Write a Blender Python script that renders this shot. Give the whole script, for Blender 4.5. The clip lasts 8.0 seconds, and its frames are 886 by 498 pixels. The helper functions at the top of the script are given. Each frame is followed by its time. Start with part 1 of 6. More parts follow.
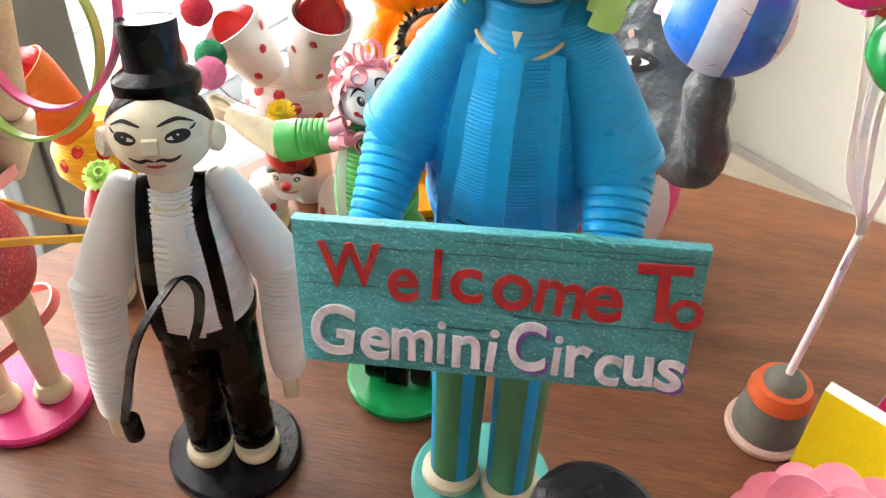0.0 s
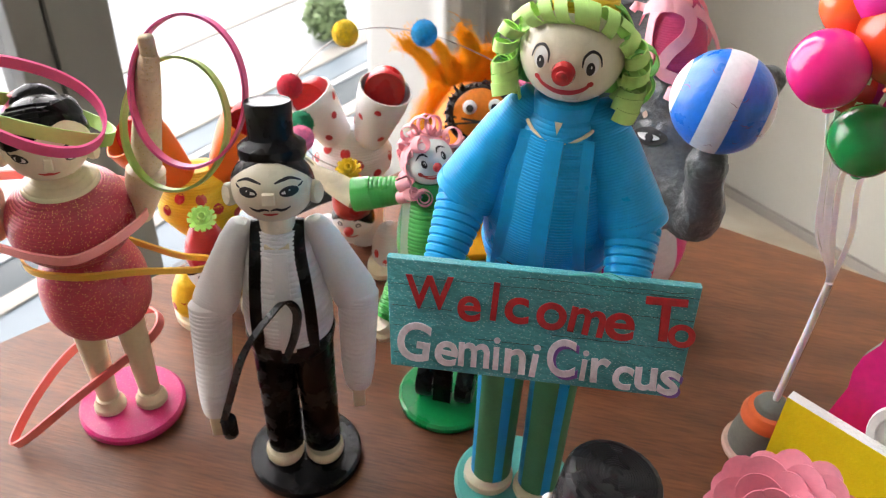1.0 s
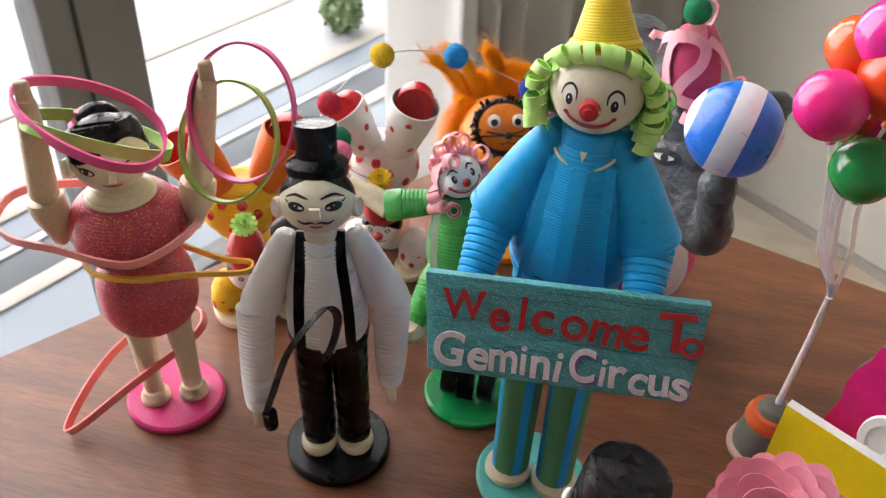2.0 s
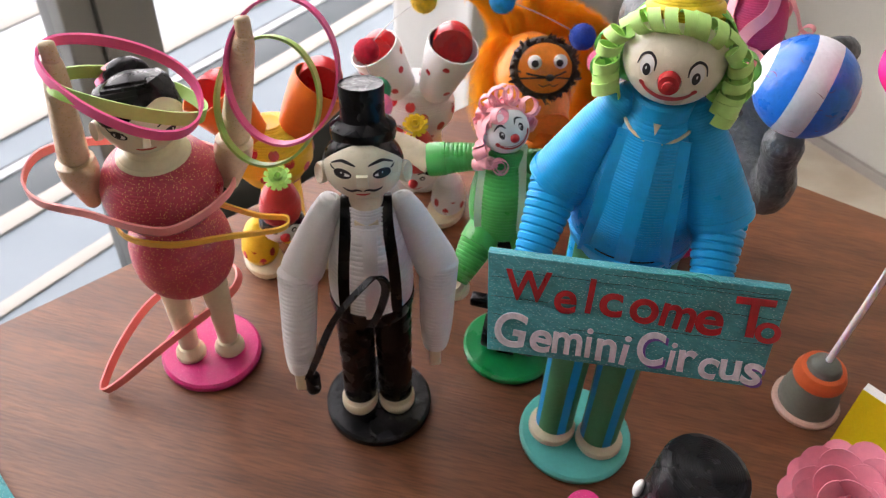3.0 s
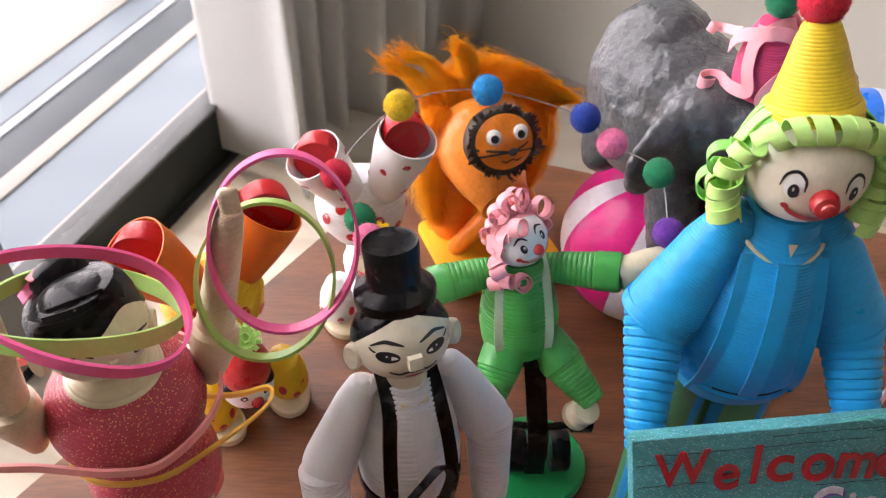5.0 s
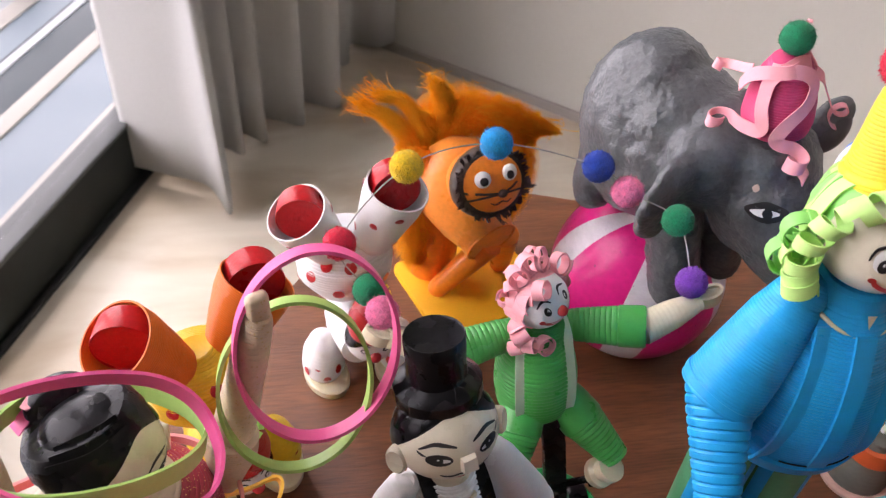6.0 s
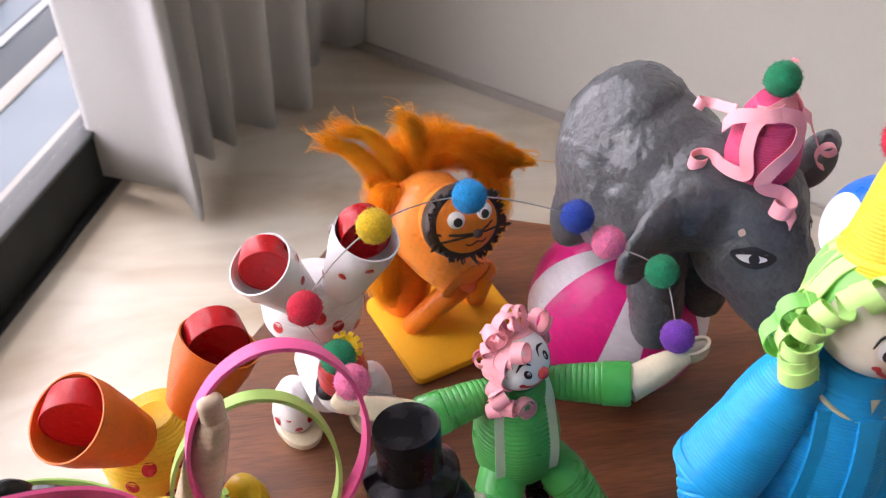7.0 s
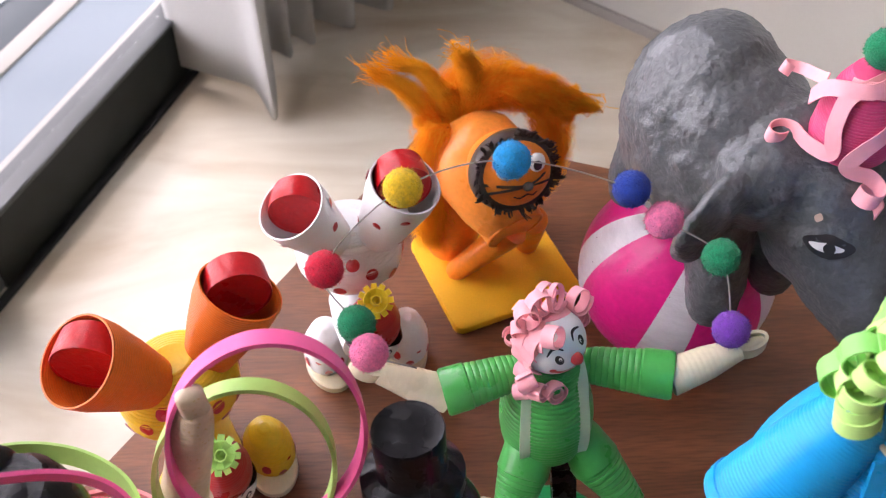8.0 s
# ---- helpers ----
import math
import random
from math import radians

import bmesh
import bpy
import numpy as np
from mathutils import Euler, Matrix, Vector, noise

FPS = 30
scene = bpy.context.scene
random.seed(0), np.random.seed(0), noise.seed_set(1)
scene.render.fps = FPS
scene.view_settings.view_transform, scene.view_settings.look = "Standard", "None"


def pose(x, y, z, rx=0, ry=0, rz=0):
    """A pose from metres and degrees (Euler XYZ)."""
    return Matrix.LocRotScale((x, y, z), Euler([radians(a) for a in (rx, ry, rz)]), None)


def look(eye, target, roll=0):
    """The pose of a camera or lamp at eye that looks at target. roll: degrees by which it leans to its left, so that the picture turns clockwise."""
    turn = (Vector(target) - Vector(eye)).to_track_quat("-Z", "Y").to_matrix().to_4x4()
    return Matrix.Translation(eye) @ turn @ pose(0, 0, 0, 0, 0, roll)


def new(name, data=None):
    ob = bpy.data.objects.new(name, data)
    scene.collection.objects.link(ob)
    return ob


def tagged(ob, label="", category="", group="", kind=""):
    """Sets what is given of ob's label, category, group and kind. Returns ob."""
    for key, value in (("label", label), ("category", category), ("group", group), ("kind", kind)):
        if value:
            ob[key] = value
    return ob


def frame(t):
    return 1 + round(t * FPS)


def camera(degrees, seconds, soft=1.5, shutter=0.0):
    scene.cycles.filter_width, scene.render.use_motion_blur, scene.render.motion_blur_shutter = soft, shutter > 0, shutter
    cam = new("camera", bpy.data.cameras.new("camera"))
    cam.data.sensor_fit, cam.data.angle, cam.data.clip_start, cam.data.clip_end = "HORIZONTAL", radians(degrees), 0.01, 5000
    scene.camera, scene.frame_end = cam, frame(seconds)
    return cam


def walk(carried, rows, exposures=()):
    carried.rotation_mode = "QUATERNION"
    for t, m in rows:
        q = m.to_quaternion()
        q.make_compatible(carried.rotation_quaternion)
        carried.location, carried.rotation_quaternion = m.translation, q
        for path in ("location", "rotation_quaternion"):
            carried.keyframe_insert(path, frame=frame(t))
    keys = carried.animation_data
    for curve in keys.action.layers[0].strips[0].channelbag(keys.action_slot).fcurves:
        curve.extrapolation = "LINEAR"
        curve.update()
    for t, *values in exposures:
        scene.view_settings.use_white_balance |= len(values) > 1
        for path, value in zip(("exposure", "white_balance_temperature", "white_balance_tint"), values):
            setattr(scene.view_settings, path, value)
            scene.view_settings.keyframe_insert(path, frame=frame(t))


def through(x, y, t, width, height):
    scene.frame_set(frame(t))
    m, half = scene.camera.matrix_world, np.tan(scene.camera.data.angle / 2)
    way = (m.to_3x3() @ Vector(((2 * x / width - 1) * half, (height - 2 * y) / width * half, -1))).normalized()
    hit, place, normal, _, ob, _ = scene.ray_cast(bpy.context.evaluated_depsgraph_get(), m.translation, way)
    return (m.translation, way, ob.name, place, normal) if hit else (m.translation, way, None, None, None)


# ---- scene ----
from mathutils.bvhtree import BVHTree

# ---- camera ----
cam = camera(53.56, 8.0, soft=1.2)
cam.data.dof.use_dof, cam.data.dof.focus_distance, cam.data.dof.aperture_fstop = True, 0.215, 42.0   # a small lens focused on the near dolls
PATH = [
    (0, (0.07942, 0.02808, 0.22972), (0.03936, 0.24917, 0.03093), 2.15),
    (0.5, (0.07899, 0.00359, 0.24967), (0.03485, 0.23032, 0.05823), 2.19),
    (1, (0.07699, -0.01516, 0.26209), (0.02954, 0.21465, 0.07518), 2.66),
    (1.5, (0.07518, -0.02963, 0.27488), (0.02520, 0.20305, 0.09223), 3.43),
    (1.7, (0.07524, -0.03254, 0.27786), (0.02383, 0.19923, 0.09446), 3.20),
    (2.8, (0.05593, -0.01456, 0.28606), (0.01340, 0.19340, 0.07380), 3.50),
    (3, (0.05201, -0.01217, 0.28645), (0.00811, 0.19379, 0.07278), 3.27),
    (3.5, (0.03011, 0.00821, 0.28563), (-0.01325, 0.21332, 0.07103), 3.13),
    (4, (0.01386, 0.02307, 0.27963), (-0.01491, 0.23032, 0.06464), 2.65),
    (4.5, (-0.00529, 0.03378, 0.27797), (-0.00112, 0.24567, 0.06564), 4.07),
    (4.7, (-0.00922, 0.03744, 0.27823), (0.00019, 0.25184, 0.06860), 3.81),
    (5.8, (-0.03952, 0.06882, 0.27840), (-0.00212, 0.27617, 0.06473), 4.77),
    (6, (-0.04246, 0.07381, 0.27888), (0.00222, 0.28314, 0.06868), 5.35),
    (6.5, (-0.03839, 0.08691, 0.28216), (0.01528, 0.29460, 0.07244), 5.51),
    (7, (-0.03783, 0.09586, 0.28192), (0.01442, 0.30188, 0.07020), 5.48),
    (7.5, (-0.03521, 0.10954, 0.27681), (0.00278, 0.30196, 0.04980), 5.36),
    (8, (-0.02427, 0.11878, 0.27856), (0.00121, 0.30354, 0.04358), 5.00),
]
EXPOSURE = [(0.0, 0.66, 6700, 11), (0.6, 0.26, 6600, 13), (1.0, 0.08, 6550, 14), (1.6, -0.16, 6550, 15), (3.0, -0.20, 6500, 18), (4.5, -0.20, 6600, 21), (6.5, -0.42, 6350, 26), (8.0, -0.32, 6250, 26)]
walk(cam, [(t, look(eye, target, roll)) for t, eye, target, roll in PATH], EXPOSURE)

# ---- units ----
# All lengths below are in U: the width of the painted sign board, about 7 cm.
U = 0.072


# ---- world and light ----
world = bpy.data.worlds.new("sky")
scene.world = world
world.use_nodes = True
wn = world.node_tree.nodes
sky = wn.new("ShaderNodeTexSky")
sky.sky_type, sky.sun_disc = "NISHITA", False
sky.sun_elevation, sky.sun_rotation = radians(73), radians(319)
wn["Background"].inputs[1].default_value = 0.12
world.node_tree.links.new(sky.outputs[0], wn["Background"].inputs[0])

sun = new("sun", bpy.data.lights.new("sun", "SUN"))
sun.data.energy, sun.data.angle, sun.data.color = 2.0, radians(8), (1.0, 0.97, 0.92)
sun.matrix_world = look((-19 * U, 32 * U, 96 * U), (0, 10 * U, 0))
tagged(sun, kind="structure")


# ---- materials ----
def shader(name, color, rough=0.5, metal=0.0, vary=0.12, size=0.02, fine=0.0015, bump=0.15, spec=0.5, coat=0.0, sheen=0.0,
           stretch=(1, 1, 1), speck=None, speck_size=0.0006, speck_amount=0.6, trans=0.0, sub=0.0):
    """A painted, papered or moulded surface: two scales of tone, fine relief and uneven gloss. Sizes in metres."""
    mt = bpy.data.materials.new(name)
    mt.use_nodes = True
    nt = mt.node_tree
    nd, ln = nt.nodes, nt.links
    bs = nd["Principled BSDF"]
    co = nd.new("ShaderNodeTexCoord")
    mp = nd.new("ShaderNodeMapping")
    mp.inputs["Scale"].default_value = stretch
    ln.new(co.outputs["Object"], mp.inputs[0])
    big, small = nd.new("ShaderNodeTexNoise"), nd.new("ShaderNodeTexNoise")
    big.inputs["Scale"].default_value, big.inputs["Detail"].default_value = 1 / size, 5
    small.inputs["Scale"].default_value, small.inputs["Detail"].default_value = 1 / fine, 4
    ln.new(mp.outputs[0], big.inputs[0])
    ln.new(mp.outputs[0], small.inputs[0])
    mix = nd.new("ShaderNodeMath")
    mix.operation = "MULTIPLY_ADD"
    mix.inputs[1].default_value = 0.6
    ln.new(big.outputs[0], mix.inputs[0])
    half = nd.new("ShaderNodeMath")
    half.operation = "MULTIPLY"
    half.inputs[1].default_value = 0.4
    ln.new(small.outputs[0], half.inputs[0])
    ln.new(half.outputs[0], mix.inputs[2])
    rng = nd.new("ShaderNodeMapRange")
    rng.inputs[1].default_value, rng.inputs[2].default_value = 0.3, 0.7
    rng.inputs[3].default_value, rng.inputs[4].default_value = 1 - vary, 1 + vary
    ln.new(mix.outputs[0], rng.inputs[0])
    sc = nd.new("ShaderNodeVectorMath")
    sc.operation = "SCALE"
    sc.inputs[0].default_value = color
    ln.new(rng.outputs[0], sc.inputs["Scale"])
    tone = sc.outputs[0]
    if speck:
        vo = nd.new("ShaderNodeTexVoronoi")
        vo.inputs["Scale"].default_value = 1 / speck_size
        ln.new(mp.outputs[0], vo.inputs[0])
        th = nd.new("ShaderNodeMath")
        th.operation = "LESS_THAN"
        th.inputs[1].default_value = 0.22
        ln.new(vo.outputs["Distance"], th.inputs[0])
        am = nd.new("ShaderNodeMath")
        am.operation = "MULTIPLY"
        am.inputs[1].default_value = speck_amount
        ln.new(th.outputs[0], am.inputs[0])
        bl = nd.new("ShaderNodeMix")
        bl.data_type = "RGBA"
        ln.new(am.outputs[0], bl.inputs["Factor"])
        ln.new(tone, bl.inputs["A"])
        bl.inputs["B"].default_value = (*speck, 1)
        tone = bl.outputs["Result"]
    ln.new(tone, bs.inputs["Base Color"])
    rr = nd.new("ShaderNodeMapRange")
    rr.inputs[1].default_value, rr.inputs[2].default_value = 0.3, 0.7
    rr.inputs[3].default_value, rr.inputs[4].default_value = max(rough - 0.1, 0.02), min(rough + 0.1, 1)
    ln.new(big.outputs[0], rr.inputs[0])
    ln.new(rr.outputs[0], bs.inputs["Roughness"])
    bs.inputs["Metallic"].default_value = metal
    bs.inputs["Specular IOR Level"].default_value = spec
    bs.inputs["Coat Weight"].default_value = coat
    bs.inputs["Coat Roughness"].default_value = 0.15
    bs.inputs["Sheen Weight"].default_value = sheen
    bs.inputs["Transmission Weight"].default_value = trans
    if sub:
        bs.inputs["Subsurface Weight"].default_value = sub
        bs.inputs["Subsurface Radius"].default_value = (0.004, 0.003, 0.002)
        bs.inputs["Subsurface Scale"].default_value = 0.5
    if bump:
        bp = nd.new("ShaderNodeBump")
        bp.inputs["Strength"].default_value, bp.inputs["Distance"].default_value = bump, 0.0006
        ln.new(small.outputs[0], bp.inputs["Height"])
        ln.new(bp.outputs[0], bs.inputs["Normal"])
    return mt


PAPER = dict(rough=0.42, vary=0.12, size=0.012, fine=0.0012, bump=0.15, coat=0.08, spec=0.35)
BLUE = shader("sky blue quilled paper", (0.003, 0.38, 0.80), spec=0.35, rough=0.36, vary=0.10, size=0.008, fine=0.003, bump=0.18, coat=0.12)
TEAL = shader("teal painted card", (0.10, 0.50, 0.45), rough=0.4, vary=0.08)
GREEN = shader("grass green quilled paper", (0.05, 0.39, 0.07), rough=0.34, vary=0.14, size=0.008, fine=0.003, bump=0.3, coat=0.2)
GREENLEG = shader("bottle green paper", (0.07, 0.28, 0.13), **PAPER)
GREENBASE = shader("green gloss paint", (0.0, 0.27, 0.07), rough=0.3, vary=0.1, coat=0.4)
LIME = shader("lime paper strip", (0.56, 0.90, 0.27), rough=0.55, vary=0.08, bump=0.05)
LIMEDARK = shader("green paper strip", (0.26, 0.68, 0.16), rough=0.55, vary=0.08, bump=0.05)
OLIVE = shader("olive green paper strip", (0.38, 0.62, 0.14), rough=0.5, vary=0.08, bump=0.05)
CREAM = shader("cream varnished paper", (0.74, 0.66, 0.46), rough=0.35, vary=0.08, coat=0.3)
SKIN = shader("pale cream painted paper", (0.76, 0.70, 0.54), rough=0.3, vary=0.06, coat=0.4)
ARMSKIN = shader("cream paper with gold glitter", (0.70, 0.55, 0.38), rough=0.4, vary=0.16, coat=0.2,
                 speck=(0.55, 0.36, 0.10), speck_size=0.0011, speck_amount=0.5)
WHITE = shader("white quilled paper", (0.78, 0.78, 0.78), rough=0.45, vary=0.05, size=0.01, fine=0.001, bump=0.1)
WHITEFACE = shader("white face paint", (0.80, 0.79, 0.76), rough=0.35, vary=0.04)
BLACK = shader("black lacquered paper", (0.005, 0.005, 0.006), rough=0.26, vary=0.35, size=0.006, bump=0.28, fine=0.002, spec=0.22)
BLACKMATT = shader("black gloss paint", (0.007, 0.007, 0.008), rough=0.22, vary=0.3, bump=0.4, fine=0.002, spec=0.3)
INK = shader("black ink and dark gaps", (0.012, 0.010, 0.010), rough=0.5, vary=0.1, bump=0)
RED = shader("red gloss paint", (0.50, 0.025, 0.03), rough=0.3, vary=0.15, coat=0.5)
REDCUP = shader("red lacquered paper coil", (0.50, 0.010, 0.013), spec=0.35, rough=0.32, vary=0.2, coat=0.12, bump=0.3)
LIPS = shader("red lip paint", (0.52, 0.03, 0.025), rough=0.35, vary=0.1)
YELLOW = shader("yellow quilled paper", (0.82, 0.60, 0.03), **PAPER)
YELLOWBODY = shader("warm yellow paper", (0.80, 0.52, 0.02), **PAPER)
YELLOWBRIGHT = shader("bright yellow craft foam", (0.90, 0.72, 0.0), rough=0.7, vary=0.05, bump=0.4, fine=0.0008)
FOAMEDGE = shader("white foam edge", (0.84, 0.84, 0.82), rough=0.85, vary=0.06, bump=0.6, fine=0.0008)
ORANGE = shader("orange quilled paper", (0.72, 0.16, 0.015), **PAPER)
LION = shader("orange varnished paper", (0.86, 0.235, 0.018), rough=0.36, vary=0.16, coat=0.25, size=0.008, spec=0.35)
LIONLIGHT = shader("pale orange varnished tissue", (0.93, 0.31, 0.045), rough=0.34, vary=0.16, coat=0.3, size=0.012, spec=0.35)


def wool_cloth(name, color, through=0.5, low=0.8, grain=160):
    """Loose fibre or thin cloth: part of the light goes through it."""
    mt = bpy.data.materials.new(name)
    mt.use_nodes = True
    nd, ln = mt.node_tree.nodes, mt.node_tree.links
    nd.remove(nd["Principled BSDF"])
    co, no, rng, sc = nd.new("ShaderNodeTexCoord"), nd.new("ShaderNodeTexNoise"), nd.new("ShaderNodeMapRange"), nd.new("ShaderNodeVectorMath")
    no.inputs["Scale"].default_value, no.inputs["Detail"].default_value = grain, 6
    ln.new(co.outputs["Object"], no.inputs[0])
    rng.inputs[1].default_value, rng.inputs[2].default_value, rng.inputs[3].default_value, rng.inputs[4].default_value = 0.3, 0.7, low, 1.0
    ln.new(no.outputs[0], rng.inputs[0])
    sc.operation = "SCALE"
    sc.inputs[0].default_value = color
    ln.new(rng.outputs[0], sc.inputs["Scale"])
    df, tl, mx = nd.new("ShaderNodeBsdfDiffuse"), nd.new("ShaderNodeBsdfTranslucent"), nd.new("ShaderNodeMixShader")
    mx.inputs[0].default_value = through
    for q in (df, tl):
        ln.new(sc.outputs[0], q.inputs["Color"])
    ln.new(df.outputs[0], mx.inputs[1])
    ln.new(tl.outputs[0], mx.inputs[2])
    ln.new(mx.outputs[0], nd["Material Output"].inputs["Surface"])
    return mt


FUR = wool_cloth("orange dyed wool", (1.0, 0.37, 0.015))
FURLIGHT = wool_cloth("amber dyed wool", (1.0, 0.54, 0.03))
FELT = shader("amber felt board", (0.92, 0.47, 0.0), rough=0.75, vary=0.08, bump=0.3, fine=0.0008)
BROWN = shader("dark brown paper fringe", (0.045, 0.028, 0.019), rough=0.55, vary=0.5, size=0.0012)
CLAY = shader("grey painted clay", (0.086, 0.093, 0.098), rough=0.48, vary=0.3, size=0.006, fine=0.0013, bump=1.0, coat=0.6, spec=0.35)
CLAYDARK = shader("darker grey clay", (0.05, 0.05, 0.052), rough=0.4, vary=0.3, size=0.006, fine=0.003, bump=0.6)
MAGENTA = shader("magenta gloss paint", (0.75, 0.012, 0.22), spec=0.35, rough=0.38, vary=0.14, size=0.01, fine=0.002, bump=0.35, coat=0.3)
BALLWHITE = shader("brushed white paint", (0.75, 0.70, 0.74), rough=0.4, vary=0.10, size=0.008, bump=0.35, stretch=(1, 1, 4))
DENT = shader("dark pit shade and crack colour", (0.16, 0.03, 0.09), rough=0.7, vary=0.3)
BALLPALE = shader("brushed pale blue white paint", (0.72, 0.75, 0.80), rough=0.4, vary=0.10, size=0.008, bump=0.35)
BALLBLUE = shader("royal blue paint", (0.012, 0.17, 0.68), rough=0.32, vary=0.2, size=0.01, bump=0.4, fine=0.002, coat=0.3)
PINKBASE = shader("hot pink glitter paint", (0.66, 0.025, 0.20), rough=0.35, vary=0.12, coat=0.3, speck=(0.85, 0.35, 0.45), speck_size=0.0008, speck_amount=0.25)
ROSE = shader("rose paint with gold glitter", (0.47, 0.045, 0.080), rough=0.36, vary=0.20, size=0.010, coat=0.2, bump=0.3, speck=(1.0, 0.66, 0.24), speck_size=0.00075, speck_amount=0.85)
HOTPINK = shader("hot pink paper strip", (0.94, 0.13, 0.36), rough=0.5, vary=0.06, bump=0.05)
SALMON = shader("salmon paper strip", (0.92, 0.36, 0.35), rough=0.5, vary=0.06, bump=0.05)
CORAL = shader("coral paper strip", (0.86, 0.22, 0.20), rough=0.5, vary=0.06, bump=0.05)
AMBER = shader("amber paper strip", (0.86, 0.50, 0.06), rough=0.5, vary=0.06, bump=0.05)
BABYPINK = shader("baby pink paper strip", (0.95, 0.42, 0.46), rough=0.55, vary=0.07, bump=0.05)
HATPINK = shader("raspberry coiled paper", (0.68, 0.07, 0.19), **PAPER)
PETAL = shader("pink card petal", (0.86, 0.33, 0.42), rough=0.55, vary=0.10, bump=0.08)
PALEGREEN = shader("pale green paper strip", (0.55, 0.72, 0.48), rough=0.5, vary=0.06)
SIGNTEAL = shader("teal glitter wood paint", (0.065, 0.34, 0.37), rough=0.5, vary=0.32, size=0.006, fine=0.0009, bump=1.0,
                  stretch=(0.40, 1, 1), speck=(0.55, 0.82, 0.85), speck_size=0.00040, speck_amount=0.6)
SIGNRED = shader("red brushed paint", (0.42, 0.012, 0.018), rough=0.35, vary=0.3, size=0.004, bump=0.5, coat=0.2)
SIGNWHITE = shader("white brushed paint", (0.74, 0.69, 0.74), rough=0.4, vary=0.26, size=0.004, bump=0.6)
SIGNLILAC = shader("lilac paint shadow", (0.22, 0.10, 0.42), rough=0.5, vary=0.2)
STONE = shader("grey green coiled card", (0.17, 0.18, 0.15), rough=0.6, vary=0.15)
RINGORANGE = shader("orange paper band", (0.72, 0.13, 0.03), rough=0.5, vary=0.1)
BLUSH = shader("peach card disc", (0.70, 0.50, 0.40), rough=0.6, vary=0.08)
CLEAR = shader("milky plastic strip", (0.90, 0.87, 0.90), rough=0.35, vary=0.05, bump=0.05, sub=0.6)
SILVER = shader("thin steel wire", (0.45, 0.44, 0.42), rough=0.35, metal=0.9, vary=0.1)
PLASTER = shader("warm white wall paint", (0.59, 0.58, 0.525), rough=0.7, vary=0.03, size=0.5, fine=0.006, bump=0.08)
SKIRT = shader("painted skirting", (0.40, 0.37, 0.33), rough=0.5, vary=0.05, size=0.3)
CEILING = shader("white ceiling paint", (0.66, 0.65, 0.63), rough=0.8, vary=0.03, size=0.6)
ALU = shader("grey powder-coated aluminium", (0.13, 0.135, 0.13), rough=0.45, vary=0.08, size=0.1, bump=0.05)
ALURAIL = shader("charcoal aluminium rail", (0.017, 0.021, 0.020), spec=0.25, rough=0.6, vary=0.1, size=0.1, bump=0.05)
ALULIP = shader("grey aluminium bead", (0.06, 0.065, 0.065), rough=0.45, vary=0.08, size=0.1, bump=0.05)
ALUDARK = shader("black rubber track", (0.014, 0.016, 0.016), rough=0.6, vary=0.15, size=0.1)
CLOTH = wool_cloth("white woven curtain cloth", (0.66, 0.66, 0.64), 0.36, 0.94, 400)


def balloon(name, color):
    return shader(name, color, rough=0.16, vary=0.05, size=0.02, bump=0.02, coat=0.5, sub=0.15)


def fuzz(name, color):
    return shader(name, color, rough=0.9, vary=0.3, size=0.0016, fine=0.0005, bump=1.0, sheen=0.08)


POM = {
    "red": fuzz("red pompom fluff", (0.68, 0.015, 0.05)), "yellow": fuzz("yellow pompom fluff", (0.82, 0.55, 0.01)),
    "cyan": fuzz("cyan pompom fluff", (0.0, 0.30, 0.66)), "navy": fuzz("royal blue pompom fluff", (0.012, 0.05, 0.34)),
    "pink": fuzz("pink pompom fluff", (0.82, 0.19, 0.36)), "green": fuzz("green pompom fluff", (0.0, 0.24, 0.10)),
    "purple": fuzz("purple pompom fluff", (0.20, 0.05, 0.42)),
}


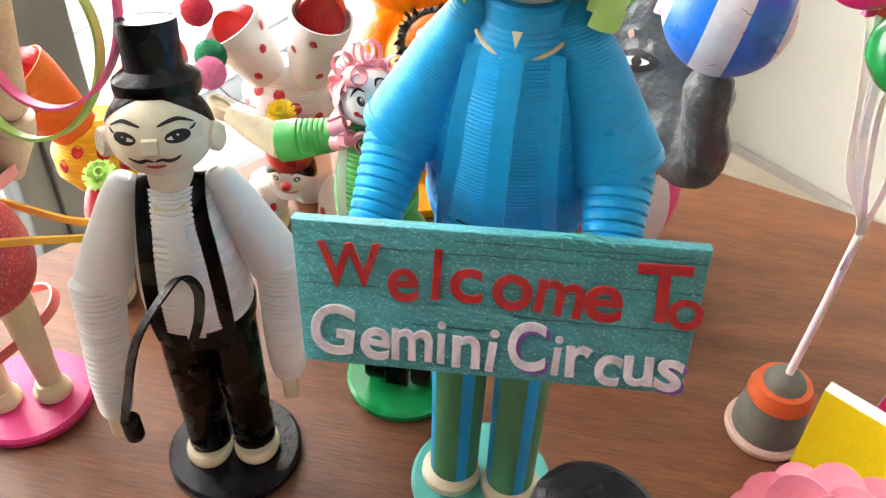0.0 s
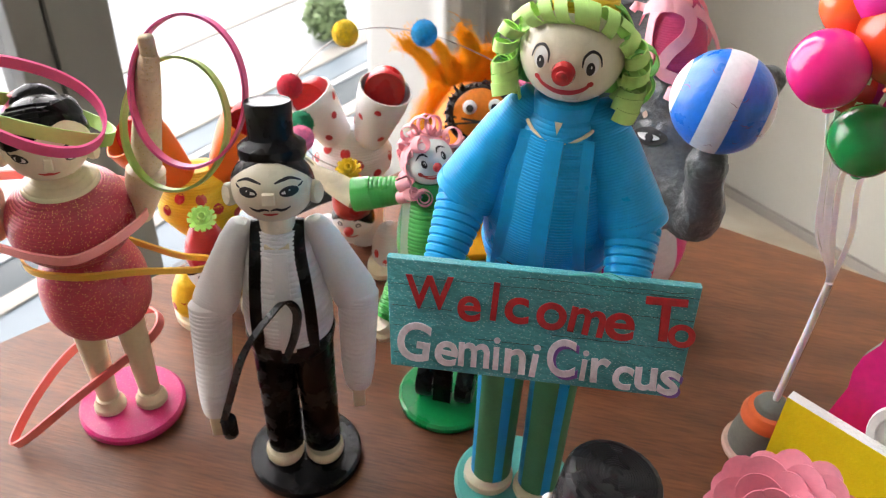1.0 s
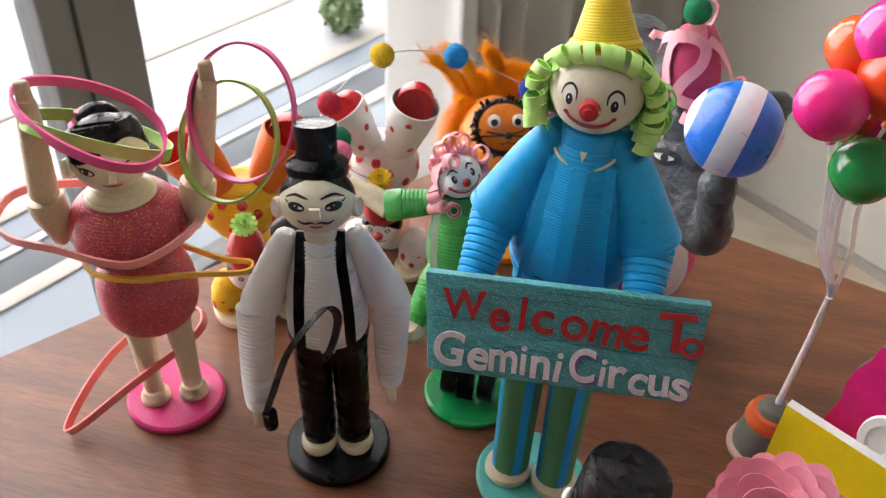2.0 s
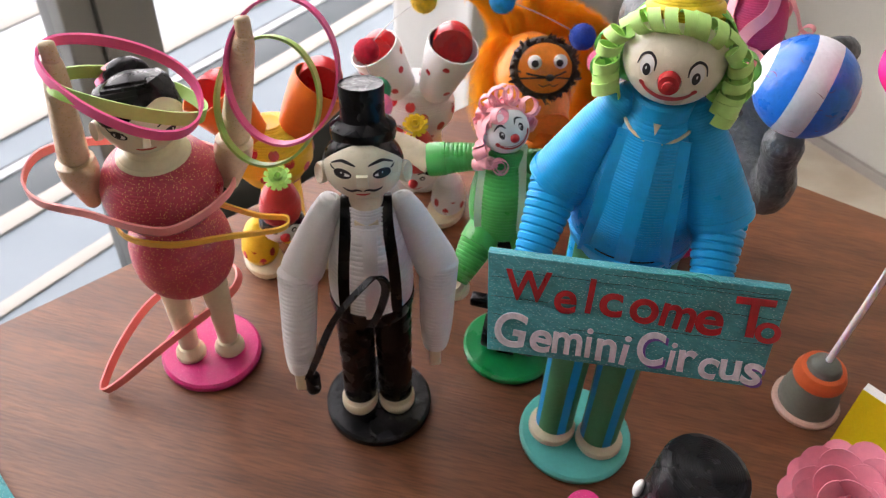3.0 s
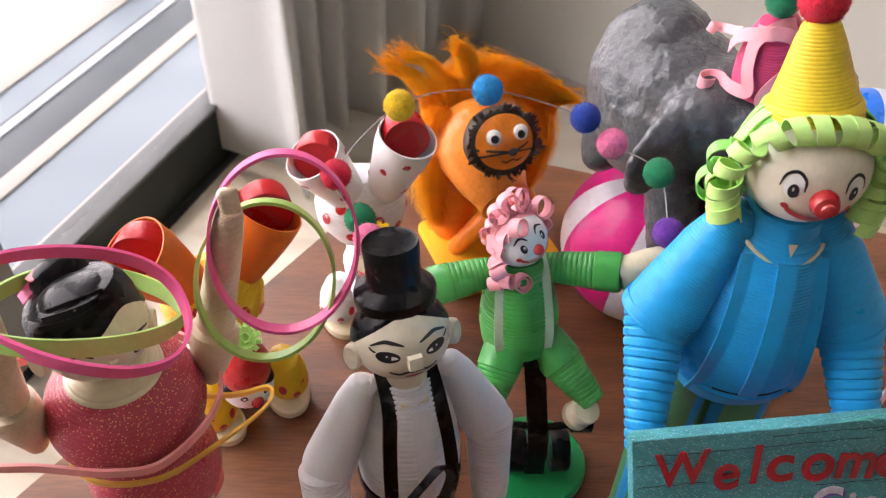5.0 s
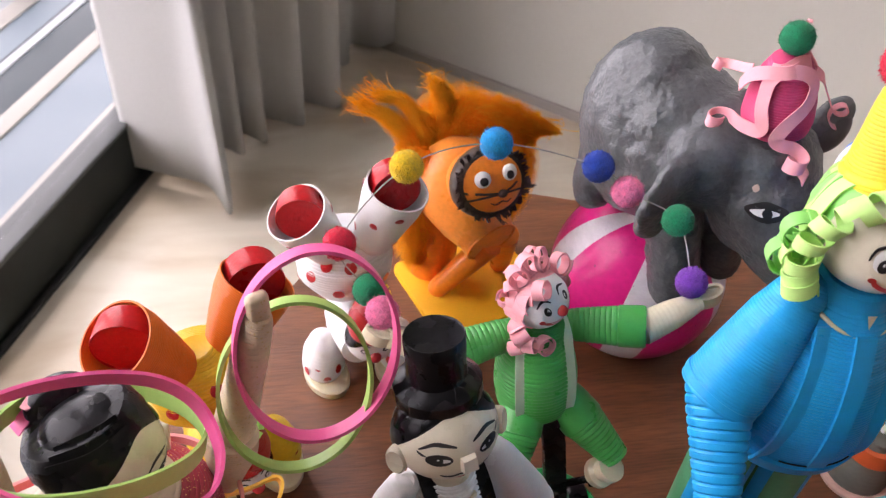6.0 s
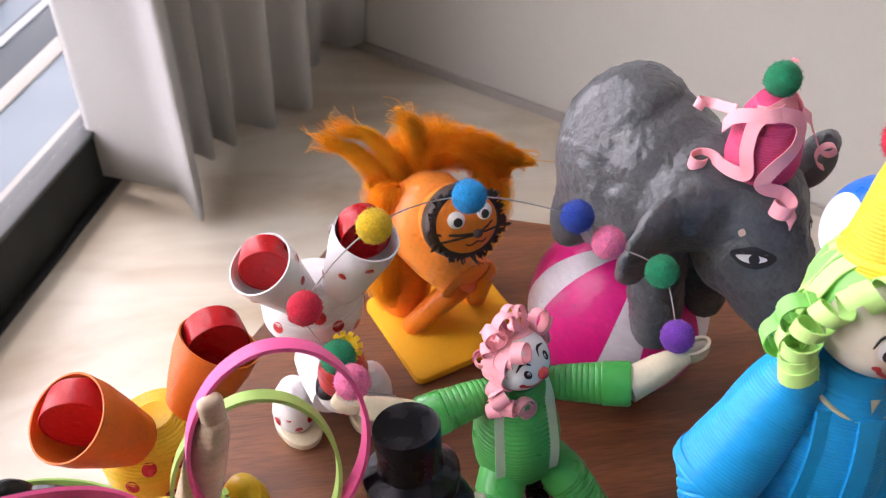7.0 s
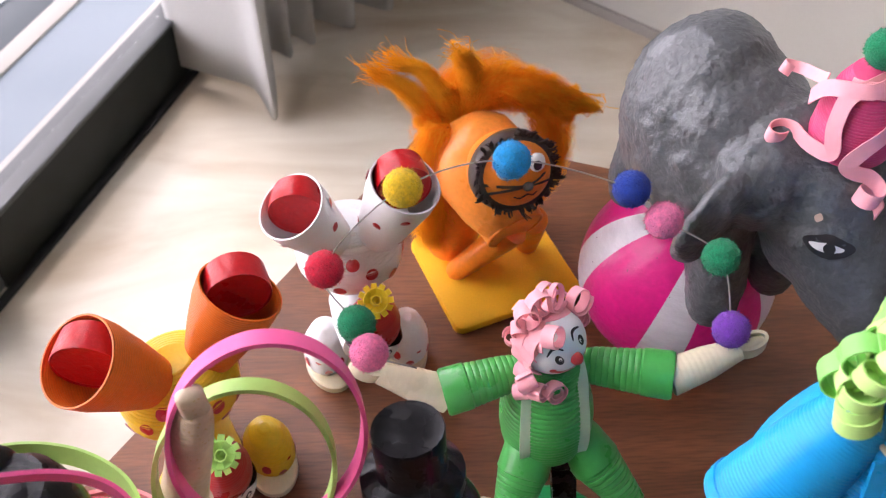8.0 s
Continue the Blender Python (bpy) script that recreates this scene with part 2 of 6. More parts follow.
def wood(name):
    """Dark brown veneer: long grain, pores and a dull varnish, in the table's own axes."""
    mt = bpy.data.materials.new(name)
    mt.use_nodes = True
    nd, ln = mt.node_tree.nodes, mt.node_tree.links
    bs = nd["Principled BSDF"]
    co, mp = nd.new("ShaderNodeTexCoord"), nd.new("ShaderNodeMapping")
    mp.inputs["Rotation"].default_value = (0, 0, radians(33))
    mp.inputs["Scale"].default_value = (9, 75, 75)
    ln.new(co.outputs["Object"], mp.inputs[0])
    warp = nd.new("ShaderNodeTexNoise")
    warp.inputs["Scale"].default_value, warp.inputs["Detail"].default_value, warp.inputs["Roughness"].default_value = 1.0, 8, 0.6
    ln.new(mp.outputs[0], warp.inputs[0])
    mp2 = nd.new("ShaderNodeMapping")
    mp2.inputs["Rotation"].default_value = (0, 0, radians(33))
    mp2.inputs["Scale"].default_value = (90, 1100, 1100)
    ln.new(co.outputs["Object"], mp2.inputs[0])
    pore = nd.new("ShaderNodeTexNoise")
    pore.inputs["Scale"].default_value, pore.inputs["Detail"].default_value = 1.0, 4
    ln.new(mp2.outputs[0], pore.inputs[0])
    ramp = nd.new("ShaderNodeValToRGB")
    ramp.color_ramp.elements[0].position, ramp.color_ramp.elements[0].color = 0.30, (0.100, 0.036, 0.014, 1)
    ramp.color_ramp.elements[1].position, ramp.color_ramp.elements[1].color = 0.72, (0.230, 0.087, 0.034, 1)
    ln.new(warp.outputs[0], ramp.inputs[0])
    pr = nd.new("ShaderNodeMapRange")
    pr.inputs[1].default_value, pr.inputs[2].default_value, pr.inputs[3].default_value, pr.inputs[4].default_value = 0.36, 0.58, 0.74, 1.10
    ln.new(pore.outputs[0], pr.inputs[0])
    sc = nd.new("ShaderNodeVectorMath")
    sc.operation = "SCALE"
    ln.new(ramp.outputs[0], sc.inputs[0])
    ln.new(pr.outputs[0], sc.inputs["Scale"])
    ln.new(sc.outputs[0], bs.inputs["Base Color"])
    rr = nd.new("ShaderNodeMapRange")
    rr.inputs[3].default_value, rr.inputs[4].default_value = 0.42, 0.52
    bs.inputs["Specular IOR Level"].default_value = 0.44
    ln.new(warp.outputs[0], rr.inputs[0])
    ln.new(rr.outputs[0], bs.inputs["Roughness"])
    bp = nd.new("ShaderNodeBump")
    bp.inputs["Strength"].default_value, bp.inputs["Distance"].default_value = 0.35, 0.0004
    ln.new(pore.outputs[0], bp.inputs["Height"])
    ln.new(bp.outputs[0], bs.inputs["Normal"])
    return mt


WOOD = wood("dark walnut veneer")


def marble(name, light, vein, scale, rough):
    mt = bpy.data.materials.new(name)
    mt.use_nodes = True
    nd, ln = mt.node_tree.nodes, mt.node_tree.links
    bs = nd["Principled BSDF"]
    co, mp = nd.new("ShaderNodeTexCoord"), nd.new("ShaderNodeMapping")
    mp.inputs["Rotation"].default_value = (0, 0, radians(-55))
    mp.inputs["Scale"].default_value = (scale, scale * 3.2, scale)
    ln.new(co.outputs["Object"], mp.inputs[0])
    no = nd.new("ShaderNodeTexNoise")
    no.inputs["Scale"].default_value, no.inputs["Detail"].default_value, no.inputs["Roughness"].default_value, no.inputs["Distortion"].default_value = 1, 9, 0.55, 0.8
    ln.new(mp.outputs[0], no.inputs[0])
    ramp = nd.new("ShaderNodeValToRGB")
    ramp.color_ramp.elements[0].position, ramp.color_ramp.elements[0].color = 0.32, (*vein, 1)
    ramp.color_ramp.elements[1].position, ramp.color_ramp.elements[1].color = 0.60, (*light, 1)
    ln.new(no.outputs[0], ramp.inputs[0])
    ln.new(ramp.outputs[0], bs.inputs["Base Color"])
    bs.inputs["Roughness"].default_value = rough
    return mt


MARBLE = marble("cream marble", (0.70, 0.645, 0.53), (0.50, 0.41, 0.29), 2.2, 0.28)
TERRACE = marble("pale grey terrace stone", (0.175, 0.215, 0.245), (0.15, 0.19, 0.22), 2.0, 0.5)
PALESTONE = shader("white terrace stone", (0.42, 0.435, 0.45), rough=0.6, vary=0.06, size=0.3, fine=0.01)
LEDGE = shader("pale cream coping", (0.38, 0.355, 0.32), rough=0.7, vary=0.06, size=0.2, fine=0.01)
SLATE = shader("blue grey terrace channel", (0.040, 0.055, 0.062), rough=0.5, vary=0.1, size=0.2)
SHRUB = shader("shrub leaves", (0.20, 0.28, 0.13), rough=0.6, vary=0.4, size=0.05)

GLASS = bpy.data.materials.new("window glass")
GLASS.use_nodes = True
GLASS.node_tree.nodes["Principled BSDF"].inputs["Transmission Weight"].default_value = 1.0
GLASS.node_tree.nodes["Principled BSDF"].inputs["Roughness"].default_value = 0.0
GLASS.node_tree.nodes["Principled BSDF"].inputs["IOR"].default_value = 1.05
GLOW = bpy.data.materials.new("overcast sky glow")
GLOW.use_nodes = True
GLOW.node_tree.nodes["Principled BSDF"].inputs["Base Color"].default_value = (0, 0, 0, 1)
GLOW.node_tree.nodes["Principled BSDF"].inputs["Emission Color"].default_value = (1.0, 0.985, 0.97, 1)
GLOW.node_tree.nodes["Principled BSDF"].inputs["Emission Strength"].default_value = 8.0


# ---- mesh tools ----
def T(x, y, z):
    return Matrix.Translation((x, y, z))


def R(axis, deg):
    return Matrix.Rotation(radians(deg), 4, axis)


def S(x, y, z):
    return Matrix.Diagonal((x, y, z, 1))


def along(a, b):
    """The pose at a whose z axis points to b, and the distance."""
    a, b = Vector(a), Vector(b)
    d = b - a
    return Matrix.Translation(a) @ d.to_track_quat("Z", "Y").to_matrix().to_4x4(), d.length


def spline(pts, n=8, closed=False):
    """A smooth line through points of any dimension."""
    p = [np.array(q, float) for q in pts]
    m = len(p)
    out = []
    for i in range(m if closed else m - 1):
        if closed:
            a, b, c, d = p[(i - 1) % m], p[i], p[(i + 1) % m], p[(i + 2) % m]
        else:
            a, b, c, d = p[max(i - 1, 0)], p[i], p[i + 1], p[min(i + 2, m - 1)]
        for k in range(n):
            t = k / n
            out.append(0.5 * (2 * b + (c - a) * t + (2 * a - 5 * b + 4 * c - d) * t * t + (3 * b - a - 3 * c + d) * t ** 3))
    if not closed:
        out.append(p[-1])
    return out


def ridged(profile, pitch=0.02, depth=0.004):
    """The outline with the grooves that a coil of paper strip leaves."""
    p = [np.array(q, float) for q in profile]
    out = []
    for a, b in zip(p, p[1:]):
        d = b - a
        ln = float(np.hypot(*d))
        if ln < 1e-9:
            continue
        nrm = np.array([d[1], -d[0]]) / ln
        k = max(1, round(ln / pitch))
        for i in range(k):
            for f, h in ((0.0, 0.0), (0.22, depth), (0.78, depth)):
                q = a + d * (i + f) / k + nrm * h
                out.append((max(q[0], 0.0), q[1]))
    out.append(tuple(p[-1]))
    return out


class Build:
    """Collects faces with their materials, in world lengths of U, and makes one mesh object of them."""

    def __init__(self):
        self.v, self.f, self.m, self.mats = [], [], [], []

    def mat(self, material):
        if material not in self.mats:
            self.mats.append(material)
        return self.mats.index(material)

    def add(self, verts, faces, material, m=None):
        k, base = self.mat(material), len(self.v)
        self.v += [m @ Vector(p) for p in verts] if m is not None else [Vector(p) for p in verts]
        self.f += [[i + base for i in f] for f in faces]
        self.m += [k] * len(faces)

    def lathe(self, profile, material, m=Matrix(), seg=40, pick=None, wob=0.0, seed=0):
        """Turns (radius, height) pairs round z. pick(i) gives the material of a strip of faces."""
        n = len(profile)
        rnd = random.Random(seed)
        ph = [rnd.uniform(0, 6.28) for _ in range(4)]
        verts = []
        for r, z in profile:
            for i in range(seg):
                a = 2 * math.pi * i / seg
                q = r * (1 + wob * (math.sin(2 * a + ph[0]) + 0.6 * math.sin(3 * a + ph[1] + 9 * z)))
                verts.append((q * math.cos(a), q * math.sin(a), z))
        strips = {}
        for i in range(seg):
            mt = pick(i) if pick else material
            strips.setdefault(mt, []).extend([j * seg + i, j * seg + (i + 1) % seg, (j + 1) * seg + (i + 1) % seg, (j + 1) * seg + i] for j in range(n - 1))
        base = len(self.v)
        self.v += [m @ Vector(p) for p in verts]
        for mt, faces in strips.items():
            k = self.mat(mt)
            self.f += [[base + q for q in f] for f in faces]
            self.m += [k] * len(faces)
        k = self.mat(material)
        if profile[0][0] > 1e-6:
            self.f.append([base + i for i in reversed(range(seg))])
            self.m.append(k)
        if profile[-1][0] > 1e-6:
            self.f.append([base + (n - 1) * seg + i for i in range(seg)])
            self.m.append(k)

    def cone(self, a, b, profile, material, seg=28, **kw):
        """A turned limb from a to b: profile of (radius, share of the length)."""
        m, ln = along(a, b)
        self.lathe([(r, s * ln) for r, s in profile], material, m, seg, **kw)

    def ball(self, c, r, material, m=Matrix(), seg=28, rings=16, sc=(1, 1, 1)):
        prof = [(max(math.sin(math.pi * i / rings), 0) * r, -math.cos(math.pi * i / rings) * r) for i in range(rings + 1)]
        self.lathe(prof, material, m @ T(*c) @ S(*sc), seg)

    def tube(self, pts, r, material, m=Matrix(), seg=8, ends=None):
        """A round line; r one radius or a list."""
        p = [Vector(q) for q in pts]
        rs = r if isinstance(r, (list, tuple)) else [r] * len(p)
        verts, up = [], None
        for i, q in enumerate(p):
            d = (p[min(i + 1, len(p) - 1)] - p[max(i - 1, 0)]).normalized()
            up = (up - d * up.dot(d)).normalized() if up is not None and (up - d * up.dot(d)).length > 1e-4 else d.orthogonal().normalized()
            s = d.cross(up)
            verts += [q + (up * math.cos(2 * math.pi * k / seg) + s * math.sin(2 * math.pi * k / seg)) * rs[i] for k in range(seg)]
        faces = [[j * seg + i, j * seg + (i + 1) % seg, (j + 1) * seg + (i + 1) % seg, (j + 1) * seg + i] for j in range(len(p) - 1) for i in range(seg)]
        faces += [list(reversed(range(seg))), [(len(p) - 1) * seg + i for i in range(seg)]]
        self.add(verts, faces, material, m)

    def ribbon(self, pts, wide, thick, material, m=Matrix(), closed=False):
        """A paper strip along pts; wide: half its width as a vector, or one for each point."""
        p = [Vector(q) for q in pts]
        n = len(p)
        verts = []
        for i, q in enumerate(p):
            w = Vector(wide[i]) if isinstance(wide, list) else Vector(wide)
            a = p[(i + 1) % n] if closed else p[min(i + 1, n - 1)]
            b = p[(i - 1) % n] if closed else p[max(i - 1, 0)]
            nn = (a - b).cross(w)
            nn = nn.normalized() * thick / 2 if nn.length > 1e-9 else Vector((0, 0, thick / 2))
            verts += [q + w + nn, q - w + nn, q - w - nn, q + w - nn]
        faces = []
        for i in range(n if closed else n - 1):
            j = (i + 1) % n
            faces += [[4 * i + k, 4 * i + (k + 1) % 4, 4 * j + (k + 1) % 4, 4 * j + k] for k in range(4)]
        if not closed:
            faces += [[3, 2, 1, 0], [4 * n - 4 + k for k in range(4)]]
        self.add(verts, faces, material, m)

    def curl(self, m, r, turns, wide, material, shrink=0.5, drift=0.0, thick=0.006):
        """A coiled paper strip round the local y axis, starting at the top."""
        n = int(20 * turns) + 2
        pts = []
        for i in range(n):
            t = i / (n - 1)
            a, q = t * turns * 2 * math.pi, r * (1 - (1 - shrink) * t)
            pts.append((q * math.sin(a), drift * t, q * math.cos(a)))
        self.ribbon(pts, (0, wide / 2, 0), thick, material, m)

    def box(self, size, material, m=Matrix(), bevel=0.0):
        x, y, z = (s / 2 for s in size)
        if bevel <= 0:
            v = [(sx * x, sy * y, sz * z) for sz in (-1, 1) for sx, sy in ((-1, -1), (1, -1), (1, 1), (-1, 1))]
            f = [[3, 2, 1, 0], [4, 5, 6, 7], [0, 1, 5, 4], [1, 2, 6, 5], [2, 3, 7, 6], [3, 0, 4, 7]]
            self.add(v, f, material, m)
            return
        b = bmesh.new()
        bmesh.ops.create_cube(b, size=1, matrix=S(*size))
        bmesh.ops.bevel(b, geom=b.edges[:], offset=bevel, segments=3, affect="EDGES", profile=0.5)
        b.verts.index_update()
        self.add([v.co[:] for v in b.verts], [[v.index for v in f.verts] for f in b.faces], material, m)
        b.free()

    def slab(self, outline, z0, z1, material, m=Matrix(), bevel=0.0):
        """A flat plate of any outline, its upper edge rounded."""
        n = len(outline)
        o = [Vector(q).to_2d() for q in outline]
        c = sum(o, Vector((0, 0))) / n
        rows = [(0.0, z0 + bevel * 0.5), (0.0, z1 - bevel)] if bevel else [(0.0, z0), (0.0, z1)]
        rows = [(bevel * 0.5, z0)] + rows + [(bevel * 0.3, z1 - bevel * 0.3), (bevel, z1)] if bevel else rows
        verts = []
        for inset, z in rows:
            for q in o:
                d = c - q
                k = q + d.normalized() * inset
                verts.append((k.x, k.y, z))
        faces = [[j * n + i, j * n + (i + 1) % n, (j + 1) * n + (i + 1) % n, (j + 1) * n + i] for j in range(len(rows) - 1) for i in range(n)]
        faces += [list(reversed(range(n))), [(len(rows) - 1) * n + i for i in range(n)]]
        self.add(verts, faces, material, m)

    def on_head(self, m, r, az, el, lift=1.012):
        a, e = radians(az), radians(el)
        return m @ (Vector((math.sin(a) * math.cos(e), -math.cos(a) * math.cos(e), math.sin(e))) * r * lift)

    def spot(self, m, r, az, el, w, h, material, lift=1.012, turn=0, n=18):
        """A painted oval on a ball: centre and half sizes in degrees."""
        c, s = math.cos(radians(turn)), math.sin(radians(turn))
        ring = []
        for i in range(n):
            x, y = w * math.cos(2 * math.pi * i / n), h * math.sin(2 * math.pi * i / n)
            ring.append(self.on_head(m, r, az + (x * c - y * s) / max(math.cos(radians(el)), 0.3), el + x * s + y * c, lift))
        mid = self.on_head(m, r, az, el, lift + 0.002)
        self.add([mid] + ring, [[0, 1 + i, 1 + (i + 1) % n] for i in range(n)], material)

    def stroke(self, m, r, pts, wide, material, lift=1.014, n=6):
        """A painted brush line on a ball, thin at its ends: points in degrees, width in degrees."""
        p = spline(pts, n)
        verts, k = [], len(p)
        for i, q in enumerate(p):
            d = p[min(i + 1, k - 1)] - p[max(i - 1, 0)]
            d = d / (np.hypot(*d) + 1e-9)
            w = wide * (0.35 + 0.65 * math.sin(math.pi * i / (k - 1))) / 2
            verts += [self.on_head(m, r, q[0] - d[1] * w, q[1] + d[0] * w, lift), self.on_head(m, r, q[0] + d[1] * w, q[1] - d[0] * w, lift)]
        self.add(verts, [[2 * i, 2 * i + 1, 2 * i + 3, 2 * i + 2] for i in range(k - 1)], material)

    def mesh(self, name, at=(0, 0, 0), angle=38):
        me = bpy.data.meshes.new(name)
        o = Vector(at)
        me.from_pydata([(p - o) * U for p in self.v], [], self.f)
        for mt in self.mats:
            me.materials.append(mt)
        me.polygons.foreach_set("material_index", self.m)
        b = bmesh.new()
        b.from_mesh(me)
        bmesh.ops.recalc_face_normals(b, faces=b.faces[:])
        b.to_mesh(me)
        b.free()
        me.polygons.foreach_set("use_smooth", [True] * len(me.polygons))
        me.set_sharp_from_angle(angle=radians(angle))
        return me

    def thing(self, name, at, label, category, group="", kind="", angle=38):
        ob = new(name, self.mesh(name, at, angle))
        ob.location = Vector(at) * U
        return tagged(ob, label, category, group, kind)

    def part(self, name, parent, label="", at=None, angle=38):
        """One mesh under a thing or a part; at: its origin in the world."""
        where, base = Vector((0, 0, 0)), parent
        while base is not None:
            where += base.location
            base = base.parent
        o = Vector(at) if at is not None else where / U
        ob = new(name, self.mesh(name, o, angle))
        ob.parent = parent
        ob.location = o * U - where
        return tagged(ob, label)


def holder(name, at, label, category, group="", kind=""):
    ob = new(name)
    ob.empty_display_size = 0.01
    ob.location = Vector(at) * U
    return tagged(ob, label, category, group, kind)


# ---- the room ----
FLOOR, TOP = -10.5, 25.0
WA, WD = Vector((-7.4, 11.74, 0)), Vector((0.4, 0.9165, 0))   # the foot of the window front and its direction
WN = Vector((-0.9165, 0.4, 0))                                # out of the room
CORNER = WA + WD * 16.04
WALLD = Vector((0.783, -0.622, 0))                            # along the plain wall
WM = Matrix(((WD.x, WN.x, 0, WA.x), (WD.y, WN.y, 0, WA.y), (0, 0, 1, 0), (0, 0, 0, 1)))   # x along the front, y outwards
FAR = CORNER + WALLD * 46
NEAR = WA - WD * 34
CUTOFF = WA - WD * 15
BACK = NEAR + WALLD * 46

b = Build()
outl = [(CORNER + WN * 0.6 + WALLD * 0).to_2d(), FAR.to_2d(), BACK.to_2d(), (NEAR + WN * 0.6).to_2d()]
b.slab(outl, FLOOR - 1.0, FLOOR, MARBLE)
b.thing("floor", (0, 0, FLOOR), "polished cream marble floor with faint brown veins", "floor", kind="structure")
b = Build()
b.slab(outl, TOP, TOP + 1.0, CEILING)
b.thing("ceiling", (0, 0, TOP), "plain white painted ceiling", "ceiling", kind="structure")


def wall(name, p, q, label, thick=1.2):
    d = (q - p).normalized()
    n = Vector((d.y, -d.x, 0))
    mid = (p + q) / 2
    if n.dot(Vector((10, 5, 0)) - mid) > 0:
        n = -n
    w = Build()
    w.slab([p.to_2d(), q.to_2d(), (q + n * thick).to_2d(), (p + n * thick).to_2d()], FLOOR - 0.9, TOP, PLASTER)
    ob = w.thing(name, (mid.x, mid.y, FLOOR), label, "wall", kind="structure")
    s = Build()
    e = -n * 0.12
    s.slab([(p + e).to_2d(), (q + e).to_2d(), (q - e * 0.1).to_2d(), (p - e * 0.1).to_2d()], FLOOR, FLOOR + 0.28, SKIRT)
    s.part("skirting", ob, "thin brown skirting strip")
    return ob


wall("wall_plain", CORNER + WALLD * 0.1, FAR, "warm white plain painted wall")
wall("wall_right", FAR, BACK, "warm white plain painted wall")
# this stretch is out of view, added to shorten the glazing and cut ambient light
wall("wall_light_cut", NEAR, CUTOFF, "warm white plain painted wall")
# unseen wall added behind the curtain to keep sun off the floor there
wall("wall_sunblock", WA + WD * 8.3, CORNER, "added unseen wall behind the curtain that blocks the sun")
wall("wall_behind", BACK, NEAR, "warm white plain painted wall")

# window front: rails, posts and panes
win = holder("window_1", (WA.x, WA.y, FLOOR), "grey aluminium sliding window front, floor to ceiling", "window", kind="structure")


def front(name, x0, x1, y0, y1, z0, z1, material, label="", bevel=0.05):
    w = Build()
    w.box((x1 - x0, y1 - y0, z1 - z0), material, WM @ T((x0 + x1) / 2, (y0 + y1) / 2, (z0 + z1) / 2), bevel)
    return w.part(name, win, label, at=tuple(WM @ Vector(((x0 + x1) / 2, (y0 + y1) / 2, z0))))


front("floor_track", -14.9, 8.3, -0.10, 0.11, FLOOR, FLOOR + 0.10, ALUDARK, "black rubber floor track")
for x0, x1, top in ((-14.9, -1.38, 0.45), (0.42, 8.3, 1.60)):
    front("bottom_rail", x0, x1, 0.12, 0.75, FLOOR, FLOOR + top, ALURAIL, "dark grey aluminium bottom rail")
    front("rail_lip", x0, x1, 0.06, 0.70, FLOOR + top + 0.002, FLOOR + top + 0.13, ALULIP, "grey aluminium bead along the rail")
front("head_rail", -14.9, 8.3, 0.12, 0.75, TOP - 1.2, TOP, ALU)
for x0, x1 in ((-1.36, 0.40), (-14.8, -13.1)):
    front("post", x0, x1, 0.10, 0.80, FLOOR + 0.13, TOP - 1.2, ALU, "wide grey aluminium post")
    front("post_bead", x0 + 0.55, x0 + 0.62, 0.02, 0.099, FLOOR + 1.75, TOP - 1.2, ALUDARK)
for x0, x1, z0 in ((0.40, 8.3, 1.74), (-13.1, -1.36, 0.59)):
    pane = front("pane", x0, x1, 0.42, 0.47, FLOOR + z0, TOP - 1.2, GLASS, "clear glass pane", 0)
    pane.visible_shadow = False

# outside: a terrace with copings, and the bright sky behind it
b = Build()
b.slab([(WM @ Vector(q)).to_2d() for q in ((-80, 0.8, 0), (80, 0.8, 0), (80, 38, 0), (-80, 38, 0))], FLOOR - 1.0, FLOOR - 0.3, TERRACE)
b.thing("ground", (WA.x, WA.y, FLOOR), "pale blue grey stone terrace outside the window", "terrace", kind="structure")
GROUND = FLOOR - 0.3
for name, y0, y1, h, mt, lab in (("terrace_coping", 2.22, 2.58, 0.05, LEDGE, "pale cream stone strip along the terrace"), ("terrace_coping", 4.40, 4.94, 0.06, LEDGE, "pale cream stone strip along the terrace"),
                                 ("drain_channel", 4.96, 6.10, 0.012, SLATE, "dark blue grey drain channel"), ("terrace_step", 6.12, 6.42, 0.05, PALESTONE, "white stone step beside the channel"),
                                 ("drain_channel", 6.44, 6.56, 0.012, SLATE, "dark blue grey drain channel"), ("terrace_coping", 7.50, 8.10, 0.06, LEDGE, "pale cream stone strip along the terrace"),
                                 ("paving", 8.12, 12.05, 0.03, PALESTONE, "bright white stone paving"), ("terrace_coping", 12.1, 12.7, 0.06, LEDGE, "pale cream stone strip along the terrace"),
                                 ("paving", 12.75, 37.9, 0.03, PALESTONE, "bright white stone paving")):
    b = Build()
    b.box((158, y1 - y0, h + 0.2), mt, WM @ T(0, (y0 + y1) / 2, GROUND + (h - 0.2) / 2), 0.01)
    b.thing(name, tuple(WM @ Vector((0, (y0 + y1) / 2, GROUND))), lab, "terrace", kind="structure")
b = Build()
b.box((220, 0.2, 130), GLOW, WM @ T(0, 40, 30))
b.thing("backdrop", tuple(WM @ Vector((0, 40, FLOOR))), "overcast white sky beyond the terrace", "sky", kind="structure")

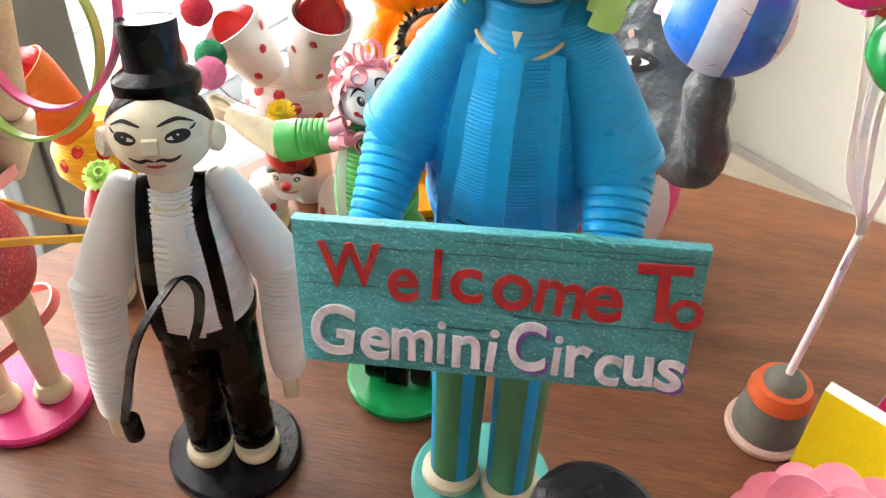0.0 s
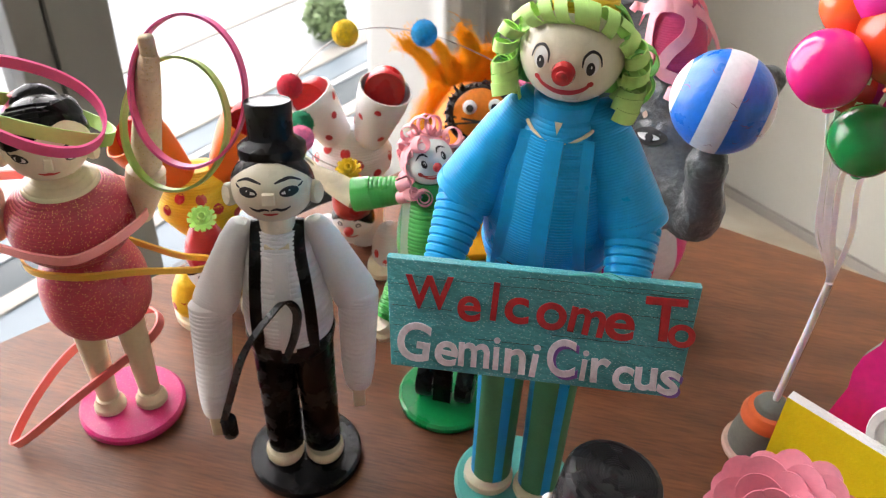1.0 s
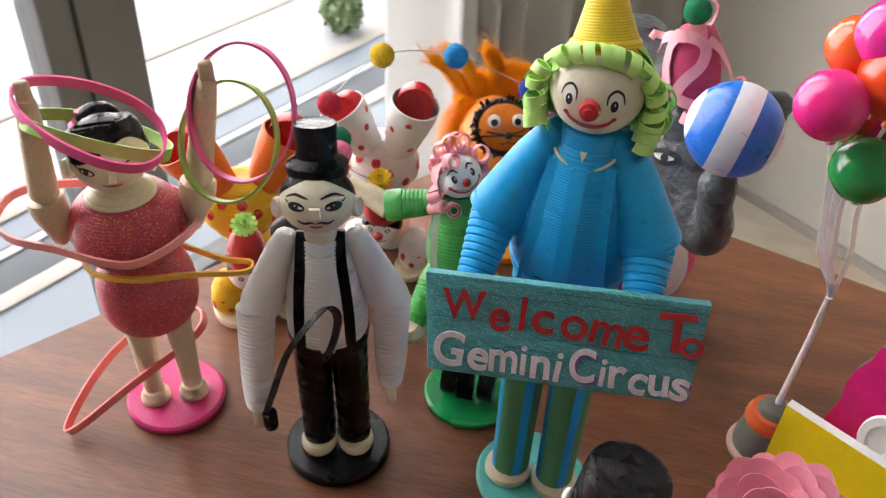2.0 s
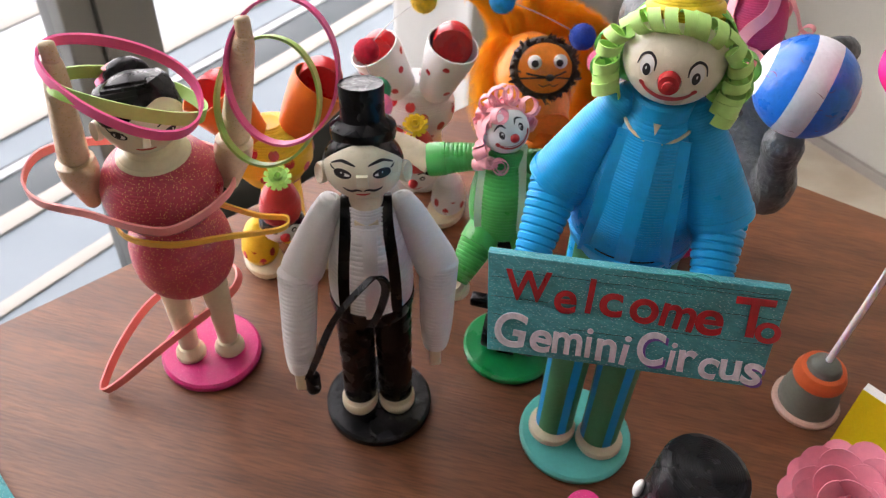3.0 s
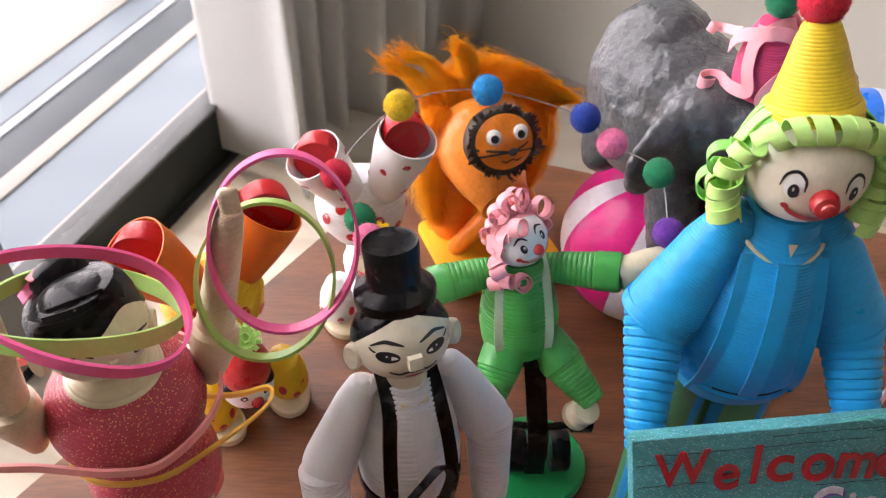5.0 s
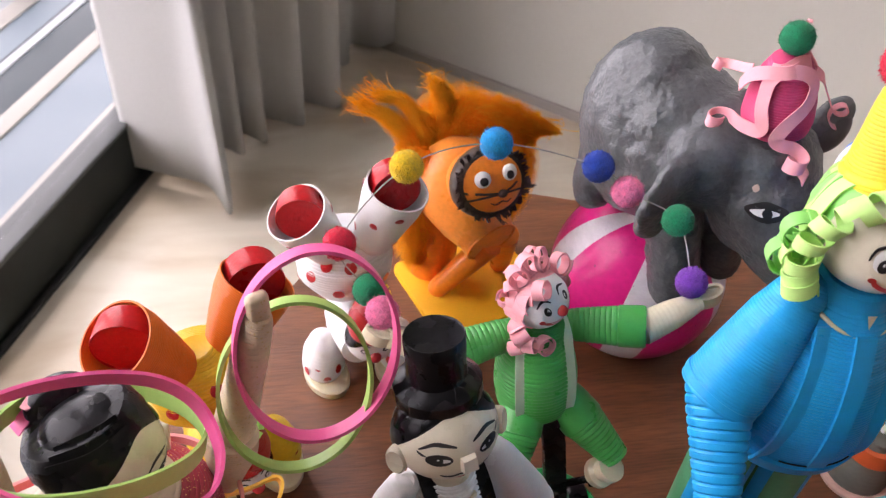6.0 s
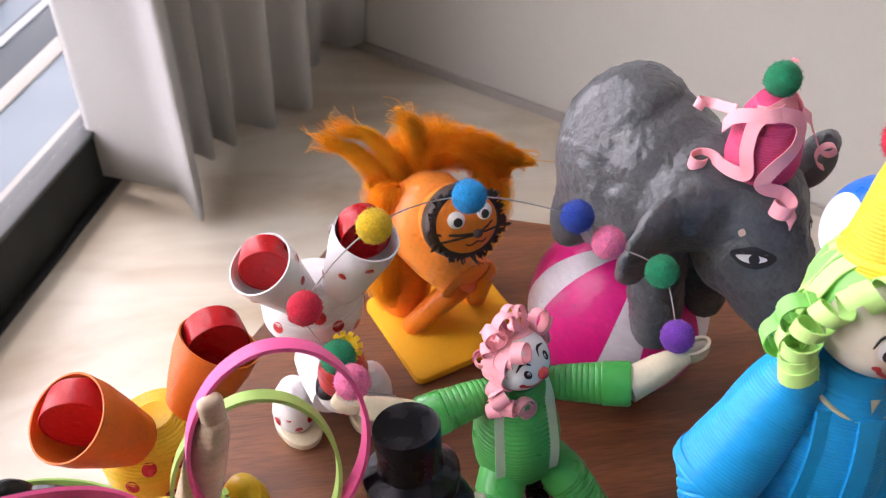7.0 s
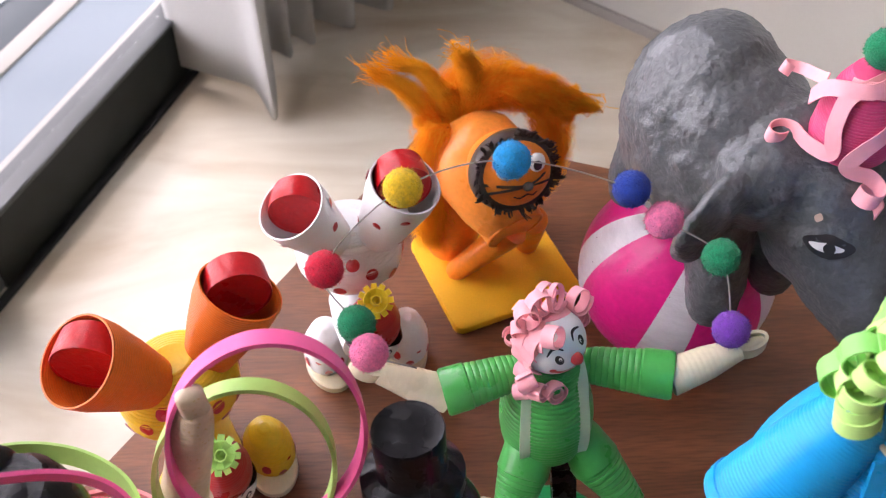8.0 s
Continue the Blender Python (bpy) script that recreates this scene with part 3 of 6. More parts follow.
# a clipped shrub on the terrace
def shrub(c, r, seed):
    rnd = random.Random(seed)
    ob = holder("shrub", tuple(c), "green leafy shrub out on the terrace", "shrub")
    w = Build()
    for k in range(5):
        w.tube([tuple(c), tuple(c + Vector((rnd.uniform(-0.3, 0.3), rnd.uniform(-0.3, 0.3), 0.6)) * r), tuple(c + Vector((rnd.uniform(-0.7, 0.7), rnd.uniform(-0.7, 0.7), 1.1)) * r)], [0.08, 0.05, 0.02], WOOD, seg=6)
    w.part("stems", ob, "thin brown stems")
    V, Fc = [], []
    for i in range(1400):
        d = Vector((rnd.gauss(0, 1), rnd.gauss(0, 1), rnd.gauss(0, 1))).normalized()
        p = c + Vector((0, 0, r)) + d * r * rnd.uniform(0.55, 1.0) * (1 + 0.25 * noise.noise(d * 3))
        a = Vector((rnd.gauss(0, 1), rnd.gauss(0, 1), rnd.gauss(0, 1))).normalized() * 0.16
        e = a.cross(d).normalized() * 0.07
        s = len(V)
        V += [p - a, p + e, p + a, p - e]
        Fc.append([s, s + 1, s + 2, s + 3])
    w = Build()
    w.add(V, Fc, SHRUB)
    w.part("leaves", ob, "small green leaves")


shrub(WM @ Vector((14.6, 8.9, FLOOR - 0.27)), 0.85, 1)

# ---- curtain ----
hem = [(-4.75, 18.35), (-3.7, 17.9), (-2.9, 17.5), (-2.4, 16.7), (-2.45, 17.8), (-2.6, 18.9), (-2.1, 18.62), (-2.15, 19.5), (-1.55, 19.1), (-1.6, 20.1),
       (-0.6, 19.75), (-0.65, 20.8), (0.4, 20.5), (0.2, 22.2), (0.75, 22.6), (0.9, 23.6), (1.65, 23.4), (2.2, 23.7)]
top_line = [(-5.0, 18.6), (-4.2, 18.2), (-3.4, 18.0), (-3.0, 17.9), (-2.9, 18.5), (-2.9, 19.1), (-2.35, 18.75), (-2.4, 19.6), (-1.75, 19.25), (-1.8, 20.2),
            (-0.75, 19.9), (-0.8, 20.9), (0.25, 20.6), (0.1, 22.2), (0.65, 22.6), (0.8, 23.6), (1.55, 23.4), (2.1, 23.7)]
b = Build()
rows = []
lo, hi = spline(hem, 5), spline(top_line, 5)
levels = [0.0, 0.03, 0.08, 0.16, 0.28, 0.45, 0.7, 1.0]
verts, faces = [], []
for k, f in enumerate(levels):
    g = min(1.0, f * 2.2) ** 0.8
    for i, (p, q) in enumerate(zip(lo, hi)):
        c = p * (1 - g) + q * g
        dip = 0.25 * math.exp(-((i - 15) / 3.0) ** 2)
        verts.append((c[0], c[1], FLOOR + 0.42 - dip + f * (TOP - FLOOR - 1.2)))
n = len(lo)
for k in range(len(levels) - 1):
    faces += [[k * n + i, k * n + i + 1, (k + 1) * n + i + 1, (k + 1) * n + i] for i in range(n - 1)]
b.add(verts, faces, CLOTH)
cur = b.thing("curtain", (-1, 20, FLOOR), "white woven curtain drawn aside in deep folds", "curtain", angle=80)
th = cur.modifiers.new("cloth", "SOLIDIFY")
th.thickness = 0.0015
b = Build()
b.tube([tuple(Vector((x, y, TOP - 0.75))) for x, y in (top_line[0], top_line[-1])], 0.12, ALU)
b.thing("curtain_rail", (-1, 20, TOP - 0.8), "grey ceiling rail that carries the curtain", "curtain rail")

# ---- table ----
CA = Vector((0.02, 5.66))
DL, DB = Vector((-0.589, -0.808)), Vector((0.956, -0.295))
tab = [CA, CA + DL * 8.5, CA + DL * 8.5 + DB * 7.0, CA + DB * 7.0]
table = holder("table", (1.0, 2.0, FLOOR), "dark walnut veneered table under the paper figures", "table")
b = Build()
b.slab(tab, -0.38, 0.0, WOOD, bevel=0.03)
b.part("tabletop", table, "dark walnut top with long grain", at=(1.0, 2.0, 0))
mid = sum(tab, Vector((0, 0))) / 4
for q in tab:
    p = q + (mid - q).normalized() * 0.9
    b = Build()
    b.box((0.55, 0.55, -0.38 - FLOOR), WOOD, T(p.x, p.y, (FLOOR - 0.38) / 2) @ R("Z", -17), 0.03)
    b.part("leg", table, at=(p.x, p.y, FLOOR))
b = Build()
q2 = [q + (mid - q).normalized() * 0.6 for q in tab]
b.slab(q2, -1.1, -0.381, WOOD)
b.part("apron", table, at=(1.0, 2.0, -1.1))


# ---- small makers ----
def disc_base(x, y, r, h, material, label, extra=None):
    w = Build()
    w.lathe([(0, 0), (r - 0.012, 0), (r, 0.010), (r, h - 0.014), (r - 0.014, h), (0, h)], material, T(x, y, 0), 56)
    return w.thing("display_base", (x, y, 0), label, "display base", "round bases of the figures")


def pompom(b, c, r, material, seed=0):
    """A fluffy ball: a lumpy core and short fibres standing out of it."""
    rnd = random.Random(seed)
    b.ball(c, r * 0.96, material, seg=22, rings=14)
    verts, faces = [], []
    for i in range(1300):
        z = rnd.uniform(-1, 1)
        a = rnd.uniform(0, 2 * math.pi)
        d = Vector((math.sqrt(1 - z * z) * math.cos(a), math.sqrt(1 - z * z) * math.sin(a), z))
        s = d.orthogonal().normalized() * 0.002
        s.rotate(Matrix.Rotation(rnd.uniform(0, 6.28), 3, d))
        e = d * r * rnd.uniform(0.97, 1.045) + Vector([rnd.uniform(-0.006, 0.006) for _ in range(3)])
        k = len(verts)
        o = Vector(c)
        verts += [o + d * r * 0.9 + s, o + d * r * 0.9 - s, o + e]
        faces.append([k, k + 1, k + 2])
    b.add(verts, faces, material)


def head_hair(b, m, r, material, low=35, front=38, lift=1.03, seg=40, rings=14, power=0.6, slant=0.0):
    """A cap of hair on a ball, its edge lower at the back than over the brow."""
    verts, faces = [], []
    for j in range(rings + 1):
        for i in range(seg):
            az = 360 * i / seg - 180
            edge = front + (low - front) * (0.5 - 0.5 * math.cos(radians(az))) ** power + slant * math.sin(radians(az)) * max(math.cos(radians(az)), 0)
            el = radians(90 - (90 - edge) * j / rings)
            a = radians(az)
            k = lift if j < rings else 1.0
            verts.append(m @ (Vector((math.sin(a) * math.cos(el), -math.cos(a) * math.cos(el), math.sin(el))) * r * k))
    for j in range(rings):
        faces += [[j * seg + i, j * seg + (i + 1) % seg, (j + 1) * seg + (i + 1) % seg, (j + 1) * seg + i] for i in range(seg)]
    b.add(verts, faces, material)


def limb(b, m, a, c, r0, r1, r2, material, pitch=0.02, depth=0.003, ridge=True, seg=28):
    """A coiled paper limb from a to c that swells from r0 to r1 and ends in r2."""
    mm, ln = along(m @ Vector(a), m @ Vector(c))
    prof = [(0, 0), (r0 * 0.7, 0.0), (r0, 0.05), (r0 * 0.4 + r1 * 0.6, 0.45), (r1, 0.72), (r2 * 0.5 + r1 * 0.5, 0.93), (r2, 1.0)]
    p = [(q[0], q[1] * ln) for q in spline(prof[2:], 6)]
    if ridge:
        p = ridged(p, pitch, depth)
    b.lathe([(0, 0), (r0 * 0.7, 0)] + p + [(0, ln)], material, mm, seg)


# ---- ringmaster ----
def ringmaster(x, y, turn):
    m = T(x, y, 0) @ R("Z", turn) @ R("X", -3) @ R("Y", -1.6)
    b = Build()
    for s in (-1, 1):
        b.lathe([(0, 0.06), (0.105, 0.06), (0.112, 0.075), (0.112, 0.10), (0.10, 0.115), (0, 0.115)], CREAM, m @ T(0.098 * s, -0.02, 0) @ S(0.84, 0.98, 1), 28)
        b.lathe([(0, 0.105), (0.086, 0.11), (0.088, 0.3), (0.092, 0.62), (0.095, 0.86), (0, 0.87)], BLACK, m @ T(0.092 * s, 0, 0), 28, wob=0.006, seed=s)
    # shirt
    prof = spline([(0.10, 0.79), (0.17, 0.82), (0.192, 0.92), (0.188, 1.05), (0.165, 1.2), (0.13, 1.34), (0.085, 1.42)], 6)
    b.lathe([(0, 0.78)] + ridged(prof, 0.024, 0.0042) + [(0, 1.43)], WHITE, m, 44)
    b.lathe([(0.172, 0.80), (0.192, 0.81), (0.202, 0.86), (0.200, 0.885), (0.188, 0.89)], BLACK, m, 44)

    def chest(px, z):
        r = float(np.interp(z, [0.82, 0.92, 1.05, 1.2, 1.34, 1.42], [0.18, 0.20, 0.196, 0.173, 0.138, 0.095]))
        return (px, -math.sqrt(max(r * r - px * px, 0.0004)) - 0.006, z)
    for s in (-1, 1):
        pts = [chest(s * w, z) for w, z in ((0.112, 0.84), (0.116, 0.95), (0.114, 1.08), (0.104, 1.22), (0.092, 1.33), (0.086, 1.40))] + [(s * 0.084, 0.0, 1.435), (s * 0.08, 0.05, 1.41)]
        b.ribbon(spline(pts, 4), (0.026, 0, 0), 0.012, BLACK, m)
    b.ribbon(spline([chest(0.01, z) for z in (0.88, 1.0, 1.12, 1.24, 1.36)], 4), (0.032, 0, 0), 0.008, WHITE, m)
    b.ribbon([(-0.05, -0.105, 1.36), (0, -0.115, 1.34), (0.05, -0.105, 1.36)], (0, 0, 0.03), 0.012, CREAM, m)
    # arms
    for s, e0, e1, w0, w1 in ((-1, (-0.325, -0.02, 1.00), (-0.33, -0.025, 1.07), (-0.36, -0.17, 0.50), 0.0046), (1, (0.315, -0.02, 1.02), (0.315, -0.02, 1.10), (0.295, -0.13, 0.60), 0.0024)):
        mm, ln = along(m @ Vector((0.150 * s, -0.005, 1.45)), m @ Vector(e0))
        sleeve = [(0.030, 0.0), (0.046, 0.02), (0.066, 0.10 * ln / 0.45), (0.088, 0.28 * ln / 0.45), (0.099, 0.38 * ln / 0.45), (0.099, 0.92 * ln), (0.088, ln)]
        b.lathe([(0, 0)] + ridged(sleeve, 0.014, 0.0007) + [(0, ln)], WHITE, mm, 34)
        limb(b, m, e1, w0, 0.090, 0.074, 0.046, WHITE, 0.021, w1, seg=34)
    for s in (-1, 1):
        # the open end of the coil on each shoulder, its hole's shade a black disc
        eye = m @ T(0.150 * s, -0.012, 1.432) @ R("X", 12)
        b.lathe([(0.012, -0.02), (0.014, 0.012), (0.026, 0.016), (0.040, 0.004), (0.046, -0.02)], WHITE, eye, 20)
        b.lathe([(0, 0.0), (0.013, 0.0), (0.013, 0.002), (0, 0.002)], INK, eye, 14)
    b.box((0.056, 0.045, 0.12), CREAM, m @ T(-0.36, -0.19, 0.45), 0.012)
    b.box((0.055, 0.045, 0.12), SKIN, m @ T(0.295, -0.14, 0.55), 0.012)
    # head
    b.lathe([(0.085, 1.40), (0.075, 1.44), (0.08, 1.52)], SKIN, m, 24)
    h = m @ T(-0.004, 0.018, 1.602) @ R("X", -18) @ S(1.05, 1.0, 0.94)
    r = 0.160
    hs = h @ S(1.0, 0.97, 1.0)
    b.ball((0, 0, 0), r, SKIN, hs, 44, 26)
    head_hair(b, hs, r, BLACK, low=-34, front=52, lift=1.022, power=0.78)
    for s in (-1, 1):
        b.lathe([(0, -0.02), (0.040, -0.02), (0.045, -0.008), (0.045, 0.012), (0.038, 0.02), (0.018, 0.016), (0, 0.016)], SKIN, h @ T(0.163 * s, -0.02, -0.03) @ R("Z", 48 * s) @ R("X", 90) @ S(0.72, 1.15, 1), 22)
        e = 29 * s
        b.spot(hs, r, e, 1, 14.5, 8, INK, 1.010, turn=9 * s)
        b.spot(hs, r, e - 4 * s, 0.3, 8.0, 2.5, WHITEFACE, 1.016, turn=9 * s)
        b.spot(hs, r, e - 1.0, 1.4, 5.6, 5.2, INK, 1.022)
        b.spot(hs, r, e - 0.5, 3.0, 1.4, 1.2, WHITEFACE, 1.027)
        b.stroke(hs, r, [(s * 42, 7), (s * 47, 9), (s * 52, 13)], 3.0, INK)
        b.stroke(hs, r, [(s * 9, 14), (s * 20, 18.5), (s * 33, 21), (s * 50, 15)], 5.0, INK)
        b.stroke(hs, r, [(s * 1, -29.5), (s * 9, -27), (s * 18, -29.5), (s * 26, -27), (s * 31, -23)], 5.6, INK)
    b.stroke(hs, r, [(-13, -36.5), (0, -38.5), (13, -36.5)], 6, LIPS)
    b.add([(-0.026, 0.0, 0.032), (0.026, 0.0, 0.032), (0.028, 0.0, -0.03), (-0.028, 0.0, -0.03), (-0.024, -0.026, 0.028), (0.024, -0.020, 0.026), (0.025, -0.030, -0.024), (-0.025, -0.030, -0.024)],
          [[4, 5, 6, 7], [0, 1, 5, 4], [1, 2, 6, 5], [2, 3, 7, 6], [3, 0, 4, 7], [3, 2, 1, 0]], SKIN, h @ T(0, -r + 0.004, -0.024) @ R("X", 4) @ S(0.88, 0.85, 0.85))
    # top hat: a wide rolled brim with a sloping shoulder, and the tall crown
    hat = h @ T(0.004, 0.030, 0.108) @ R("X", 8) @ S(0.98, 1.02, 1.0)
    b.lathe([(0, 0), (0.122, 0.0), (0.130, 0.010), (0.134, 0.035), (0.133, 0.066), (0.126, 0.074), (0.100, 0.094), (0.092, 0.100), (0.089, 0.112), (0.089, 0.18),
             (0.091, 0.250), (0.088, 0.258), (0.080, 0.255), (0.05, 0.257), (0, 0.256)], BLACK, hat, 26, wob=0.008, seed=4)
    ob = b.thing("ringmaster_doll", (x, y, 0), "quilled paper ringmaster doll, white shirt, black braces and top hat", "doll", "paper circus dolls")
    # whip
    w = Build()
    line = spline([(-0.32, -0.23, 0.50), (-0.27, -0.26, 0.66), (-0.16, -0.30, 0.98), (-0.02, -0.30, 1.19), (0.04, -0.29, 1.235), (0.075, -0.285, 1.17), (0.05, -0.275, 1.03), (0.0, -0.27, 0.90)], 8)
    w.ribbon(line, (0.018, -0.012, 0.012), 0.010, BLACK, m)
    w.lathe([(0, 0), (0.034, 0), (0.036, 0.01), (0.036, 0.10), (0.03, 0.108), (0, 0.108)], BLACK, m @ T(-0.30, -0.22, 0.41), 18)
    p = m @ Vector((-0.33, -0.22, 0.41))
    w.thing("toy_whip", tuple(p), "black paper strip whip looped from a rolled handle", "whip")
    return ob


disc_base(-0.136, 2.436, 0.278, 0.06, BLACKMATT, "black painted round card base under the ringmaster doll")
ringmaster(-0.136, 2.436, 17)


# ---- big clown ----
def big_clown(x, y, turn):
    m = T(x, y, 0) @ R("Z", turn)
    b = Build()
    for s in (-1, 1):
        b.lathe([(0, 0.045), (0.115, 0.045), (0.122, 0.06), (0.12, 0.09), (0.105, 0.10), (0, 0.10)], CREAM, m @ T(0.125 * s, -0.02, 0), 28)
        b.lathe([(0, 0.095), (0.098, 0.10), (0.100, 0.5), (0.108, 1.0), (0.112, 1.48), (0, 1.5)], GREENLEG, m @ T(0.118 * s, 0.0, 0), 40,
                pick=lambda i: BLUE if (i % 10) in (2, 3, 4) else GREENLEG)
    prof = spline([(0.14, 1.42), (0.20, 1.47), (0.24, 1.56), (0.252, 1.68), (0.238, 1.82), (0.205, 1.96), (0.15, 2.08), (0.10, 2.16)], 6)
    b.lathe([(0, 1.42)] + ridged(prof, 0.013, 0.0022) + [(0, 2.17)], BLUE, m, 52)

    def belly(px, z):
        r = float(np.interp(z, [1.42, 1.47, 1.56, 1.68, 1.82, 1.96, 2.08, 2.16], [0.14, 0.20, 0.24, 0.252, 0.238, 0.205, 0.15, 0.10]))
        return (px, -math.sqrt(max(r * r - px * px, 0.0009)) - 0.007, z)
    for w0, w1 in ((-0.15, -0.10), (0.0, 0.0), (0.15, 0.10)):
        pts = [belly(w0 + (w1 - w0) * k / 6, 1.53 + 0.56 * k / 6) for k in range(7)]
        b.ribbon(spline(pts, 4), (0.030, 0, 0), 0.010, BLUE, m)
    for k in range(2):
        # slits between the strips over the belt, their shade drawn as black lines
        a0 = radians(-120 + 33 * k)
        b.ribbon([(0.2515 * math.cos(a), 0.2515 * math.sin(a), 1.592) for a in np.linspace(a0 + 0.07, a0 + 0.44, 8)], (0, 0, 0.0018), 0.004, INK, m)
    b.lathe([(0.226, 1.515), (0.245, 1.53), (0.256, 1.575), (0.250, 1.585)], BLUE, m, 52)
    b.lathe([(0.12, 2.09), (0.118, 2.12), (0.112, 2.19), (0.10, 2.20)], BLUE, m, 32)
    b.tube([(0.132 * math.cos(a), 0.132 * math.sin(a) - 0.012, 2.10 + 0.022 * math.cos(2 * a)) for a in np.linspace(math.pi * 1.05, math.pi * 1.95, 18)], 0.007, CREAM, m)
    b.add([(-0.014, -0.128, 2.150), (0.014, -0.128, 2.150), (0.0, -0.142, 2.108)], [[0, 1, 2]], CREAM, m)
    # sleeves are cones with an open rim, the coiled forearms come out of them and reach to the board
    for s, hx in ((-1, -0.345), (1, 0.345)):
        mm, ln = along(m @ Vector((0.105 * s, 0.012, 2.175)), m @ Vector((0.312 * s, -0.090, 1.762)))
        sleeve = [(0.046, 0.0), (0.072, 0.05), (0.100, 0.17), (0.122, ln * 0.80), (0.127, ln)]
        b.lathe([(0, -0.01)] + ridged(sleeve, 0.0105, 0.0012) + [(0.127, ln), (0.120, ln + 0.002), (0.112, ln - 0.012), (0, ln - 0.012)], BLUE, mm, 44, wob=0.004, seed=s + 3)
        b.ribbon([(0.1285 * math.cos(a), 0.1285 * math.sin(a), ln - 0.02 - 0.03 * (a / 6.3)) for a in np.linspace(0, 6.3, 48)], (0, 0, 0.011), 0.003, BLUE, mm)
        ff, fl = along(m @ Vector((0.306 * s, -0.050, 1.815)), m @ Vector((hx, -0.415, 1.50)))
        cone = ridged([(0.098, 0.0), (0.094, 0.10), (0.072, fl * 0.6), (0.050, fl)], 0.030, 0.0062)
        b.lathe([(0, 0)] + cone + [(0, fl)], BLUE, ff, 36)
    # head
    h = m @ T(0, -0.004, 2.355) @ R("X", -3)
    r = 0.178
    hs = h @ S(0.99, 0.96, 0.95)
    b.ball((0, 0, 0), r, SKIN, hs, 44, 26)
    b.lathe([(0, -0.03), (0.035, -0.02), (0.04, 0.0), (0.034, 0.022), (0.02, 0.028), (0.018, 0.035), (0.008, 0.04), (0, 0.04)], RED, h @ T(0, -r - 0.005, -0.005) @ R("X", 90), 20)
    for s in (-1, 1):
        b.spot(hs, r, 28 * s, 8, 8.4, 12, WHITEFACE, 1.010)
        b.spot(hs, r, 27 * s, 3.5, 4.8, 7.2, INK, 1.018)
        b.spot(hs, r, 27.5 * s, 5.5, 0.9, 1.8, WHITEFACE, 1.024)
        b.stroke(hs, r, [(s * 18, 5), (s * 19.5, 16), (s * 28, 22), (s * 37, 17), (s * 39.5, 5)], 3.3, INK)
    b.stroke(hs, r, [(-30, -14), (-24, -22), (-10, -28.5), (0, -29.5), (12, -28), (24, -22), (30, -14)], 9, LIPS)
    b.spot(hs, r, -30, -15, 3.6, 3.6, LIPS, 1.016)
    b.spot(hs, r, 30, -15, 3.6, 3.6, LIPS, 1.016)
    # hat
    hat = h @ T(0, 0.052, 0.104) @ R("X", -13) @ R("Y", -8.5) @ S(0.92, 0.92, 0.86)
    prof = [(0.140, 0.0), (0.144, 0.008), (0.141, 0.065), (0.128, 0.078), (0.098, 0.17), (0.072, 0.26), (0.052, 0.315), (0.036, 0.335)]
    b.lathe([(0, 0)] + ridged(prof, 0.0125, 0.0016) + [(0, 0.34)], YELLOW, hat, 44)
    pompom(b, tuple(hat @ Vector((0, 0, 0.385))), 0.068, POM["red"], 3)
    # paper strips coiled like springs along the brow and down both cheeks
    rnd = random.Random(7)

    def spring(axis, turns, q0, q1, wide, material, phase=0.0):
        line = [Vector(q) for q in spline(axis, 16)]
        n = int(turns * 22)
        pts, wid = [], []
        for i in range(n + 1):
            t = i / n
            f = t * (len(line) - 1)
            k = min(int(f), len(line) - 2)
            c, d = line[k].lerp(line[k + 1], f - k), (line[k + 1] - line[k]).normalized()
            u = Vector((0, -1, 0.25))
            u = (u - d * u.dot(d)).normalized()
            w = d.cross(u)
            a = phase + 2 * math.pi * turns * t
            pts.append(c + (u * math.cos(a) + w * math.sin(a)) * (q0 + (q1 - q0) * t))
            wid.append(d * wide / 2)
        b.ribbon([tuple(q) for q in pts], [tuple(w) for w in wid], 0.0045, material, h)

    def brow(a, q=0.205, y=-0.095):
        return (q * math.sin(radians(a)), y + 0.05 * abs(a) / 90, 0.004 + 0.162 * math.cos(radians(a)))
    for a0, a1, turns in ((-48, -16, 2.2), (-19, 14, 2.6), (11, 46, 2.3)):
        spring([brow(a0), brow((a0 + a1) / 2, 0.212), brow(a1)], turns, 0.040, 0.036, 0.043, LIME, rnd.uniform(0, 6))
    for s in (-1, 1):
        spring([brow(50 * s, 0.208), brow(70 * s, 0.215), brow(94 * s, 0.220), (0.216 * s, -0.035, -0.09), (0.208 * s, -0.04, -0.13)], 4.4, 0.034, 0.046, 0.042, LIME, rnd.uniform(0, 6))
        spring([(0.210 * s, -0.045, -0.125), (0.205 * s, -0.05, -0.15), (0.20 * s, -0.052, -0.168)], 1.3, 0.044, 0.048, 0.044, LIME, rnd.uniform(0, 6))
        spring([(0.185 * s, 0.03, -0.02), (0.20 * s, 0.05, -0.09), (0.19 * s, 0.05, -0.15)], 2.2, 0.052, 0.044, 0.048, LIMEDARK if s < 0 else LIME, rnd.uniform(0, 6))
        # loose rings that stand out behind the cheek
        for y0, z, q, mt in ((0.05, 0.0, 0.062, LIMEDARK), (0.07, -0.10, 0.066, LIMEDARK), (0.03, -0.07, 0.050, LIME)):
            b.curl(h @ T(0.225 * s, y0 - 0.045, z - 0.01) @ R("Z", rnd.uniform(10, 40) * s) @ R("X", rnd.uniform(-12, 12)), q, 1.35, 0.05, mt, 0.55, 0.02, 0.0045)
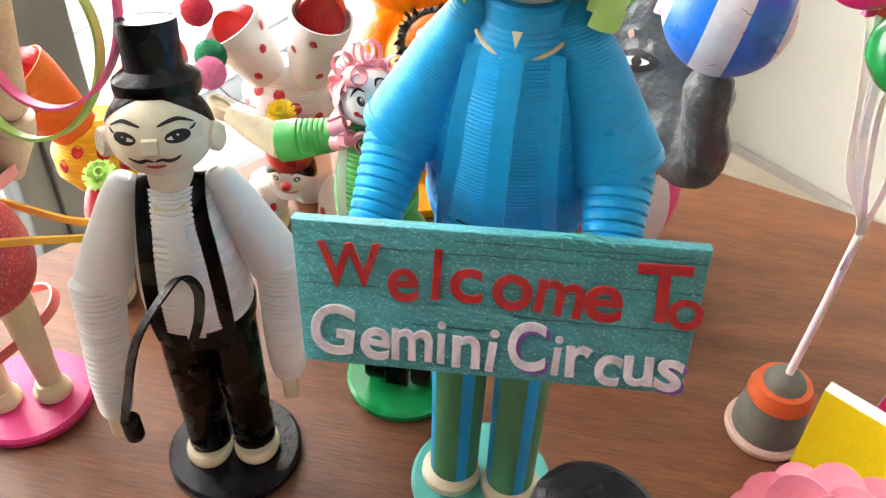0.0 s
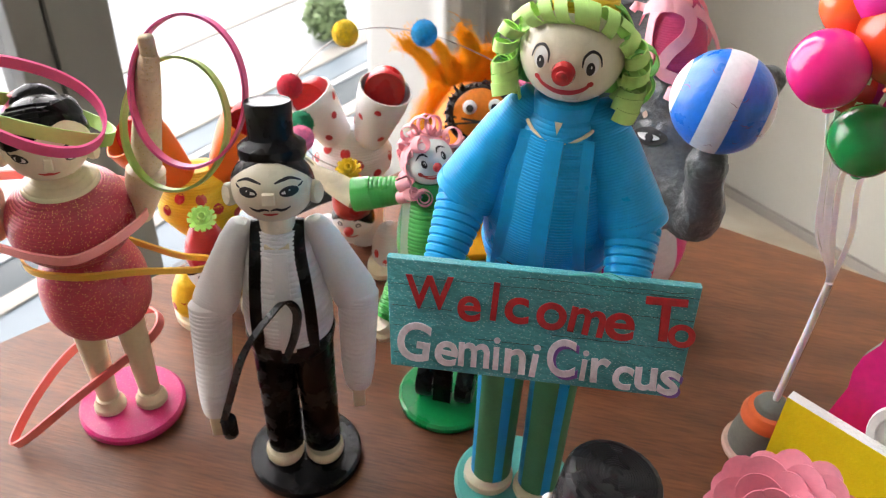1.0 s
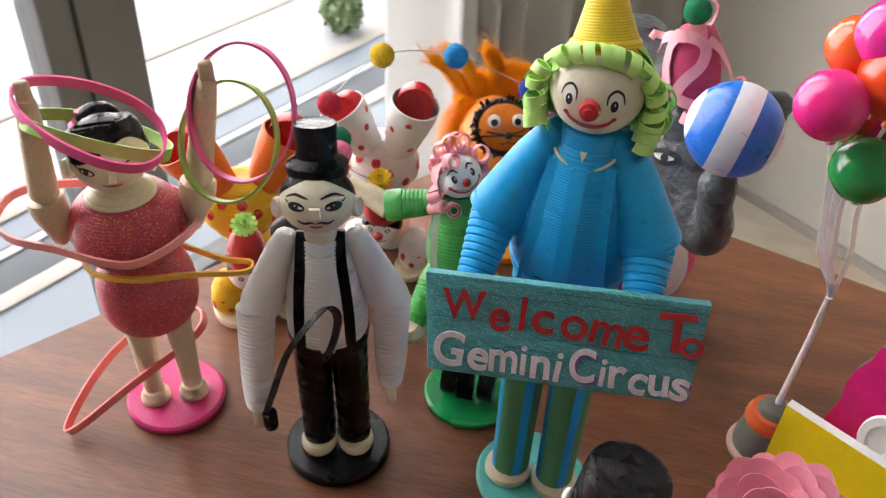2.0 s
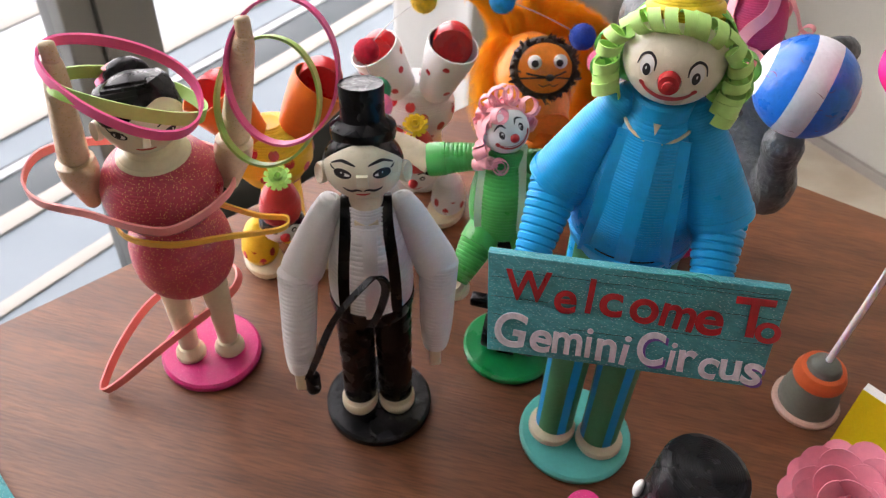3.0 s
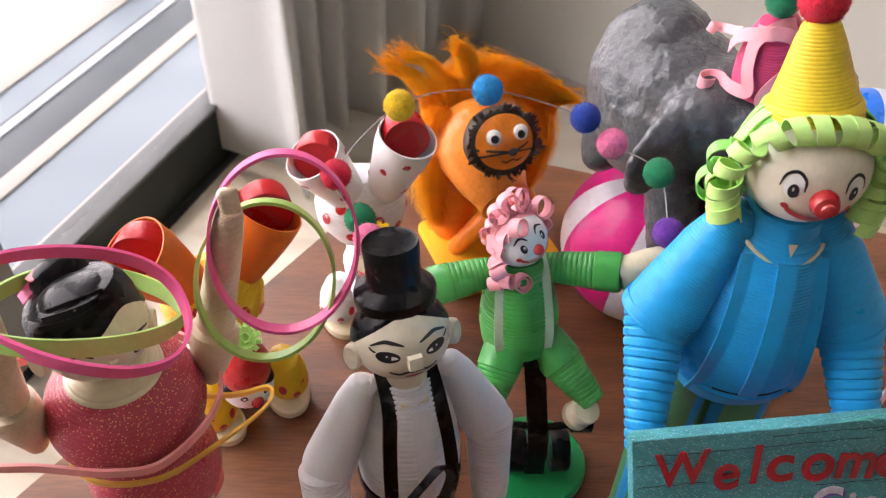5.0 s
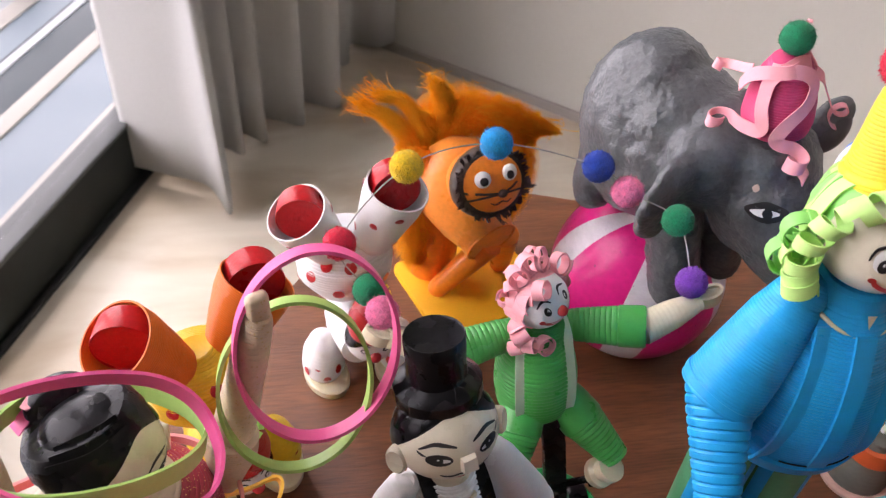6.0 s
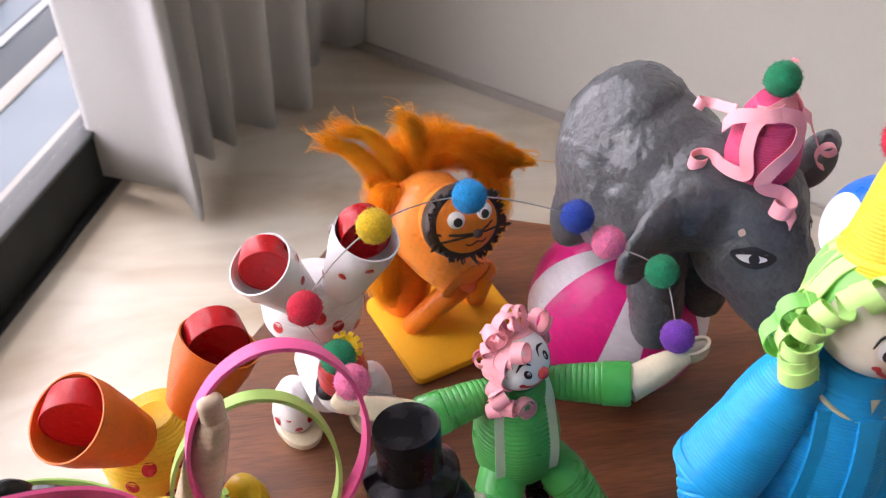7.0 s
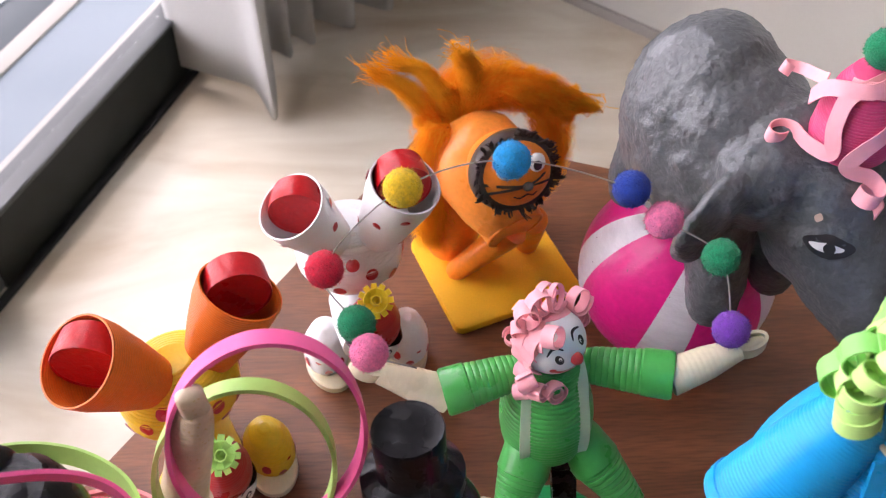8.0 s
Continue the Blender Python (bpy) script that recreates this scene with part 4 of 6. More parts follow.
    # flat strips laid over the back of the head
    b.lathe([(0, -0.17), (0.10, -0.15), (0.165, -0.08), (0.186, 0.0), (0.178, 0.07), (0.14, 0.13), (0, 0.17)], LIMEDARK, h @ T(0, 0.035, 0.0) @ R("X", -30) @ S(0.98, 0.94, 1), 36)
    for k in range(11):
        az = 104 + 15.2 * k
        pts = [b.on_head(Matrix(), 0.178, az + 5 * math.sin(2 * e + k), el, 1.12 + 0.04 * math.sin(e + k)) for e, el in enumerate((62, 40, 16, -8, -34))]
        tan = Vector((math.cos(radians(az)), math.sin(radians(az)), 0.12 * math.sin(3 * k)))
        b.ribbon(spline([tuple(q) for q in pts], 4), tuple(tan * 0.034), 0.005, LIME if k % 3 else LIMEDARK, h @ T(0, 0.01, 0))
        b.curl(h @ Matrix.Translation(pts[-1]) @ R("Z", az), 0.042, 1.3, 0.058, LIME if k % 2 else LIMEDARK, 0.65, 0.01, 0.0045)
    return b.thing("clown_doll", (x, y, 0), "large quilled paper clown doll, blue jacket, green curls, yellow cone hat", "doll", "paper circus dolls")


disc_base(0.915, 2.52, 0.292, 0.045, TEAL, "teal painted round card base under the large clown")
big_clown(0.915, 2.52, -3)

# ---- welcome board ----
bx, by = Vector((0.968, 0.075, 0.033)).normalized(), Vector((-0.055, 0.133, 0.368)).normalized()
bz = bx.cross(by).normalized()
by = bz.cross(bx)
BC = Vector((0.945, 1.936, 1.629))
BM = Matrix(((bx.x, by.x, bz.x, BC.x), (bx.y, by.y, bz.y, BC.y), (bx.z, by.z, bz.z, BC.z), (0, 0, 0, 1)))
CUT = [Vector((-0.476, -0.195)), Vector((0.496, -0.197)), Vector((0.522, 0.198)), Vector((-0.506, 0.196))]   # corners of the board, from its lower left one round


def on_board(x, y):
    """The place on the cut board of a share of its width and height."""
    u, v = (x + 0.4925) / 0.985, (y + 0.184) / 0.368
    return CUT[0].lerp(CUT[1], u).lerp(CUT[3].lerp(CUT[2], u), v)


board = holder("welcome_sign", tuple(BC), "teal glitter painted wooden board with hand-lettered greeting held by the clown", "sign")
b = Build()
b.slab([tuple(q) for q in CUT], -0.052, -0.002, SIGNTEAL, BM, bevel=0.006)
b.part("wooden_board", board, "teal painted wood with fine cracks")
for gy, x0, x1 in ((0.128, -0.40, 0.20), (0.075, 0.28, 0.49), (0.028, -0.48, -0.28), (-0.020, 0.05, 0.48), (0.16, -0.1, 0.45), (0.10, -0.48, -0.33), (0.052, 0.0, 0.22), (-0.06, -0.2, 0.03), (-0.10, 0.38, 0.48), (-0.135, -0.48, -0.40), (0.148, 0.2, 0.49), (-0.04, -0.48, -0.37)):
    b = Build()
    rnd = random.Random(int(gy * 1000))
    pts = [(*on_board(x0 + (x1 - x0) * i / 24, gy + rnd.uniform(-0.002, 0.002)), 0.0) for i in range(25)]
    b.ribbon(pts, (0, 0.0007, 0), 0.0012, INK, BM @ T(0, 0, -0.001))
    b.part("crack", board)


def lettering(rows, material, shadow=None):
    """Painted letters: each with its left, right, foot and head on the board, drawn with the built-in font and a round brush edge."""
    made = []
    for ch, x0, x1, y0, y1 in rows:
        for mt, dx, dy, dz, fat in ((material, 0, 0, 0.002, 0.010),) + (((shadow, 0.009, -0.008, 0.0005, 0.012),) if shadow else ()):
            cu = bpy.data.curves.new("letter", "FONT")
            cu.body, cu.size, cu.extrude, cu.offset = ch, 0.17 * U, 0.0008 * U, (0.0 if ch == "i" else fat) * 0.10 * U
            cu.bevel_depth, cu.bevel_resolution = (0.0012 if ch == "i" else 0.0026) * U, 3
            cu.materials.append(mt)
            ob = new("letter", cu)
            ob.parent = board
            made.append((ob, x0 + dx, x1 + dx, y0 + dy, y1 + dy, dz))
    bpy.context.view_layer.update()
    for ob, x0, x1, y0, y1, dz in made:
        bb = [Vector(c) for c in ob.bound_box]
        lx, hx, ly, hy = min(c.x for c in bb), max(c.x for c in bb), min(c.y for c in bb), max(c.y for c in bb)
        sx, sy = (x1 - x0) * U / (hx - lx), (y1 - y0) * U / (hy - ly)
        if sx > 1.25 * sy:
            x0 += ((x1 - x0) - sy * (hx - lx) / U) / 2
            sx = sy
        low, high = on_board(x0, y0), on_board(x1, y1)
        sx, sy = sx * (high.x - low.x) / (x1 - x0), sy * (high.y - low.y) / (y1 - y0)
        loc = BM @ T(low.x, low.y, dz)
        turn = loc.to_3x3().to_4x4()
        slant = R("Z", -3 + 5 * math.sin(40 * x0))
        ob.matrix_basis = Matrix.Translation((loc.translation - BC) * U) @ turn @ slant @ T(-lx * sx, -ly * sy, 0) @ S(sx, sy, 1)


lettering([("W", -0.435, -0.2691, 0.022, 0.135), ("e", -0.2619, -0.181, -0.004, 0.082), ("l", -0.1603, -0.124, 0.01, 0.138), ("c", -0.1063, -0.0255, 0.006, 0.094), ("o", -0.0068, 0.0907, 0.002, 0.094), ("m", 0.0989, 0.213, 0.002, 0.088), ("e", 0.2192, 0.3105, -0.012, 0.08), ("T", 0.3395, 0.4618, 0, 0.142), ("o", 0.4152, 0.4971, -0.008, 0.068)], SIGNRED)
lettering([("G", -0.475, -0.3506, -0.156, -0.02), ("e", -0.3443, -0.26, -0.158, -0.072), ("m", -0.2558, -0.1461, -0.158, -0.074), ("i", -0.1377, -0.1124, -0.158, -0.046), ("n", -0.0976, -0.0239, -0.164, -0.078), ("i", -0.0133, 0.012, -0.166, -0.054), ("i", 0.1532, 0.1806, -0.16, -0.056), ("r", 0.1954, 0.2586, -0.162, -0.078), ("c", 0.2544, 0.3366, -0.17, -0.09), ("u", 0.343, 0.4125, -0.17, -0.092)], SIGNWHITE)
lettering([("C", 0.0468, 0.1416, -0.158, -0.028), ("s", 0.4168, 0.48, -0.172, -0.088)], SIGNWHITE, SIGNLILAC)
b = Build()
for k in range(3):
    rnd = random.Random(k)
    b.tube(spline([(0.08 + 0.05 * k, 0.19, -0.01), (0.12 + 0.05 * k, 0.20 + 0.008 * k, 0.0), (0.17 + 0.05 * k, 0.203, 0.004), (0.20 + 0.045 * k, 0.192, 0.012)], 5), 0.003, TEAL, BM, 5)
b.part("loose_thread", board, "teal thread on the upper edge")


# ---- hoop dancer ----
def hoop_dancer(x, y, turn):
    m = T(x, y, 0) @ R("Z", turn) @ R("Y", -1.5)
    b = Build()
    for s in (-1, 1):
        b.lathe([(0, 0.05), (0.075, 0.05), (0.082, 0.06), (0.08, 0.085), (0.07, 0.095), (0.06, 0.13), (0, 0.13)], CREAM, m @ T(0.105 * s, -0.02, 0), 24)
        b.cone(m @ Vector((0.105 * s, -0.01, 0.09)), m @ Vector((0.10 * s, 0, 0.72)), [(0, 0), (0.05, 0.0), (0.056, 0.2), (0.068, 0.6), (0.078, 1.0), (0, 1.0)], CREAM, 22)
    skirt = spline([(0.13, 0.665), (0.20, 0.69), (0.238, 0.77), (0.246, 0.86), (0.232, 0.97), (0.18, 1.07), (0.14, 1.13)], 6)
    b.lathe([(0, 0.665)] + ridged(skirt, 0.016, 0.0016) + [(0, 1.14)], ROSE, m, 52)
    bodice = spline([(0.13, 1.11), (0.205, 1.135), (0.262, 1.21), (0.272, 1.29), (0.238, 1.385), (0.165, 1.45), (0.12, 1.47)], 6)
    b.lathe([(0, 1.12)] + ridged(bodice, 0.016, 0.0016) + [(0, 1.52)], ROSE, m @ T(-0.01, 0, 0), 52)
    b.lathe(ridged([(0.165, 1.455), (0.14, 1.485), (0.10, 1.51), (0.078, 1.53), (0.074, 1.62)], 0.022, 0.002) + [(0, 1.62)], CREAM, m @ T(-0.01, 0, 0), 40)
    # raised arms: a short sleeve cone, then the long forearm
    for s, lx, ex, hx, hz in ((-1, -0.325, -0.345, -0.275, 2.01), (1, 0.285, 0.345, 0.468, 2.03)):
        a, e, k = (lx, 0.0, 1.20), (ex, 0.01, 1.46), (hx, -0.060, hz)
        limb(b, m, a, e, 0.035, 0.085, 0.084, ARMSKIN, 0.04, 0.001)
        limb(b, m, e, k, 0.066, 0.052, 0.034, ARMSKIN, 0.03, 0.0018)
        b.box((0.066, 0.042, 0.11), ARMSKIN, m @ T(hx, k[1], hz + 0.03), 0.018)
    h = m @ T(-0.025, 0.030, 1.655) @ R("Z", 9) @ R("X", -6) @ R("Y", 7)
    r = 0.180
    hs = h @ S(1, 1, 0.98)
    b.ball((0, 0, 0), r, SKIN, hs, 44, 26)
    # glossy hair: a flat crown swept to one side over the brow, and a bun behind
    head_hair(b, hs, r, BLACK, low=-24, front=30, lift=1.03, power=0.95, slant=38)
    b.lathe([(0, 0.035), (0.172, 0.035), (0.181, 0.05), (0.172, 0.10), (0.150, 0.132), (0.09, 0.150), (0, 0.154)], BLACK, hs @ T(0.0, 0.020, 0.004) @ R("X", -14) @ R("Y", -14), 40, wob=0.008, seed=2)
    for q in ((-0.07, 0.02, 3), (0.02, -0.04, 2), (0.08, 0.03, 1)):
        b.ribbon(spline([b.on_head(Matrix(), r, -70, 25 + 8 * q[2], 1.14), b.on_head(Matrix(), r, -25, 40 + 8 * q[2], 1.13), b.on_head(Matrix(), r, 30, 48 + 6 * q[2], 1.10)], 6), (0, 0.004, 0.006), 0.004, BLACK, hs)
    b.ball((0, 0, 0), 0.095, BLACK, h @ T(-0.02, 0.165, 0.085) @ S(1.1, 0.8, 1.0), 28, 16)
    for s in (-1, 1):
        b.lathe([(0, -0.02), (0.04, -0.02), (0.045, 0.0), (0.04, 0.02), (0, 0.02)], SKIN, h @ T(0.178 * s, -0.015, -0.055) @ R("Z", 60 * s) @ R("X", 90) @ S(0.8, 1.1, 1), 20)
        b.spot(hs, r, 35 * s, -6, 12.5, 6, INK, 1.010, turn=9 * s)
        b.spot(hs, r, 34 * s, -6.5, 8.5, 3.6, WHITEFACE, 1.016, turn=9 * s)
        b.spot(hs, r, 35 * s, -5.5, 4.4, 4.3, INK, 1.022)
        b.stroke(hs, r, [(s * 44, -4), (s * 50, -2), (s * 55, 2)], 2.6, INK)
        b.stroke(hs, r, [(s * 17, 6), (s * 31, 11.5), (s * 52, 8)], 3.6, INK)
    b.stroke(hs, r, [(-15, -29), (-6, -31.5), (0, -30.5), (6, -31.5), (15, -29)], 6.0, LIPS)
    b.add([(-0.016, 0.0, 0.024), (0.016, 0.0, 0.024), (0.02, 0.0, -0.024), (-0.02, 0.0, -0.024), (-0.012, -0.016, 0.02), (0.012, -0.016, 0.02), (0.016, -0.030, -0.022), (-0.016, -0.030, -0.022)],
          [[4, 5, 6, 7], [0, 1, 5, 4], [1, 2, 6, 5], [2, 3, 7, 6], [3, 0, 4, 7], [3, 2, 1, 0]], SKIN, h @ T(0, -r + 0.004, -0.035))
    bow = h @ T(-0.05, 0.185, 0.115) @ R("Z", 20)
    b.ribbon(spline([(-0.10, 0.03, -0.06), (-0.06, 0.0, -0.005), (0.0, -0.012, 0.012), (0.055, -0.006, 0.004)], 5), (0.006, 0.022, 0.004), 0.006, HOTPINK, bow)
    for s in (-1, 1):
        b.ribbon([(0, 0, 0.012), (0.035 * s, -0.004, 0.030), (0.075 * s, 0.002, 0.018)], [(0, 0.006, 0), (0, 0.022, 0.004), (0, 0.012, 0)], 0.006, BABYPINK, bow)
    return b.thing("hoop_dancer_doll", (x, y, 0), "quilled paper hoop dancer doll, rose glitter dress, black hair, raised arms", "doll", "paper circus dolls"), m


disc_base(-1.135, 2.50, 0.272, 0.05, PINKBASE, "hot pink glitter round card base under the hoop dancer")
dancer, DM = hoop_dancer(-1.135, 2.50, 27)


def hoop(label, pts, width, material, up=None, m=Matrix()):
    """A closed paper strip through the points given; its flat side follows the mean plane's axis."""
    p = [Vector(q) for q in spline(pts, 14, closed=True)]
    c = sum(p, Vector()) / len(p)
    nrm = Vector()
    for a, q in zip(p, p[1:] + p[:1]):
        nrm += (a - c).cross(q - c)
    nrm = Vector(up).normalized() if up else nrm.normalized()
    w = Build()
    w.ribbon([tuple(m @ q) for q in p], tuple(m.to_3x3() @ nrm * width / 2), 0.011, material, closed=True)
    o = m @ c
    return w.thing("hula_hoop", tuple(o), label, "hoop", "paper hoops of the hoop dancer")


def oval(c, a1, a2, egg=(0, 0, 0), n=12):
    """Points of an oval with half axes a1 and a2, made uneven by egg."""
    c, a1, a2, egg = Vector(c), Vector(a1), Vector(a2), Vector(egg)
    return [tuple(c + a1 * math.cos(2 * math.pi * i / n) + a2 * math.sin(2 * math.pi * i / n) + egg * math.cos(4 * math.pi * i / n)) for i in range(n)]


hoop("hot pink paper hoop over the dancer's head", oval((-1.126, 2.357, 1.907), (0.283, 0.091, -0.114), (-0.088, 0.181, 0.057), (-0.046, 0.02, -0.005)), 0.056, HOTPINK)
hoop("olive green paper hoop over the dancer's head", oval((-1.207, 2.45, 1.785), (0.266, 0.067, -0.09), (-0.052, 0.282, -0.143), (0.025, -0.01, -0.002)), 0.056, OLIVE)
hoop("hot pink paper hoop hanging from the dancer's hand", oval((-0.585, 2.62, 1.905), (0.228, 0.045, 0.03), (-0.03, 0.10, 0.286)), 0.056, HOTPINK)
hoop("olive green paper hoop hanging from the dancer's hand", oval((-0.655, 2.60, 1.755), (0.22, 0.035, 0.04), (-0.03, 0.11, 0.247)), 0.052, OLIVE)
hoop("salmon paper hoop round the dancer's waist", [(-0.86, 2.40, 1.30), (-1.0, 2.24, 1.25), (-1.166, 2.20, 1.25), (-1.40, 2.22, 1.25), (-1.66, 2.24, 1.235), (-1.79, 2.33, 1.26), (-1.74, 2.46, 1.34), (-1.50, 2.62, 1.34), (-1.1, 2.78, 1.28), (-0.88, 2.62, 1.28)], 0.05, SALMON, (0.1, -0.12, 1))
hoop("amber paper hoop round the dancer's waist", [(-1.40, 2.40, 1.10), (-1.27, 2.25, 1.12), (-1.044, 2.25, 1.13), (-0.88, 2.46, 1.03), (-0.762, 2.78, 0.815), (-0.770, 2.88, 0.80), (-0.90, 2.80, 0.86), (-1.12, 2.68, 1.02), (-1.34, 2.62, 1.08)], 0.05, AMBER, (0.25, -0.3, 1))
hoop("coral paper hoop round the dancer's ankles", [(-1.50, 2.58, 0.23), (-1.58, 2.36, 0.12), (-1.575, 2.11, 0.045), (-1.50, 2.11, 0.07), (-1.28, 2.30, 0.25), (-1.03, 2.53, 0.44), (-0.98, 2.66, 0.50), (-1.10, 2.78, 0.46), (-1.32, 2.72, 0.36)], 0.05, CORAL, (-0.35, -0.35, 0.85))


# ---- juggler on a one-wheeled cycle ----
UX, UY = 0.465, 3.00
disc_base(UX, UY, 0.262, 0.05, GREENBASE, "green gloss painted round card base under the toy unicycle")
uni = holder("toy_unicycle", (UX, UY, 0.05), "black paper toy unicycle standing on a green base", "toy unicycle")
b = Build()
b.ribbon([(0.455, 2.93, 0.06), (0.45, 2.95, 0.3), (0.41, 3.03, 0.62), (0.385, 3.09, 0.80)], (0.048, 0, 0), 0.05, BLACK)
b.part("fork", uni, "black lacquered flat paper fork")
b = Build()
b.lathe([(0, -0.03), (0.05, -0.03), (0.11, -0.02), (0.115, 0.0), (0.10, 0.03), (0, 0.035)], BLACK, T(0.375, 3.11, 0.80), 24)
b.part("saddle", uni)
for s in (-1, 1):
    b = Build()
    b.lathe([(0, -0.045), (0.10, -0.045), (0.108, -0.03), (0.108, 0.03), (0.10, 0.045), (0.05, 0.04), (0, 0.03)], BLACK, T(UX + 0.105 * s, 2.98, 0.165) @ R("Y", 90), 20)
    b.part("wheel_roll", uni, "black coiled paper wheel half")
b = Build()
b.tube([(0.27, 3.0, 0.36), (0.47, 2.99, 0.34), (0.66, 2.99, 0.37)], 0.018, BLACK)
b.part("axle", uni)
for x in (0.275, 0.655):
    b = Build()
    b.box((0.11, 0.07, 0.06), BLACK, T(x, 2.99, 0.37), 0.012)
    b.part("pedal", uni)


def juggler():
    b = Build()
    m = T(0.345, 3.13, 0) @ R("Z", 3)
    trunk = m @ T(-0.025, 0.025, 0.86) @ R("X", -9) @ R("Y", -4) @ T(0, 0, -0.86)
    prof = spline([(0.11, 0.78), (0.155, 0.82), (0.172, 0.92), (0.165, 1.03), (0.135, 1.16), (0.115, 1.25), (0.095, 1.28)], 6)
    b.lathe([(0, 0.78)] + ridged(prof, 0.022, 0.003) + [(0.06, 1.285), (0, 1.29)], GREEN, trunk, 44)

    def chest(px, z):
        r = float(np.interp(z, [0.82, 0.92, 1.03, 1.16, 1.25], [0.155, 0.175, 0.168, 0.138, 0.118]))
        return (px, -math.sqrt(max(r * r - px * px, 0.0006)) - 0.006, z)
    for s in (-1, 1):
        pts = [chest(s * w, z) for w, z in ((0.095, 0.83), (0.105, 0.92), (0.105, 1.03), (0.098, 1.15), (0.092, 1.24))] + [(s * 0.085, 0.0, 1.295)]
        b.ribbon(spline(pts, 4), (0.022, 0, 0), 0.008, PALEGREEN, trunk)
    # legs
    for a, c in (((-0.085, -0.03, 0.85), (-0.20, -0.27, 0.64)), ((0.085, -0.03, 0.85), (0.292, -0.245, 0.675))):
        mm, ln = along(m @ Vector(a), m @ Vector(c))
        p = [(q, z * ln) for q, z in ((0.090, -0.05), (0.096, 0.06), (0.099, 0.36), (0.091, 0.37), (0.054, 1.0))]
        b.lathe([(0, 0)] + p[:3] + ridged(p[3:], 0.022, 0.004) + [(0, ln)], GREEN, mm, 28)
    for q in ((-0.19, -0.24, 0.535), (0.225, -0.235, 0.55)):
        b.lathe([(0, 0), (0.062, 0.0), (0.068, 0.012), (0.066, 0.04), (0.05, 0.055), (0.05, 0.08), (0.064, 0.095), (0.062, 0.12), (0, 0.125)], CREAM, m @ T(*q) @ R("X", 20) @ R("Y", 18 if q[0] > 0 else -18), 24)
    # arms held wide: green sleeve, cream forearm, flat hand
    for s, e, k, hd in ((-1, (-0.43, 0.04, 1.15), (-0.65, 0.10, 1.215), (-0.70, 0.115, 1.235)), (1, (0.352, -0.04, 1.285), (0.575, 0.0, 1.36), (0.635, 0.015, 1.372))):
        a = (0.085 * s, 0.0, 1.215)
        mm, ln = along(trunk @ Vector(a), m @ Vector(e))
        p = [(0.052, 0.0), (0.066, 0.25 * ln), (0.078, 0.68 * ln), (0.084, 0.70 * ln), (0.086, ln * 0.97), (0.08, ln)]
        b.lathe([(0, 0)] + ridged(p[:3], 0.022, 0.0028) + p[3:] + [(0, ln)], GREEN, mm, 28)
        mm, ln = along(m @ Vector(e), m @ Vector(k))
        b.lathe([(0, -0.02)] + ridged([(0.066, -0.02), (0.058, ln * 0.5), (0.036, ln)], 0.02, 0.0012) + [(0, ln + 0.004)], CREAM, mm, 24)
        mm, ln = along(m @ Vector(k), m @ Vector(hd))
        b.ribbon([(0.03 * math.cos(t), 0, 0.045 + 0.055 * math.sin(t)) for t in np.linspace(0, 2 * math.pi, 18)[:-1]], (0, 0.03, 0), 0.012, CREAM, mm, closed=True)
        b.lathe([(0, 0), (0.03, 0.0), (0.034, 0.05), (0.02, 0.09), (0, 0.1)], CREAM, mm @ S(0.8, 0.8, 1), 14)
    # head
    b.lathe([(0.07, 1.265), (0.066, 1.28), (0.064, 1.34), (0, 1.345)], CREAM, m @ T(-0.045, 0.080, 0), 24)
    h = m @ T(-0.066, 0.085, 1.376) @ R("Z", 29) @ R("X", -21) @ R("Y", -17)
    r = 0.117
    b.ball((0, 0, 0), r, WHITEFACE, h, 36, 22)
    b.ball((0, -r - 0.002, -0.012), 0.023, RED, h, 16, 10)
    for s in (-1, 1):
        b.spot(h, r, 26 * s, 11, 6.6, 10.0, INK, 1.012, turn=-8 * s)
        b.spot(h, r, 24.0 * s, 12, 2.6, 4.2, WHITEFACE, 1.02)
        b.spot(h, r, 24.5 * s, 10.5, 1.5, 2.6, INK, 1.028)
        b.stroke(h, r, [(s * 12, 24), (s * 21, 33), (s * 32, 33), (s * 44, 24)], 5.5, INK)
        b.spot(h, r, 44 * s, -10, 6, 6, LIPS, 1.012)
    b.stroke(h, r, [(-44, -10), (-34, -20), (-18, -28), (0, -31), (18, -28), (34, -20), (44, -10)], 13, LIPS)
    b.stroke(h, r, [(-32, -19), (-16, -25.5), (0, -28), (16, -25.5), (32, -19)], 2.6, WHITEFACE, 1.022)
    rnd = random.Random(21)
    # broad flat strips over one side of the head, open loops on the crown and at the temple, scrolls under the ear
    for k, (a, q, y0, tip) in enumerate(((-30, 0.120, -0.035, 20), (-50, 0.126, -0.025, 0), (-70, 0.130, -0.015, -15), (-92, 0.130, -0.01, 10), (-55, 0.126, 0.03, 10), (-84, 0.128, 0.035, 0), (-10, 0.120, 0.03, -10))):
        c = Vector((q * math.sin(radians(a)), y0, q * math.cos(radians(a))))
        bend = [(0.052 * math.sin(t), 0, 0.052 * (math.cos(t) - 1)) for t in np.linspace(-0.9, 1.25, 10)]
        b.ribbon(bend, (0, 0.030, 0), 0.004, BABYPINK, h @ Matrix.Translation(c) @ R("Y", a) @ R("Z", tip + rnd.uniform(-10, 10)) @ R("X", rnd.uniform(-10, 10)))
